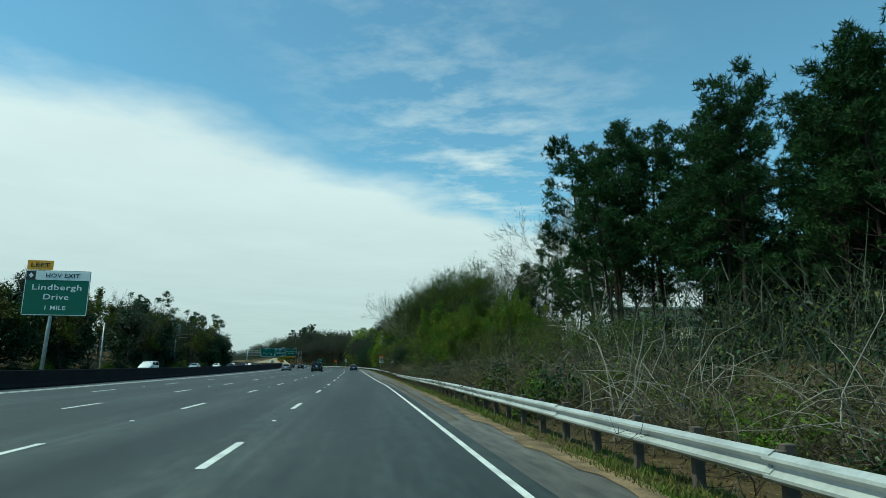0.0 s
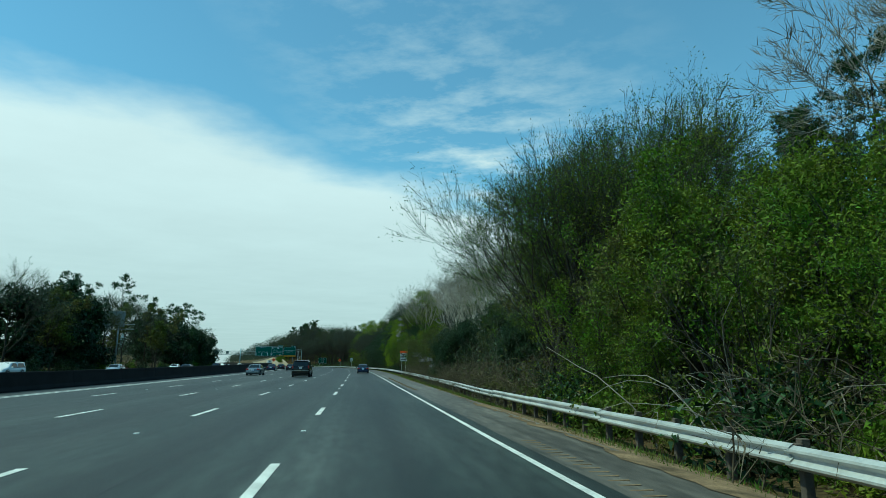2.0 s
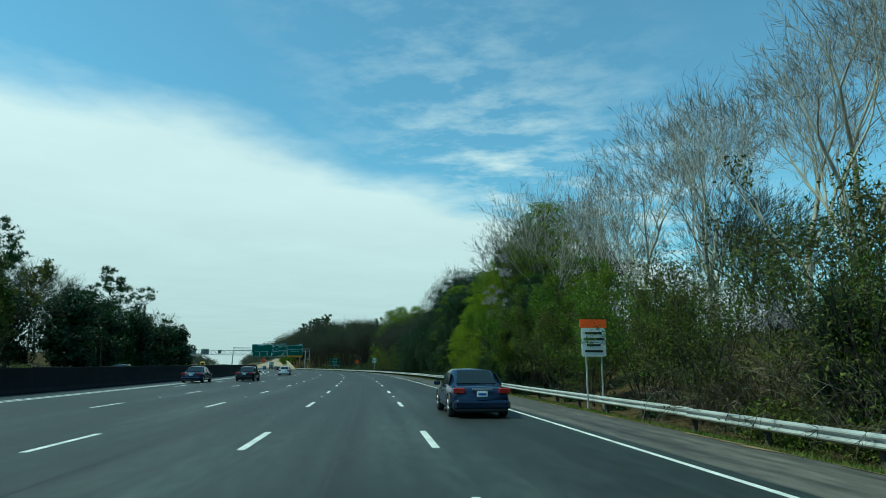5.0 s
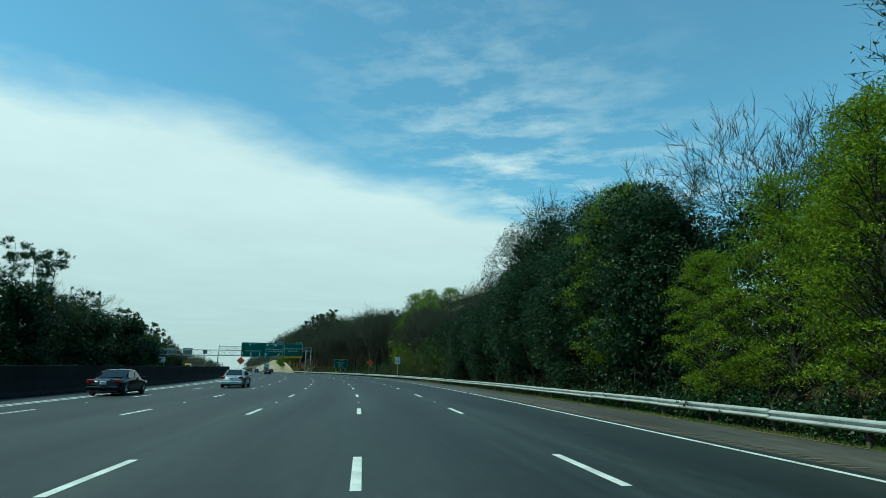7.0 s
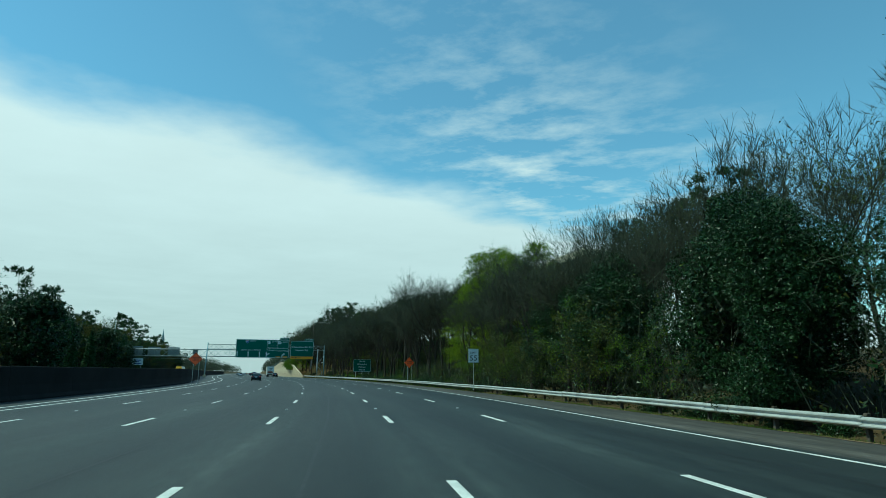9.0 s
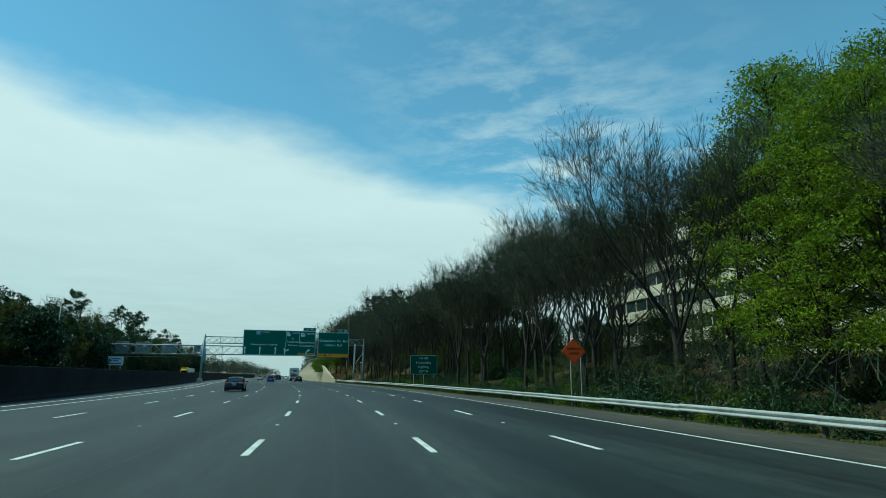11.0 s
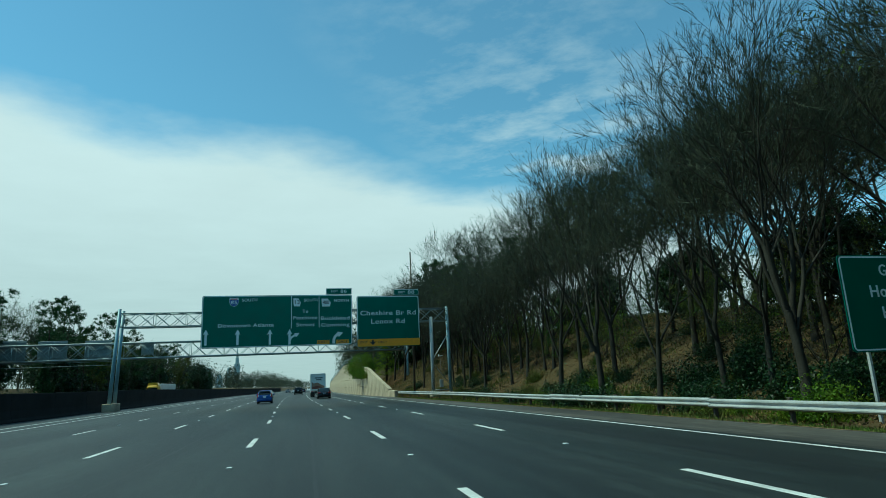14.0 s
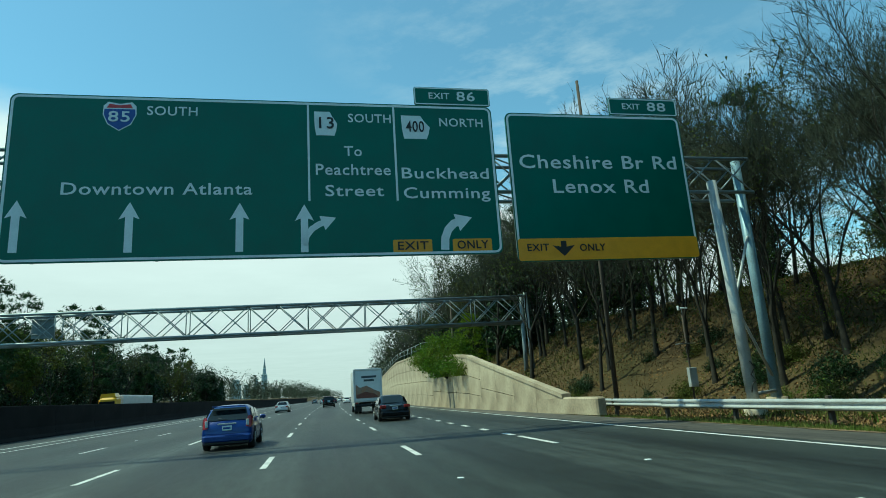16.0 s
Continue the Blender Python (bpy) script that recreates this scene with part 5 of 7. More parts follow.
def make_spring(seed, h, w):
    """A broad tree in new leaf: limbs rise from a low fork and carry flat, drooping sprays of small leaves."""
    rg = np.random.default_rng(seed)
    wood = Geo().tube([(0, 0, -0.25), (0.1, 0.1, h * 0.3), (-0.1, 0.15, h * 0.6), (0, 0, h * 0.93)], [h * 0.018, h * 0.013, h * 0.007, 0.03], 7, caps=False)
    pts = []
    for k in range(120):
        u = (k + rg.uniform(0, 1)) / 120
        prof = min(1.0, 0.55 + 1.6 * u) * math.sqrt(max(1.03 - u, 0.03)) * 1.12
        a = k * 2.4 + rg.uniform(-0.6, 0.6)
        rr = w * prof * math.sqrt(rg.uniform(0.12, 1.0)) * rg.uniform(0.85, 1.12)
        c = np.array([rr * math.cos(a), rr * math.sin(a), h * (0.17 + 0.80 * u)])
        z0 = max(c[2] - rr * rg.uniform(0.5, 1.0), h * 0.12)
        wood.tube([(0, 0, z0), (c[0] * 0.55, c[1] * 0.55, z0 + (c[2] - z0) * 0.72), tuple(c)], [0.02 + 0.05 * (1 - u), 0.035, 0.012], 4, caps=False)
        size = w * rg.uniform(0.13, 0.25)
        m = int(230 * (size / (w * 0.2)) ** 2)
        v = rg.normal(size=(m, 3)) * np.array([0.56, 0.56, 0.17]) * size
        v[:, 2] -= (v[:, 0] ** 2 + v[:, 1] ** 2) / size * 0.28
        pts.append(c + v)
    spots = np.concatenate(pts)
    keep("spring", [("trunk", wood.mesh("trunk", BARK), BARK), ("foliage", array_mesh("foliage", *small_leaves(spots, 0.155, rg), LEAFSPRING), LEAFSPRING)], "tree in fresh yellow-green spring leaf", "tree")


for k in range(3):
    make_spring(180 + k, 18.0, 5.4)
for k in range(3):
    make_bare(200 + k, "green", BARK, TWIG, "young tree with thin green spring leaves", h=13, leaders=4, split=0.12, spread=30, limbs=8, branches=5, twigs=5, fine=3, leaf=LEAFGREEN if k != 1 else LEAFOLIVE, per=12.0, leafsize=0.175)
for k in range(3):
    make_bare(220 + k, "thicket", BARK, TWIG, "many-stemmed grey-brown thicket just breaking bud", h=9, leaders=6, split=0.04, spread=28, limbs=4, branches=4, twigs=4, fine=4, thick=0.009, girth=0.008, leaf=LEAFOLIVE if k < 2 else LEAFGREEN, per=6.0, leafsize=0.15)


def make_evergreen(seed, h, w, kind="evergreen", lumps=70, per=480, leaf=0.155):
    """A dense broadleaf evergreen: lumps of glossy leaves round a short trunk."""
    rg = np.random.default_rng(seed)
    wood = Geo().tube([(0, 0, 0), (0.2, 0.1, h * 0.4), (0, 0, h * 0.85)], [h * 0.018, h * 0.013, 0.04], 7, caps=False)
    pts, outs = [], []
    for k in range(lumps):
        u = rg.uniform(0.02, 1.0)
        prof = math.sin(math.pi * min(0.17 + 0.8 * u, 1.0)) ** 0.7
        a = rg.uniform(0, 6.283)
        rr = w * prof * math.sqrt(rg.uniform(0.15, 1.0))
        c = np.array([rr * math.cos(a), rr * math.sin(a), h * (0.10 + 0.84 * u)])
        size = w * rg.uniform(0.18, 0.36)
        wood.tube([(0, 0, max(c[2] - size * 1.5, h * 0.05)), tuple(c)], [0.06, 0.02], 4, caps=False)
        m = int(per * (size / (w * 0.29)) ** 2)
        v = unit(rg.normal(size=(m, 3)))
        pts.append(c + v * size * rg.uniform(0.82, 1.06, m)[:, None] * np.array([1, 1, 0.8]))
        outs.append(v)
    pts, outs = np.concatenate(pts), np.concatenate(outs)
    outer = small_leaves(pts, leaf, rg, outs)
    core = leaves(pts * np.array([0.72, 0.72, 0.9]), leaf * 2.2, leaf * 1.5, rg, 0.2)
    pick = core[1].reshape(-1, 2, 3)[::4].reshape(-1, 3)
    keep(kind, [("trunk", wood.mesh("trunk", BARK), BARK), ("crown", array_mesh("crown", *joined([outer, (core[0], pick)]), LEAFDARK), LEAFDARK)], "dense dark broadleaf evergreen with glossy leaves", "tree")


for k in range(3):
    make_evergreen(300 + k, 12.0, 4.2)
for k in range(2):
    make_evergreen(315 + k, 12.0, 4.2, "evergreen_tall", 120, 300, 0.105)
    make_evergreen(305 + k, 12.0, 4.2, "evergreen_near", 84, 800, 0.125)
for k in range(2):
    make_evergreen(310 + k, 12.0, 4.2, "evergreen_far", 46, 140, 0.34)
for k in range(2):
    make_bare(320 + k, "green_far", BARK, TWIG, "young green tree across the road", h=13, leaders=4, split=0.12, spread=30, limbs=5, branches=4, twigs=4, fine=0, leaf=LEAFOLIVE, per=14.0, leafsize=0.36)


def make_pine(seed, kind, h, first, tufts, reach, n_branch, tuft, big):
    rg = np.random.default_rng(seed)
    sk = Skeleton(seed, h, limbs=n_branch, first=first, angle=75, reach=reach, branches=4, twigs=3, lean=0.03, girth=0.0095, up=0.25)
    st = np.array(sk.ends)
    way = unit(np.array(sk.ways))
    k = rg.permutation(len(st))[: int(len(st) * 0.6)][rg.integers(0, int(len(st) * 0.6), tufts)]
    c = st[k] + way[k] * 0.3 + rg.normal(size=(tufts, 3)) * np.array([0.36, 0.36, 0.20])
    starts = np.repeat(c, tuft, 0)
    dirs = unit(rg.normal(size=(tufts * tuft, 3)) + np.repeat(way[k], tuft, 0) * 0.5 + np.array([0, 0, 0.35]))
    needle = blades(starts, dirs, rg.uniform(0.42, 0.9, len(starts)) * big, 0.056 * big, rg)
    keep(kind, [("trunk", sk.wood.mesh("trunk", PINEBARK), PINEBARK), ("crown", array_mesh("crown", *needle, NEEDLE), NEEDLE)], "tall dark pine with a bare trunk and clumped needles", "tree")


for k in range(3):
    make_pine(400 + k, "pine", 27, 0.30, 1900, 0.25, 26, 10, 0.78)
for k in range(2):
    make_pine(420 + k, "pine_far", 24, 0.28, 430, 0.24, 16, 11, 1.05)


def make_cedar(seed):
    """A dark conical conifer."""
    rg = np.random.default_rng(seed)
    h = 15.0
    n = 3200
    u = rg.uniform(0.03, 1, n)
    a = rg.uniform(0, 6.283, n)
    r = (1 - u) * 3.0 * rg.uniform(0.35, 1.0, n) + 0.1
    c = np.stack([r * np.cos(a), r * np.sin(a), h * u], 1)
    out = np.stack([np.cos(a), np.sin(a), -0.25 + 0 * a], 1)
    v, f = leaves(c, 0.62, 0.26, rg, 0.1, out * 1.2)
    keep("cedar", [("trunk", Geo().tube([(0, 0, 0), (0, 0, h)], [0.2, 0.02], 6, caps=False).mesh("trunk", PINEBARK), PINEBARK), ("crown", array_mesh("crown", v, f, NEEDLE), NEEDLE)], "dark conical conifer across the road", "tree")


for k in range(2):
    make_cedar(440 + k)


def make_bramble(seed):
    """An arching tangle of dry stems with a few leaves."""
    rg = np.random.default_rng(seed)
    g = Geo()
    st, wy, ln = [], [], []
    for k in range(64):
        a = rg.uniform(0, 6.283)
        p = np.array([rg.normal() * 1.1, rg.normal() * 1.1, 0.0])
        way = np.array([math.cos(a) * 0.6, math.sin(a) * 0.6, rg.uniform(0.7, 1.6)])
        pts = [p]
        for i in range(5):
            way = unit(way + rg.normal(size=3) * 0.22 + np.array([0, 0, -0.30]))
            p = p + way * rg.uniform(0.42, 0.7)
            p[2] = max(p[2], 0.05)
            pts.append(p)
            for j in range(7):
                st.append(p - way * rg.uniform(0, 0.4)), wy.append(rg.normal(size=3) + way), ln.append(rg.uniform(0.25, 0.8))
        g.tube(pts, [0.015, 0.014, 0.012, 0.010, 0.007, 0.003], 3, caps=False)
    st, wy, ln = np.array(st), np.array(wy), np.array(ln)
    tw = blades(st, wy, ln, 0.009, rg)
    k = rg.integers(0, len(st), 650)
    lf = small_leaves(st[k] + rg.normal(size=(650, 3)) * 0.2, 0.10, rg)
    keep("bramble", [("stem_tangle", g.mesh("stem_tangle", BRAMBLE), BRAMBLE), ("twig_tangle", array_mesh("twig_tangle", *tw, BRAMBLE), BRAMBLE), ("foliage", array_mesh("foliage", *lf, LEAFOLIVE), LEAFOLIVE)], "arching tangle of dry tan bramble stems", "shrub")


for k in range(3):
    make_bramble(500 + k)


def make_canes(seed):
    """Long pale dead canes that arch over the thicket."""
    rg = np.random.default_rng(seed)
    g = Geo()
    for k in range(34):
        a = rg.uniform(0, 6.283)
        p = np.array([rg.normal() * 1.5, rg.normal() * 1.5, 0.0])
        way = np.array([math.cos(a) * 0.5, math.sin(a) * 0.5, rg.uniform(1.0, 2.2)])
        pts, step = [p], rg.uniform(0.45, 0.8)
        for i in range(7):
            way = unit(way + rg.normal(size=3) * 0.16 + np.array([0, 0, -0.24]))
            p = p + way * step
            p[2] = max(p[2], 0.1)
            pts.append(p)
        r = rg.uniform(0.016, 0.034)
        g.tube(pts, [r * (1 - 0.11 * i) for i in range(8)], 4, caps=False)
    keep("canes", [("cane_tangle", g.mesh("cane_tangle", PALETWIG), PALETWIG)], "bare pale canes arching over the thicket", "shrub")


for k in range(2):
    make_canes(520 + k)


def make_bush(seed, mat, label, n=3300, size=0.10, kind="bush"):
    rg = np.random.default_rng(seed)
    v = unit(rg.normal(size=(n, 3)))
    v[:, 2] = np.abs(v[:, 2])
    c = v * rg.uniform(0.35, 1.0, n)[:, None] * np.array([1.25, 1.25, 1.3]) * (1 + 0.25 * np.sin(v[:, :1] * 5 + v[:, 1:2] * 4))
    g = Geo()
    for k in range(22):
        q = v[k] * 1.0
        g.tube([(0, 0, -0.1), tuple(q * 0.5 + np.array([0, 0, 0.15])), tuple(q)], [0.02, 0.014, 0.005], 3, caps=False)
    keep(kind, [("stem_tangle", g.mesh("stem_tangle", BARK), BARK), ("foliage", array_mesh("foliage", *small_leaves(c, size, rg), mat), mat)], label, "shrub")


make_bush(600, LEAFGREEN, "low bright green leafy bush")
make_bush(601, LEAFGREEN, "low bright green leafy bush")
make_bush(602, LEAFOLIVE, "low olive-green budding bush", kind="olive_bush")
make_bush(603, LEAFDARK, "low dark ivy-covered bush", 3000, 0.105, kind="ivy_bush")
make_bush(604, WISTERIA, "hanging pale lilac wisteria blossom", 900, 0.09, kind="wisteria")

rnd = random.Random(7)
GROVE = []


def gap_in_wood(s, d):
    """Open stretches of the wood: before the office building and in front of the guide sign."""
    if 443 < s < 468 and 8 < d < 16.5:
        return True
    s, d = site(s, d)
    off = s - 353.0 - 0.95 * d
    return 5 < d < 40 and (abs(off) < 3.4 or -10 < off < 0 and s * 13.7 % 1 > 0.55)


def scatter(kind, s0, s1, d0, d1, count, size0, size1, group="", grove=False):
    for k in range(count):
        s = s0 + (s1 - s0) * (k + rnd.random()) / count
        d = rnd.uniform(d0, d1)
        spot = (kind, rnd.randrange(9), s, d, rnd.uniform(size0, size1), rnd.uniform(0, 360))
        if "bush" not in kind and gap_in_wood(s, d):
            continue
        if grove:
            GROVE.append(spot)
        else:
            plant(*spot, group=group)


# ---- right-hand woods, from the start of the walk on ----
# brambles and pines
scatter("bramble", 4, 74, 4.8, 8.0, 22, 0.65, 1.1)
scatter("bramble", 8, 34, 7.0, 13.0, 10, 0.8, 1.15)
scatter("bramble", 34, 76, 8.0, 14.0, 14, 1.0, 1.45)
scatter("thicket", 36, 96, 8.0, 17, 26, 0.4, 0.62)
scatter("thicket", 56, 112, 18, 34, 26, 0.5, 0.75, grove=True)
scatter("olive_bush", 6, 90, 5.0, 12, 40, 0.7, 1.5, grove=True)
scatter("bush", 12, 96, 6.0, 12, 16, 0.7, 1.4)
scatter("ivy_bush", 8, 96, 6.5, 15, 26, 0.9, 1.8, grove=True)
scatter("canes", 8, 84, 7.5, 13, 15, 0.65, 1.05)
scatter("canes", 106, 138, 9, 15, 9, 0.45, 0.7)
for s, d, sz in ((28, 26, 0.95), (33, 20, 0.8), (36, 38, 1.0), (40, 28, 1.0), (31, 33, 1.0), (43, 19, 0.85), (64, 20, 0.9), (54, 36, 1.05), (88, 41, 0.9), (44, 24, 1.0), (50, 31, 1.1), (56, 21, 1.0), (60, 38, 1.18), (66, 27, 1.08), (72, 42, 1.15), (112, 44, 0.85), (104, 35, 0.75), (100, 41, 0.85), (107, 30, 0.66), (70, 40, 1.1), (58, 47, 1.1), (98, 27, 0.72), (47, 44, 1.1), (108, 36, 0.85), (68, 34, 1.1), (38, 33, 1.05), (52, 26, 0.95)):
    plant("pine", rnd.randrange(9), s, max(d, 36 if s < 45 else 31 if s < 60 else 26), sz * (0.9 if s < 85 else 0.82), rnd.uniform(0, 360), group="pines")
for s, d, sz in ((81, 31, 1.14), (66, 33.5, 1.05), (64.5, 27, 1.0), (74, 35, 1.08), (130.5, 39, 0.94), (122, 44, 0.9), (110, 42, 0.95)):
    plant("pine", rnd.randrange(9), s, d, sz, rnd.uniform(0, 360), group="pines")
plant("sycamore", 0, 92, 35.5, 1.32, 40, "tall sycamore with white peeling bark among the pines")
plant("pale", 1, 112, 25, 0.85, 200)
# the leafy thicket on the bank
scatter("green", 74, 91, 8.5, 12.5, 13, 0.55, 0.82)
scatter("thicket", 76, 92, 7.0, 10, 9, 0.6, 0.9)
scatter("green", 78, 94, 13, 20, 8, 0.62, 0.82)
scatter("bush", 70, 90, 7.0, 9.0, 16, 0.8, 1.4)
scatter("green", 70, 90, 7.5, 9.0, 6, 0.35, 0.5)
scatter("olive_bush", 84, 118, 6.5, 9, 8, 0.8, 1.3)
for s, d, sz in ((100, 10.5, 0.75), (104, 11, 0.72), (107, 13.5, 0.55), (105.5, 15, 0.85), (101, 14.5, 1.0), (98, 12, 0.9), (110, 14, 0.62), (93, 9.2, 0.8), (94.5, 12.5, 0.9), (96.5, 9.0, 0.85), (99.5, 10.8, 0.9), (102, 11.5, 0.66), (106, 12.5, 0.72), (95, 16, 0.95), (100, 17.5, 1.0)):
    plant("budding", rnd.randrange(9), s, d, sz, rnd.uniform(0, 360))
for s, d, sz in ((121, 18, 0.85), (122, 23, 0.9), (117.5, 17, 0.82)):
    plant("spring", rnd.randrange(9), s, d, sz, rnd.uniform(0, 360))
for s, d, sz in ((121, 12.5, 0.5), (125, 14.5, 0.55), (118, 12, 0.45), (128, 17, 0.6)):
    plant("evergreen", rnd.randrange(9), s, d, sz, rnd.uniform(0, 360), "bank-side tree smothered in dark ivy")
scatter("bramble", 104, 142, 17, 27, 14, 1.1, 1.5)
scatter("thicket", 106, 142, 13, 26, 16, 0.55, 0.9)
scatter("bare", 100, 142, 16, 28, 8, 0.36, 0.5)
# brambles and ivy on the steep bank
scatter("bramble", 98, 134, 5.5, 8.5, 22, 0.7, 1.2)
scatter("olive_bush", 108, 180, 5.5, 14, 24, 0.7, 1.4, grove=True)
scatter("bramble", 108, 136, 8.5, 17, 24, 0.9, 1.4)
scatter("thicket", 146, 200, 8.5, 16, 22, 0.55, 0.9)
scatter("bramble", 146, 186, 7.5, 13, 12, 0.9, 1.4)
scatter("canes", 150, 190, 9, 15, 8, 0.5, 0.8)
for s, d, sz in ((140, 9.6, 0.55), (143, 12, 0.62), (145.5, 9, 0.6), (149, 13, 0.66), (153, 11.5, 0.5), (147, 17, 0.7), (166, 11.5, 0.42), (177, 11.5, 0.45)):
    plant("evergreen", rnd.randrange(9), s, d, sz, rnd.uniform(0, 360), "bank-side tree smothered in dark ivy")
for k in range(24):
    plant("wisteria", 0, 219 + k * 0.5, rnd.uniform(4.6, 6.0), rnd.uniform(0.35, 0.7), k * 40, zadd=rnd.uniform(5, 14))
for s, d, sz, z in ((152.5, 7.0, 0.45, 2.2), (156, 7.0, 0.5, 3.2), (172, 8.5, 0.8, 3.0), (178, 9, 0.9, 4.0)):
    plant("wisteria", 0, s, d, sz, rnd.uniform(0, 360), zadd=z)
scatter("thicket", 168, 226, 7.5, 12, 18, 0.6, 1.0)
scatter("green", 186, 226, 9, 14, 9, 0.55, 0.85)
scatter("ivy_bush", 132, 230, 6.2, 9, 18, 0.7, 1.2)
scatter("pale", 186, 240, 17, 30, 8, 1.1, 1.35)
for s, d, sz in ((168, 27, 0.85), (173, 21, 0.78), (165, 23, 0.7), (180, 24, 0.9), (160, 30, 0.78), (177, 31, 0.95), (184, 19, 0.85)):
    plant("pale", rnd.randrange(9), s, d, sz * 1.1, rnd.uniform(0, 360))
for s, d, sz in ((148, 24, 0.44), (153, 26, 0.5), (144, 22, 0.38), (158, 23, 0.42)):
    plant("bare", rnd.randrange(9), s, d, sz, rnd.uniform(0, 360))
scatter("bare_far", 160, 240, 26, 48, 20, 0.6, 0.85, grove=True)
plant("pine", 1, 163, 28, 0.52, 30)
plant("pine", 0, 153, 30, 0.54, 80)
# dark evergreens and the bright tree
for s, d, sz in ((215, 10, 0.85), (219, 13.5, 1.0), (223, 9.5, 0.72), (227, 10.5, 0.66), (231, 9.5, 0.5), (224, 13.5, 0.95)):
    plant("evergreen_near", rnd.randrange(9), s, d, sz, rnd.uniform(0, 360))
for s, d, sz in ((230, 14, 1.0), (234, 15, 0.98), (239, 11, 0.72), (245, 12, 0.66), (249, 10.5, 0.5), (235, 20, 1.1), (241, 14, 0.78), (263, 13, 0.95), (233, 11.5, 0.85), (226, 16.5, 1.2)):
    plant("spring", rnd.randrange(9), s, d, sz, rnd.uniform(0, 360))
for s, d, sz in ((236, 20, 1.0), (242, 18.5, 1.0), (248, 20, 1.05), (253, 17.5, 1.05), (230, 18, 1.0)):
    plant("evergreen", rnd.randrange(9), s, d, sz, rnd.uniform(0, 360))
for k in range(15):
    plant("evergreen" if k % 3 else "evergreen_near", k, 257 + k * 4.3, 10.6 + (k % 3) * 3.0, (1.16, 1.33, 1.25, 1.12)[k % 4] * (1.0 if k < 9 else 0.78), k * 77)
for s, d, sz in ((298, 21, 2.0), (290, 23, 1.9), (283, 21, 1.7)):
    plant("evergreen_tall", rnd.randrange(9), s, d, sz, rnd.uniform(0, 360), "tall dense dark evergreen rising over its neighbours")
scatter("ivy_bush", 236, 322, 6.4, 8.5, 26, 0.7, 1.2)
scatter("bare_far", 240, 330, 20, 36, 10, 0.9, 1.2, grove=True)
# mixed wood
scatter("thicket", 316, 366, 7.5, 12, 8, 0.6, 0.9)
scatter("bare", 322, 370, 11, 22, 20, 0.7, 0.95)
scatter("thicket", 322, 368, 10, 26, 18, 0.6, 0.9, grove=True)
for s, d, sz in ((327, 13, 1.0), (334, 16, 1.05), (341, 14, 0.85), (350, 18, 0.9), (358, 15, 0.7)):
    plant("evergreen", rnd.randrange(9), s, d, sz, rnd.uniform(0, 360))
for s, d, sz in ((396, 13.5, 0.98), (398, 11.5, 0.9), (391, 16, 0.98), (395, 18.5, 1.0), (388, 17.5, 0.95), (388, 13.5, 1.05), (383, 16, 1.0), (226, 13, 1.05)):
    plant("bare", rnd.randrange(9), s, d, sz, rnd.uniform(0, 360))
scatter("bare_far", 320, 385, 22, 40, 12, 0.7, 0.95, grove=True)
for s, d, sz in ((385, 20, 1.28), (388, 25, 1.3), (379, 23, 1.18), (372, 21, 1.05), (380, 29, 1.25), (378, 16, 0.95), (375, 17, 1.0)):
    plant("spring", rnd.randrange(9), s, d, sz, rnd.uniform(0, 360))
# the tall bare wood along the bank
scatter("bare", 408, 482, 9.8, 14, 8, 0.78, 0.98, "bare trees on the bank")
scatter("bare_tall", 410, 480, 10.5, 15, 10, 0.85, 1.05, "bare trees on the bank")
scatter("bare_tall", 512, 580, 14, 19, 14, 0.75, 0.95, "bare trees on the bank")
for s, d, sz in ((487.5, 10.8, 1.0), (496.5, 11.8, 0.98)):
    plant("bare", rnd.randrange(9), s, d, sz, rnd.uniform(0, 360), "tall spreading bare tree close to the guard rail", "bare trees on the bank")
scatter("bare_tall", 500, 600, 17, 24, 14, 0.85, 1.05, grove=True)
scatter("bare", 408, 500, 14.5, 24, 18, 0.9, 1.12, "bare trees on the bank")
scatter("bare_far", 412, 500, 14, 26, 16, 0.7, 0.95, grove=True)
scatter("bare_far", 408, 560, 25, 46, 22, 0.9, 1.15, grove=True)
scatter("bare_far", 560, 700, 23, 46, 34, 0.95, 1.3, grove=True)
scatter("bare_far", 60, 150, 20, 50, 16, 0.6, 0.9, grove=True)
scatter("evergreen_far", 36, 72, 40, 58, 9, 1.0, 1.5, grove=True)
scatter("pine_far", 40, 72, 42, 60, 9, 1.0, 1.2, grove=True)
scatter("evergreen_far", 450, 560, 28, 40, 10, 0.5, 0.7, grove=True)
scatter("pine_far", 410, 560, 26, 44, 6, 0.75, 0.95)
scatter("bare_far", 514, 640, 19, 34, 26, 0.7, 0.95, grove=True)
scatter("bare_far", 556, 740, 10, 24, 30, 0.75, 1.05, grove=True)
scatter("evergreen_far", 560, 720, 13, 26, 12, 0.8, 1.2, grove=True)
scatter("ivy_bush", 385, 505, 7, 20, 60, 0.7, 1.6)
scatter("bush", 385, 505, 6.5, 16, 34, 0.6, 1.4)
scatter("ivy_bush", 395, 570, 11, 25, 60, 0.5, 1.3, grove=True)
scatter("olive_bush", 395, 570, 9, 25, 50, 0.5, 1.2, grove=True)
scatter("thicket", 400, 580, 18, 30, 56, 0.5, 0.9, grove=True)
scatter("evergreen_far", 400, 520, 27, 38, 14, 0.45, 0.65, grove=True)
scatter("ivy_bush", 374, 416, 7.5, 20, 30, 0.8, 1.5, grove=True)
scatter("bush", 376, 414, 7.5, 14, 16, 0.6, 1.2, grove=True)
scatter("ivy_bush", 340, 450, 6.8, 20, 70, 0.7, 1.4, grove=True)
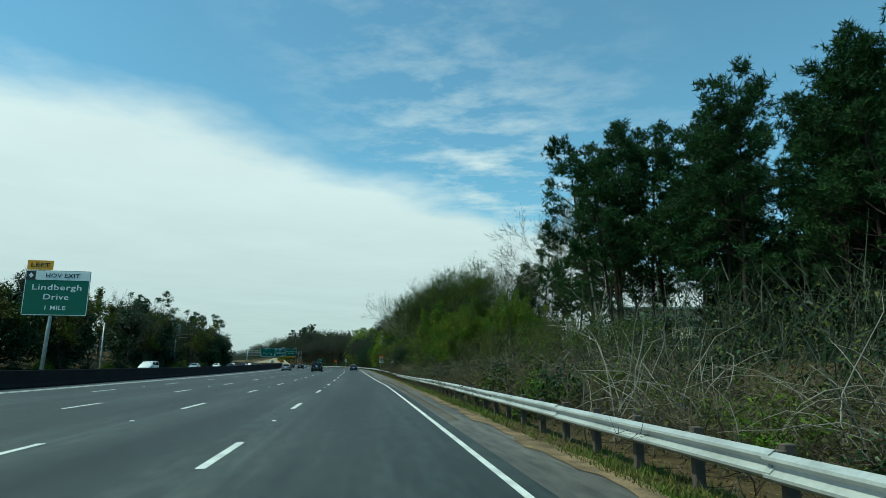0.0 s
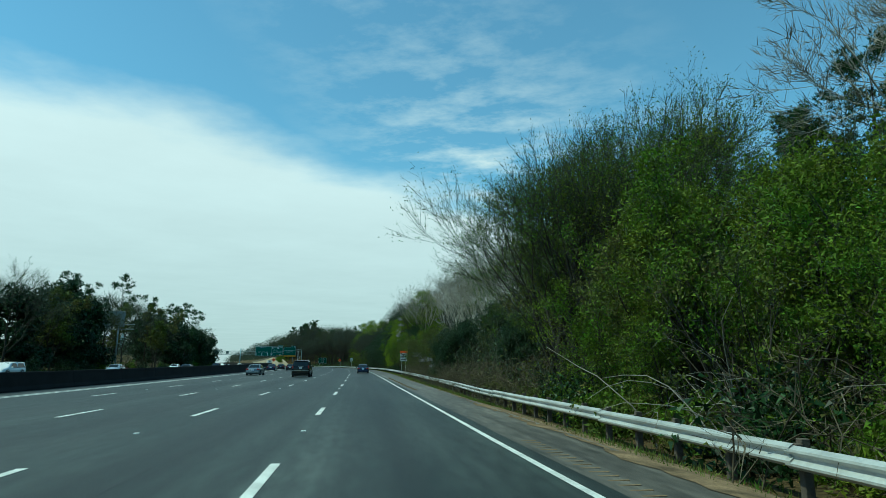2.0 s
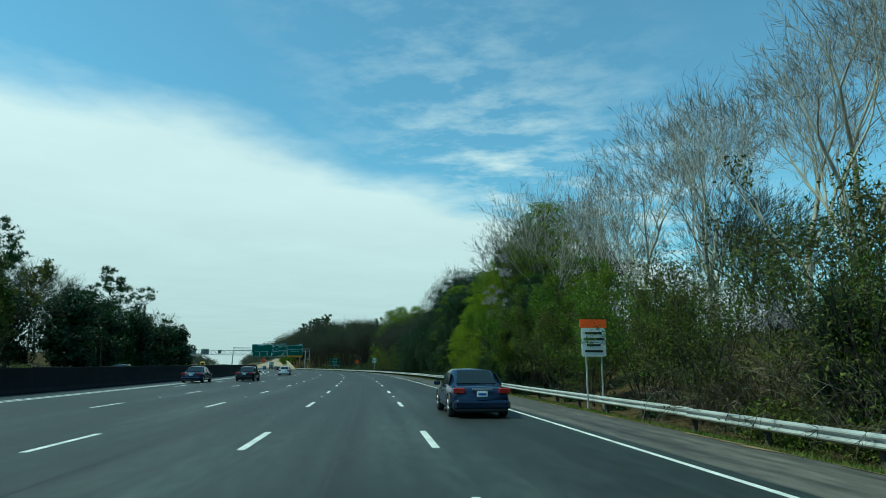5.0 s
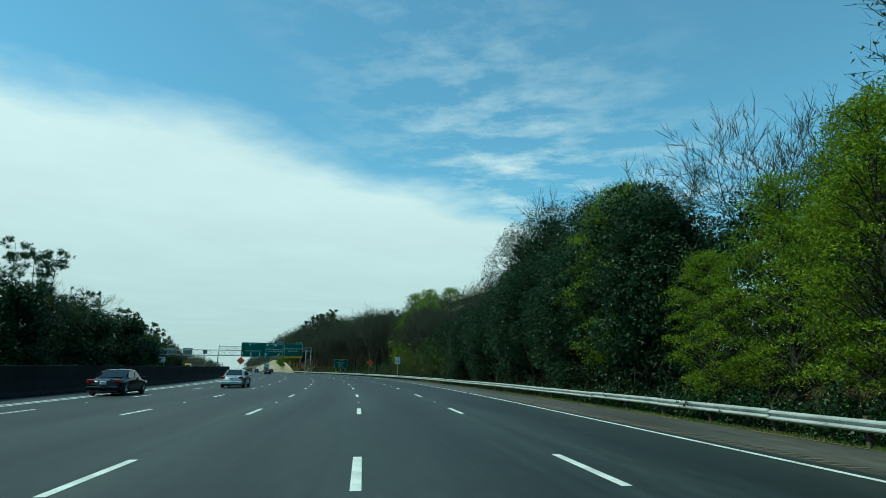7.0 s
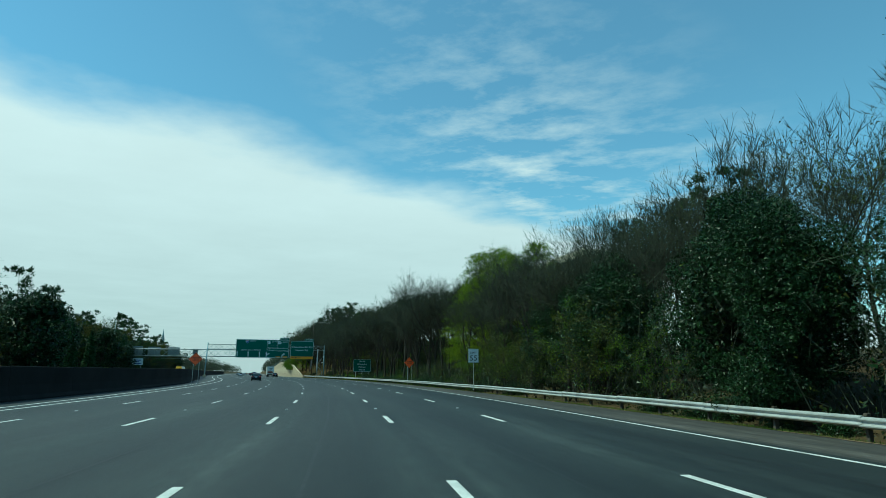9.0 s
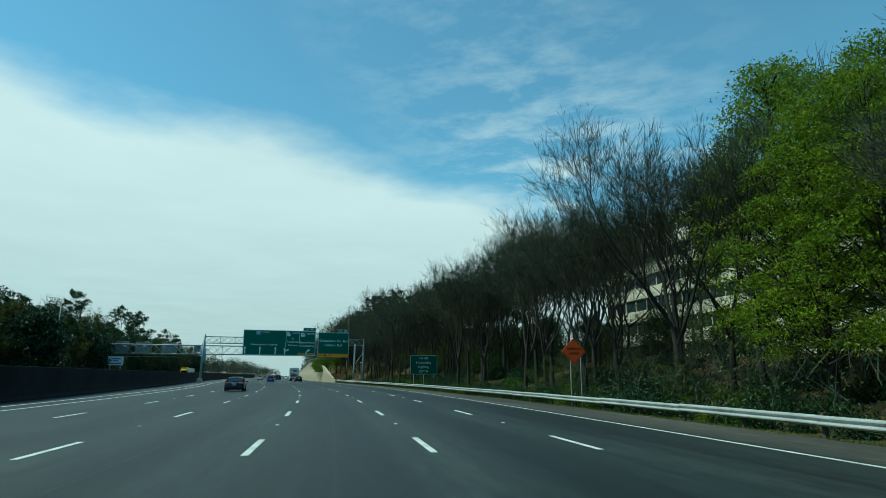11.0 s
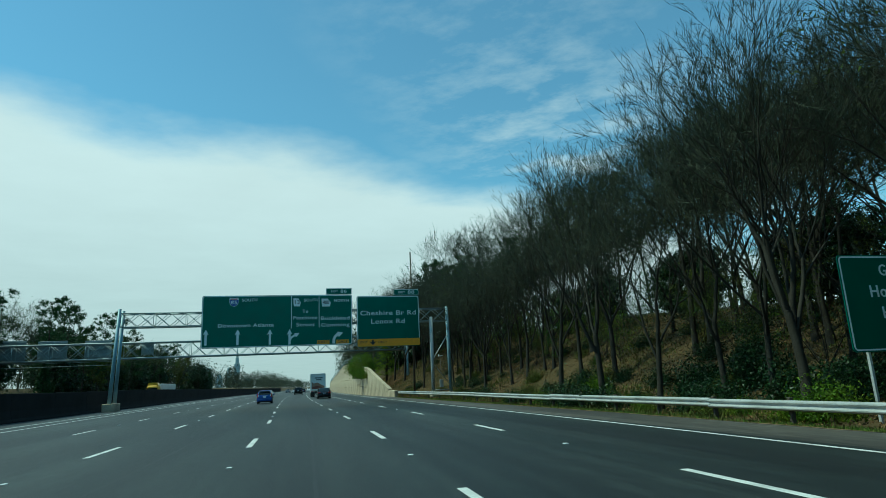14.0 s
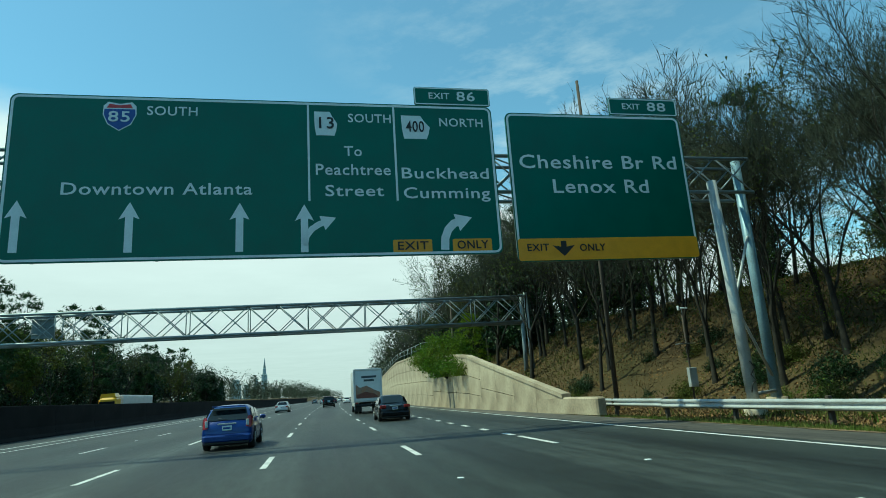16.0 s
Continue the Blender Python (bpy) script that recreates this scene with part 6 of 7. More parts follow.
scatter("bush", 340, 450, 6.8, 16, 18, 0.4, 0.9, grove=True)
scatter("bare_far", 330, 384, 34, 48, 12, 1.0, 1.25, grove=True)
scatter("bare_far", 425, 490, 17, 30, 14, 0.75, 1.0, grove=True)
scatter("bare", 402, 436, 12, 24, 9, 0.8, 1.05, "bare trees on the bank")
scatter("ivy_bush", 425, 490, 13, 24, 24, 1.0, 1.8, grove=True)
scatter("evergreen_far", 432, 486, 24, 34, 8, 0.5, 0.8, grove=True)
scatter("ivy_bush", 90, 113, 8.5, 16, 20, 1.0, 1.8, grove=True)
scatter("ivy_bush", 212, 264, 6.2, 11, 40, 0.8, 1.5, grove=True)
scatter("evergreen_far", 112, 165, 22, 38, 14, 0.5, 0.8, grove=True)
scatter("thicket", 112, 165, 16, 34, 16, 0.6, 0.95, grove=True)
scatter("pine_far", 330, 384, 36, 50, 4, 0.95, 1.1, grove=True)
scatter("thicket", 378, 412, 10, 26, 10, 0.35, 0.5, grove=True)
for k, (s, d, z, sz) in enumerate(((483, 2.0, 2.6, 1.1), (486, 1.9, 3.0, 1.4), (489, 1.7, 2.7, 1.6), (492, 1.8, 3.2, 1.7), (495, 1.6, 3.6, 1.7), (498, 1.6, 4.2, 1.6), (488, 2.6, 4.2, 1.6), (493, 2.5, 4.8, 1.8), (497, 2.6, 5.2, 1.7), (502, 1.6, 4.6, 1.4))):
    vine = thing("hanging_vine", place(s, d, z, k * 47, sz), "bright green vine hanging over the retaining wall", "vine", "vines on the wall")
    for name, me, mat in KINDS["bush"][k % 2][0]:
        part(name, me, mat, vine)
plant("spring", 1, 600, 12, 0.6, 60)
for s, d, sz in ((640, 44, 1.2), (652, 38, 1.12), (628, 32, 1.05), (666, 47, 1.2), (617, 26, 0.95), (690, 42, 1.15), (720, 36, 1.1)):
    plant("pine", rnd.randrange(9), s, d, sz, rnd.uniform(0, 360), "tall dark pine above the wooded bank", "far pines")

# ---- left-hand woods across the opposite carriageway ----
for k in range(110):
    s = 60 + k * 7.0 + rnd.uniform(-3, 3)
    kind = rnd.choice(("bare_far", "evergreen_far", "pine_far", "green_far", "cedar", "evergreen_far") if s > 300 else ("bare_far", "green_far", "bare_far", "evergreen_far", "green_far", "pine_far", "evergreen_far"))
    spot = (kind, rnd.randrange(9), s, rnd.uniform(-71, -59), rnd.uniform(0.8, 1.1) * (1.45 if kind in ("green_far", "evergreen_far") else 0.95), rnd.uniform(0, 360))
    if k % 8 == 0:
        plant(*spot)
    else:
        GROVE.append(spot)
for k in range(60):
    s = 60 + k * 13.0 + rnd.uniform(-4, 4)
    kind = rnd.choice(("evergreen_far", "pine_far", "evergreen_far", "bare_far"))
    GROVE.append((kind, rnd.randrange(9), s, rnd.uniform(-95, -74), rnd.uniform(0.85, 1.15) * (1.7 if kind == "evergreen_far" else 1.1), rnd.uniform(0, 360)))
for k in range(70):
    GROVE.append(("ivy_bush" if k % 3 else "bush", k, 50 + k * 9, rnd.uniform(-62, -57), rnd.uniform(1.3, 2.6), k * 50))
for s, d, sz, kind in ((380, -99, 1.5, "bare_far"), (371, -104, 1.4, "bare_far"), (389, -103, 1.45, "bare_far"), (650, -76, 1.2, "pine_far"), (645, -90, 1.1, "bare_far"), (735, -86, 1.35, "pine_far"), (630, -68, 1.0, "pine_far"), (700, -80, 1.2, "pine_far")):
    plant(kind, 0, s, d, sz, 10)


# ---- the wood behind, too dense to count ----
def build_grove():
    """Joins the back rows into one wood, by material."""
    mats, vs, fs, ms, k0 = [], [], [], [], 0
    for kind, n, s, d, size, turn in GROVE:
        m = np.array(stand(*site_clear(s, d), turn, size * SHRINK, 0.2))
        for _, me, mat in KINDS[kind][n % len(KINDS[kind])][0]:
            if mat not in mats:
                mats.append(mat)
            co = np.empty(len(me.vertices) * 3, np.float32)
            me.vertices.foreach_get("co", co)
            co = co.reshape(-1, 3) @ m[:3, :3].T + m[:3, 3]
            me.calc_loop_triangles()
            tri = np.empty(len(me.loop_triangles) * 3, np.int32)
            me.loop_triangles.foreach_get("vertices", tri)
            tri = tri.reshape(-1, 3)
            vs.append(co), fs.append(tri + k0), ms.append(np.full(len(tri), mats.index(mat), np.int32))
            k0 += len(co)
    me = array_mesh("wood_behind", np.concatenate(vs), np.concatenate(fs), mats[0])
    for mat in mats[1:]:
        me.materials.append(mat)
    me.polygons.foreach_set("material_index", np.concatenate(ms))
    me.update()
    tagged(part("wood_behind", me, mats[0]), "deep grey-brown wood of bare trees and evergreens behind", "trees", kind="stuff")


build_grove()


def understory():
    """Twigs, saplings and ivy that fill the wood between the trunks."""
    rg = np.random.default_rng(930)
    zones = ((10, 92, 12, 40, 9000, 4.0), (92, 140, 8, 30, 4000, 3.5), (135, 230, 12, 34, 11000, 6.0), (225, 325, 9, 26, 9000, 7.0), (318, 400, 8.5, 34, 4500, 2.5), (398, 545, 21, 42, 12000, 5.0), (545, 720, 17, 36, 8000, 5.0), (50, 760, -84, -60, 30000, 12.0))
    tw, lf, dk = [], [], []
    for s0, s1, d0, d1, n, h in zones:
        s, d = rg.uniform(s0, s1, n), rg.uniform(d0, d1, n)
        z = h * rg.random(n) ** 1.6
        spots = [site_clear(float(a), float(b)) for a, b in zip(s, d)]
        base = np.array([on_road(a, b, ground_z(a, b) + float(c)) for (a, b), c in zip(spots, z)])
        tw.append((base, z))
        k = rg.random(n) < 0.55
        lf.append(base[k] + rg.normal(size=(k.sum(), 3)) * 0.3)
        k = rg.random(n) < 0.65
        dk.append(base[k] * np.array([1, 1, 1]) + rg.normal(size=(k.sum(), 3)) * 0.4 - np.array([0, 0, 0.3]))
    base = np.concatenate([a for a, _ in tw])
    way = rg.normal(size=base.shape) * 0.55 + np.array([0, 0, 0.8])
    for name, mesh, mat, label in (("undergrowth_twigs", blades(base, way, rg.uniform(0.8, 2.6, len(base)), 0.018, rg), TWIG, "tangled grey-brown undergrowth between the trunks"), ("undergrowth_leaves", small_leaves(np.repeat(np.concatenate(lf), 2, 0) + rg.normal(size=(2 * sum(len(x) for x in lf), 3)) * 0.2, 0.16, rg), LEAFOLIVE, "thin olive leaves of the undergrowth"), ("undergrowth_ivy", small_leaves(np.repeat(np.concatenate(dk), 3, 0) + rg.normal(size=(3 * sum(len(x) for x in dk), 3)) * 0.25, 0.19, rg), LEAFDARK, "dark ivy and evergreen undergrowth")):
        tagged(part(name, array_mesh(name, *mesh, mat), mat), label, "undergrowth", kind="stuff")


understory()


# ---- far woods ----
def far_woods():
    rg = np.random.default_rng(900)
    pts = []
    for k in range(900):
        s = 600 + 1800 * rg.random() ** 1.5
        side = rg.random() < 0.55
        d = rg.uniform(10, 80) if side else -rg.uniform(54, 170)
        base = on_road(s, d, ground_z(min(s, 1400), d))
        h = rg.uniform(13, 22)
        m = 260
        v = unit(rg.normal(size=(m, 3))) * rg.uniform(0.3, 1, m)[:, None] ** 0.5
        pts.append(np.array(base) + np.array([0, 0, h * 0.52]) + v * np.array([h * 0.34, h * 0.34, h * 0.5]))
    c = np.concatenate(pts)
    ob = part("far_wood", array_mesh("far_wood", *small_leaves(c, 0.95, rg), FARWOOD), FARWOOD)
    tagged(ob, "hazy grey-green woodland along the distant road", "trees", kind="stuff")


far_woods()


# ---- grass and litter along the rail ----
def verge():
    rg = np.random.default_rng(950)
    for name, mat, n, d0, d1, lo, hi, r, label in (("verge_grass", GRASS, 260000, 0.12, 0.5, 0.06, 0.22, 0.018, "rough green grass along the guard rail"), ("dry_litter", DRYGRASS, 60000, 0.0, 1.2, 0.03, 0.10, 0.018, "dry tan litter along the shoulder edge")):
        s = rg.uniform(0, 470, n)
        clump = np.sin(s * 0.31) + np.sin(s * 0.113 + 2) + rg.normal(size=n)
        s = s[clump > np.where(s > 210, -0.7, np.where(s < 48, -0.3, np.where(s < 78, 1.5, -1.3)))] if name == "verge_grass" else s
        edge, beam = (np.interp(s, *zip(*table)) for table in (SHOULDER_D, RAIL_D))
        across = edge + d0 + (beam + d1 - edge - d0) * rg.random(len(s)) ** 1.3
        base = np.array([on_road(float(a), float(b), ground_z(float(a), float(b)) - 0.01) for a, b in zip(s, across)])
        way = rg.normal(size=(len(s), 3)) * 0.45 + np.array([0, 0, 1.0])
        if name == "dry_litter":
            way[:, 2] *= 0.3
        ob = part(name, array_mesh(name, *blades(base, way, rg.uniform(lo, hi, len(s)), r, rg), mat), mat)
        tagged(ob, label, "grass", kind="stuff")
    # weeds in clumps on the open bank
    n = 70000
    s, d = rg.uniform(380, 520, n), 4.5 + 19 * rg.random(n)
    clump = np.sin(s * 0.37 + d * 0.5) + np.sin(s * 0.19 - d * 0.33 + 1) + 0.7 * rg.normal(size=n)
    s, d = s[clump > 0.2], d[clump > 0.2]
    base = np.array([on_road(float(a), float(b), ground_z(float(a), float(b)) - 0.02) for a, b in zip(s, d)])
    way = rg.normal(size=(len(s), 3)) * 0.5 + np.array([0, 0, 1.0])
    ob = part("bank_weeds", array_mesh("bank_weeds", *blades(base, way, rg.uniform(0.12, 0.45, len(s)), 0.035, rg), LEAFOLIVE), LEAFOLIVE)
    tagged(ob, "clumps of olive weeds on the wooded bank", "weeds", kind="stuff")
    # fallen leaves and weeds on the open bank
    n = 90000
    s, d = 388 + 132 * rg.random(n) ** 0.8, 4.5 + 20 * rg.random(n) ** 1.3
    base = np.array([on_road(float(a), float(b), ground_z(float(a), float(b)) + 0.03) for a, b in zip(s, d)])
    ob = part("bank_litter", array_mesh("bank_litter", *leaves(base, 0.15, 0.09, rg), DRYGRASS), DRYGRASS)
    tagged(ob, "fallen tan leaves over the wooded bank", "leaf litter", kind="stuff")


verge()


# ---- vehicles ----
def lofted(stations, mat_name):
    """A body from cross-sections: each (y, [(x, z), ...]) half outline from sill to roof centre, mirrored."""
    g = Geo()
    n = len(stations[0][1])
    vs = []
    for y, half in stations:
        vs += [(x, y, z) for x, z in half] + [(-x, y, z) for x, z in reversed(half[:-1])]
    w = 2 * n - 1
    fs = [(i * w + k, i * w + w + k, i * w + w + k + 1, i * w + k + 1) for i in range(len(stations) - 1) for k in range(w - 1)]
    fs += [(i * w + w - 1, i * w + 2 * w - 1, i * w + w, i * w) for i in range(len(stations) - 1)]
    fs += [tuple(range(w)), tuple(range(len(vs) - 1, len(vs) - w - 1, -1))]
    return g.add(vs, fs, True)


def section(half, sill, belt, roof, top):
    """Half a cross-section: sill, flank, belt line, roof edge, roof."""
    return [(half * 0.90, sill), (half * 0.985, sill + 0.10), (half, (sill + belt) / 2), (half * 0.97, belt - 0.05), (half * 0.94, belt), (top + 0.05, roof - 0.10), (top * 0.88, roof - 0.025), (0.0, roof)]


def patch(points, thick, outward):
    """A thin pane on a surface: corners pushed outward."""
    o = Vector(outward).normalized()
    a = [Vector(p) + o * thick for p in points]
    b = [Vector(p) - o * 0.01 for p in points]
    n = len(a)
    return Geo().add(a + b, [tuple(range(n)), tuple(range(2 * n - 1, n - 1, -1))] + [(i, i + n, (i + 1) % n + n, (i + 1) % n) for i in range(n)])


def wheel(parent, x, y, r, w):
    side = 1 if x > 0 else -1
    prof = [(r * 0.62, -w / 2), (r * 0.92, -w / 2), (r, -w * 0.32), (r, w * 0.32), (r * 0.92, w / 2), (r * 0.62, w / 2)]
    k = 18
    vs = [(px, rr * math.cos(2 * math.pi * i / k), rr * math.sin(2 * math.pi * i / k)) for i in range(k) for rr, px in prof]
    n = len(prof)
    fs = [(i * n + j, i * n + j + 1, ((i + 1) % k) * n + j + 1, ((i + 1) % k) * n + j) for i in range(k) for j in range(n - 1)]
    hub = part("wheel", Geo().add(vs, fs, True), TYRE, parent, m=pose(x, y, r))
    rim = Geo().tube([(side * (w / 2 - 0.06), 0, 0), (side * (w / 2 - 0.02), 0, 0)], [r * 0.63, r * 0.60], 18)
    for i in range(5):
        a = 2 * math.pi * i / 5
        rim.tube([(side * (w / 2 - 0.01), 0, 0), (side * (w / 2 - 0.015), r * 0.58 * math.cos(a), r * 0.58 * math.sin(a))], [0.045, 0.035], 5)
    part("rim", rim, RIM, hub)


def car(label, m, paint, style, dims, name="car"):
    """A car facing +y with its tail at y = 0."""
    length, width, height = dims
    h = width / 2
    ob = thing(name, m, label, "car")
    sill = 0.20 if style != "suv" else 0.40
    belt = height * (0.62 if style != "suv" else 0.60)
    deck = belt + 0.04
    L = length
    top = h * 0.72
    if style == "sedan":
        prof = [(0.0, 0.86, deck - 0.16, None), (0.06, 0.95, deck - 0.03, None), (0.16, 0.985, deck, None), (0.20, 1, deck + 0.02, None), (0.36, 1, height * 0.965, top), (0.50, 1, height, top), (0.60, 1, height * 0.97, top), (0.75, 1, belt + 0.05, None), (0.90, 0.97, belt - 0.08, None), (0.97, 0.90, belt - 0.20, None), (1.0, 0.78, belt - 0.36, None)]
    elif style == "hatch":
        prof = [(0.0, 0.90, belt - 0.22, None), (0.02, 0.97, belt, None), (0.06, 0.985, belt + 0.12, h * 0.84), (0.17, 1, height * 0.955, top * 0.97), (0.36, 1, height, top * 0.97), (0.56, 1, height * 0.965, top * 0.97), (0.76, 1, belt + 0.06, None), (0.90, 0.97, belt - 0.08, None), (0.97, 0.90, belt - 0.20, None), (1.0, 0.80, belt - 0.36, None)]
    else:
        prof = [(0.0, 0.93, belt - 0.1, None), (0.012, 0.97, belt + 0.1, h * 0.88), (0.04, 0.99, height * 0.955, top + 0.04), (0.10, 1, height * 0.985, top + 0.05), (0.40, 1, height, top + 0.05), (0.62, 1, height * 0.97, top + 0.02), (0.76, 1, belt + 0.12, None), (0.92, 0.97, belt + 0.02, None), (0.98, 0.93, belt - 0.1, None), (1.0, 0.86, belt - 0.35, None)]
    st = []
    for u, k, roof, tp in prof:
        bl = min(belt, roof - 0.12)
        tp = tp if tp is not None else h * k * 0.86
        sl = sill + (0.10 if u in (0.0, 1.0) else 0.0)
        st.append((u * L, section(h * k, sl, bl, roof, min(tp, h * k * 0.9))))
    body = part("body", lofted(st, "body"), paint, ob)
    # glass
    if style == "sedan":
        back = [(-top * 0.98, 0.205 * L, deck + 0.05), (top * 0.98, 0.205 * L, deck + 0.05), (top * 0.80, 0.34 * L, height * 0.945), (-top * 0.80, 0.34 * L, height * 0.945)]
        way = (0, -0.6, 0.9)
        span = (0.24, 0.70)
    elif style == "hatch":
        back = [(-h * 0.80, 0.036 * L, belt + 0.05), (h * 0.80, 0.036 * L, belt + 0.05), (h * 0.76, 0.085 * L, belt + 0.2), (top * 0.90, 0.155 * L, height * 0.925), (-top * 0.90, 0.155 * L, height * 0.925), (-h * 0.76, 0.085 * L, belt + 0.2)]
        way = (0, -0.9, 0.35)
        span = (0.10, 0.70)
    else:
        back = [(-h * 0.82, 0.010 * L, belt + 0.10), (h * 0.82, 0.010 * L, belt + 0.10), (top * 1.02, 0.034 * L, height * 0.92), (-top * 1.02, 0.034 * L, height * 0.92)]
        way = (0, -1, 0.2)
        span = (0.04, 0.70)
    part("rear_window", patch(back, 0.014, way), GLASS, ob, "dark tinted rear window")
    u0, u1 = span
    for sgn in (-1, 1):
        for a, b in ((u0 + 0.03, (u0 + u1) / 2 - 0.012), ((u0 + u1) / 2 + 0.012, u1 - 0.06)):
            zt = height * 0.90
            tt = top + 0.075 + (0.05 if style == "suv" else 0)
            c = [(sgn * h * 0.945, (a - 0.02) * L, belt + 0.05), (sgn * h * 0.945, (b + 0.02 if b > 0.5 else b) * L, belt + 0.05), (sgn * tt, (b - (0.06 if b > 0.5 else 0)) * L, zt), (sgn * tt, (a + 0.05) * L, zt)]
            part("side_window", patch(c if sgn > 0 else c[::-1], 0.012, (sgn, 0, 0.35)), GLASS, ob)
        part("wing_mirror", Geo().box((sgn * (h + 0.10), 0.665 * L, belt + 0.06), (0.22, 0.12, 0.15), 0.04), paint, ob)
        for yy in (0.18, 0.80):
            r = 0.335 if style != "suv" else 0.40
            wheel(ob, sgn * (h - 0.10), yy * L, r, 0.22)
            arch = Geo()
            pts = [(sgn * (h * 0.985), yy * L + (r + 0.05) * math.cos(a), r + (r + 0.05) * math.sin(a)) for a in [i / 10 * math.pi for i in range(11)]]
            arch.tube(pts, [0.035] * 11, 5)
            part("wheel_arch", arch, PLASTIC, ob)
        zl = belt - 0.10 if style != "suv" else belt - 0.06
        if style == "hatch":
            lamp = Geo().add([(sgn * h * 0.93, 0.0, belt - 0.22), (sgn * h * 0.72, -0.01, belt - 0.18), (sgn * h * 0.80, 0.03 * L, belt + 0.16), (sgn * h * 0.90, 0.05 * L, belt + 0.20), (sgn * h * 1.0, 0.06 * L, belt - 0.10), (sgn * h * 0.97, 0.04 * L, belt + 0.08)], [(0, 1, 2, 3), (0, 3, 5, 4), (3, 2, 1, 0), (4, 5, 3, 0)])
            part("tail_lamp", lamp, REDLENS, ob)
            part("lamp_lens", Geo().box((sgn * h * 0.79, 0.004 * L, belt - 0.04), (0.10, 0.03, 0.2), 0.012), CLEARLENS, ob)
        else:
            tall = 0.40 if style == "suv" else 0.17
            part("tail_lamp", Geo().box((sgn * h * (0.86 if style == "suv" else 0.76), 0.012 * L if style == "suv" else 0.02, zl), (0.13 if style == "suv" else 0.36, 0.10, tall), 0.03), REDLENS, ob)
        part("head_lamp", Geo().box((sgn * h * 0.72, 0.965 * L, belt - 0.24), (0.36, 0.14, 0.16), 0.04), CLEARLENS, ob)
        part("reflector_strip", Geo().box((sgn * h * 0.68, -0.065, sill + 0.22), (0.2, 0.02, 0.05), 0.008), REDLENS, ob)
    part("bumper", Geo().box((0, 0.04, sill + 0.20), (width * 0.95, 0.24, 0.30), 0.08), paint, ob)
    part("valance", Geo().box((0, 0.06, sill + 0.06), (width * 0.86, 0.2, 0.14), 0.04), PLASTIC, ob)
    zp = belt - 0.20 if style != "suv" else belt - 0.12
    plate = part("number_plate", Geo().box((0, -0.035, zp), (0.32, 0.03, 0.16), 0.008), SIGNWHITE, ob)
    part("bar", Geo().box((0, -0.055, zp), (0.24, 0.01, 0.06)), SIGNBLUE, plate)
    part("trim_strip", Geo().box((0, -0.025, zp + 0.14), (0.62, 0.04, 0.05), 0.012), RIM, ob, "chrome strip")
    part("windscreen", patch([(-top * 0.97, 0.735 * L, belt + 0.08), (-top * 0.80, 0.63 * L, height * 0.94), (top * 0.80, 0.63 * L, height * 0.94), (top * 0.97, 0.735 * L, belt + 0.08)], 0.014, (0, 0.6, 0.8)), GLASS, ob)
    part("underbody", Geo().box((0, L / 2, 0.24), (width * 0.8, L * 0.86, 0.16), 0.03), PLASTIC, ob)
    if style == "hatch":
        part("wiper", Geo().tube([(0.02, 0.03 * L - 0.02, belt + 0.06), (-0.34, 0.05 * L - 0.03, belt + 0.14)], [0.012, 0.008], 5), PLASTIC, ob)
        part("aerial", Geo().tube([(0, 0.16 * L, height - 0.02), (0, 0.13 * L, height + 0.22)], [0.008, 0.004], 4), PLASTIC, ob)
        part("spoiler", Geo().box((0, 0.115 * L, height * 0.965), (width * 0.66, 0.16, 0.035), 0.012), paint, ob)
    if style == "suv":
        part("bumper_strip", Geo().box((0, -0.085, sill + 0.34), (width * 0.9, 0.03, 0.03), 0.008), RIM, ob, "chrome strip along the bumper")
        part("spoiler", Geo().box((0, 0.02 * L, height * 0.955), (width * 0.74, 0.22, 0.05), 0.015), paint, ob)
        part("exhaust_pipe", Geo().tube([(0.5, -0.02, 0.36), (0.5, 0.5, 0.36)], [0.04, 0.04], 8), PLASTIC, ob)
        for sgn in (-1, 1):
            part("roof_rail", Geo().tube([(sgn * top * 0.95, 0.12 * L, height + 0.02), (sgn * top * 0.95, 0.14 * L, height + 0.06), (sgn * top * 0.95, 0.58 * L, height + 0.05), (sgn * top * 0.95, 0.6 * L, height)], [0.022] * 4, 5), PLASTIC, ob)
    return ob


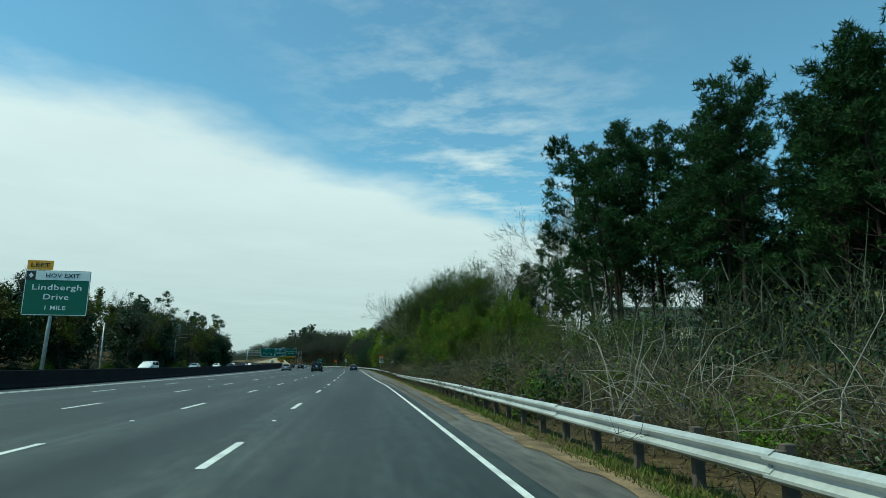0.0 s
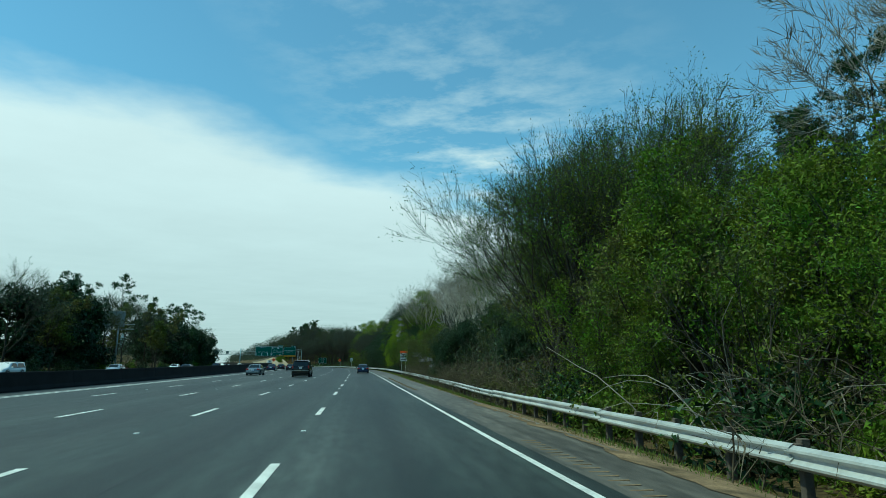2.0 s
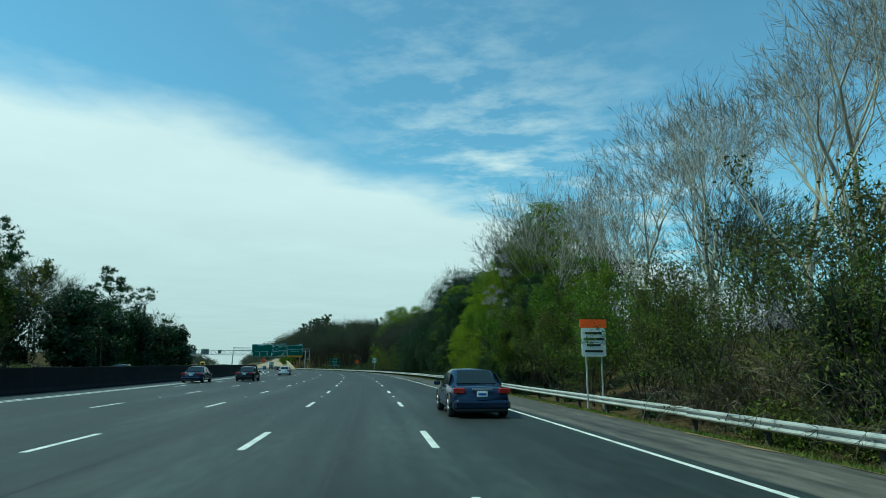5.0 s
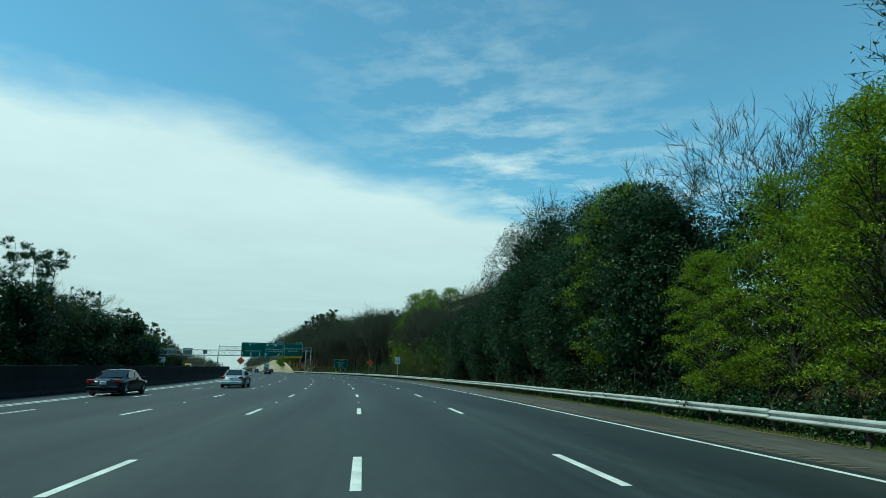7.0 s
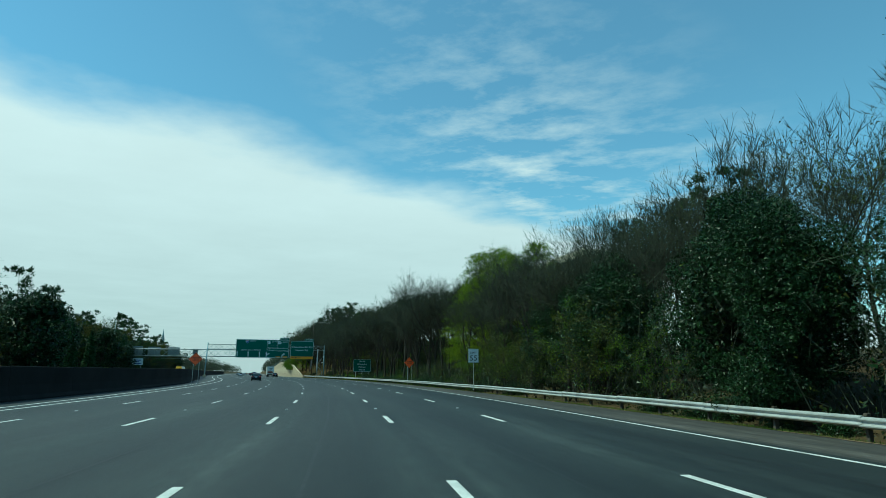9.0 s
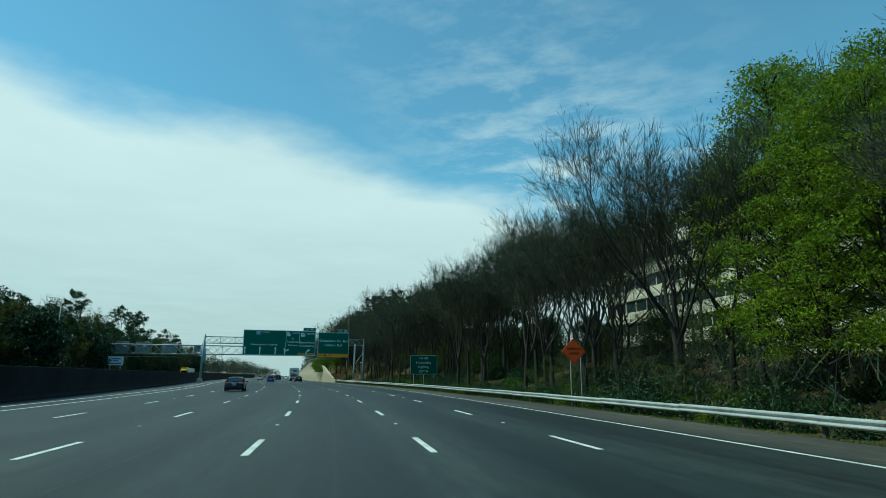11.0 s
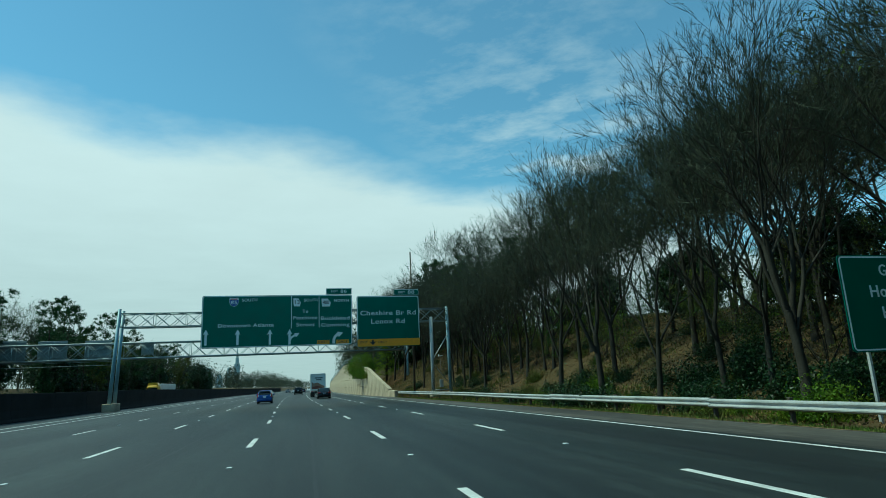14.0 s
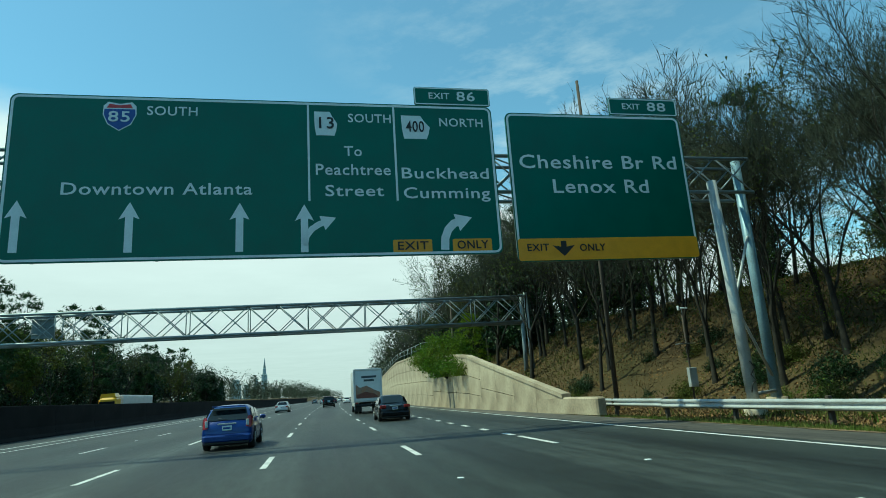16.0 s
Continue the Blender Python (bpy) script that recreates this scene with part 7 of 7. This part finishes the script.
def box_truck(m, label):
    ob = thing("box_truck", m, label, "truck")
    part("cargo_box", Geo().box((0, 3.1, 2.35), (2.45, 6.2, 2.75), 0.05), CARWHITE, ob)
    part("roller_door", Geo().box((0, -0.02, 2.35), (2.2, 0.04, 2.5), 0.01), SIGNWHITE, ob)
    part("door_picture", Geo().prism([(-1.05, 1.35), (1.05, 1.35), (1.05, 1.75), (0.5, 2.0), (-0.1, 2.35), (-0.7, 2.2), (-1.05, 2.5)], 0.01, y0=-0.05), PRINTTAN, ob, "orange and brown printed picture")
    part("door_picture", Geo().prism([(-1.0, 1.3), (1.0, 1.3), (0.6, 1.62), (-0.2, 1.85), (-1.0, 1.6)], 0.01, y0=-0.056), PRINTRED, ob)
    for z, w in ((3.1, 1.3), (2.8, 0.9)):
        part("bar", Geo().box((0.1, -0.05, z), (w, 0.012, 0.18)), CARGREY, ob, "blue-grey bar of unreadable writing")
    for x in (-1.18, 0, 1.18):
        part("frame_post", Geo().box((x if x else 0, -0.02, 2.35 if x else 3.74), (0.12 if x else 2.4, 0.1, 2.8 if x else 0.12), 0.02), CARWHITE, ob)
    part("cab", Geo().box((0, 7.3, 1.45), (2.2, 1.9, 2.0), 0.2), CARWHITE, ob)
    part("windscreen", Geo().box((0, 8.2, 1.95), (1.9, 0.12, 0.8), 0.04), GLASS, ob)
    part("chassis", Geo().box((0, 4.0, 0.75), (1.0, 7.6, 0.3), 0.03), PLASTIC, ob)
    part("step_bumper", Geo().box((0, -0.15, 0.72), (2.3, 0.2, 0.16), 0.03), PLASTIC, ob)
    for sgn in (-1, 1):
        part("tail_lamp", Geo().box((sgn * 1.0, -0.06, 0.92), (0.2, 0.08, 0.12), 0.02), REDLENS, ob)
        part("mud_flap", Geo().box((sgn * 0.85, 0.5, 0.45), (0.5, 0.03, 0.5)), PLASTIC, ob)
        for y in (1.4, 7.2):
            wheel(ob, sgn * 0.98, y, 0.46, 0.28)
            if y < 2:
                wheel(ob, sgn * 0.66, y, 0.46, 0.26)
    return ob


def lorry(m, label):
    ob = thing("articulated_truck", m, label, "truck")
    part("trailer", Geo().box((0, 7.5, 2.6), (2.6, 15, 2.8), 0.06), CARWHITE, ob)
    part("cab", Geo().box((0, 16.9, 2.2), (2.4, 2.4, 3.0), 0.3), CARYELLOW, ob, "yellow cab")
    part("roof_fairing", Geo().prism([(-1.1, 0), (1.1, 0), (0.9, 0.6), (-0.9, 0.6)], 1.8, y0=16.0, m=pose(0, 0, 3.65)), CARYELLOW, ob)
    part("windscreen", Geo().box((0, 18.05, 2.7), (2.1, 0.15, 0.9), 0.05), GLASS, ob)
    part("chassis", Geo().box((0, 9, 0.95), (1.0, 17, 0.3)), PLASTIC, ob)
    for y in (1.5, 2.8, 14.2, 17.2):
        for sgn in (-1, 1):
            wheel(ob, sgn * 1.1, y, 0.5, 0.3)
    return ob


car("black sport utility vehicle with dark tinted windows", place(123.5, -9.1), CARBLACK, "suv", (5.2, 2.04, 1.92))
car("blue hatchback with red wrap-around tail lamps", place(455.6, -12.8), CARBLUE, "hatch", (3.95, 1.70, 1.51))
car("dark blue saloon in the slow lane", place(150, -1.7), CARNAVY, "sedan", (4.7, 1.80, 1.46))
car("grey-blue saloon in the carpool-side lane", place(134.3, -16.1), CARGREY, "sedan", (4.8, 1.83, 1.47))
car("black saloon beside the carpool lane", place(222, -21.0), CARBLACK, "sedan", (4.8, 1.82, 1.46))
car("silver saloon in the fourth lane", place(237.7, -16.9), CARSILVER, "sedan", (4.8, 1.82, 1.47))
car("black soft-top car with the dark roof up", place(365.6, -17.2), CARBLACK, "sedan", (4.6, 1.80, 1.40))
car("black saloon in the second lane", place(468.5, -5.5), CARBLACK, "sedan", (4.75, 1.80, 1.47))
car("black sport utility vehicle far ahead", place(540, -9.2), CARBLACK, "suv", (5.0, 1.98, 1.85))
car("silver saloon far ahead of the rest", place(521, -15.4), CARSILVER, "sedan", (4.8, 1.82, 1.47))
car("black saloon in the fourth lane", place(196, -16.9), CARBLACK, "sedan", (4.7, 1.80, 1.46))
car("dark blue saloon in the fifth lane", place(190, -20.5), CARNAVY, "sedan", (4.7, 1.80, 1.46))
box_truck(place(487.4, -5.7), "white box truck with a printed picture on its roller door")
lorry(place(548, -40.5, 0, 180), "yellow lorry cab pulling a long white trailer")
OPP = ((104, -33.5, CARWHITE, "suv"), (128, -41, CARWHITE, "suv"), (150, -37.5, CARSILVER, "sedan"), (176, -34, CARNAVY, "sedan"), (198, -41.5, CARWHITE, "sedan"), (225, -37.5, CARBLACK, "suv"), (252, -34, CARSILVER, "sedan"), (286, -41, CARWHITE, "sedan"), (320, -37.5, CARGREY, "sedan"), (372, -36.5, CARWHITE, "suv"), (415, -42, CARWHITE, "suv"), (590, -37.5, CARWHITE, "sedan"), (640, -41, CARSILVER, "sedan"))
for s, d, paint, style in OPP:
    car({CARWHITE: "white", CARSILVER: "silver", CARNAVY: "dark blue", CARBLACK: "black", CARGREY: "grey"}[paint] + " car on the opposite carriageway", place(s, d, 0, 180), paint, style, (4.7, 1.82, 1.7 if style == "suv" else 1.46))
for s, d, paint in ((590, -5.6, CARWHITE), (612, -9.2, CARNAVY), (630, -12.9, CARSILVER), (650, -16.5, CARGREY), (665, -5.6, CARBLACK), (690, -9.2, CARWHITE), (720, -12.9, CARBLACK)):
    car({CARWHITE: "white", CARSILVER: "silver", CARNAVY: "dark blue", CARBLACK: "black", CARGREY: "grey"}[paint] + " car far ahead in the traffic", place(s, d), paint, "sedan", (4.7, 1.8, 1.46))
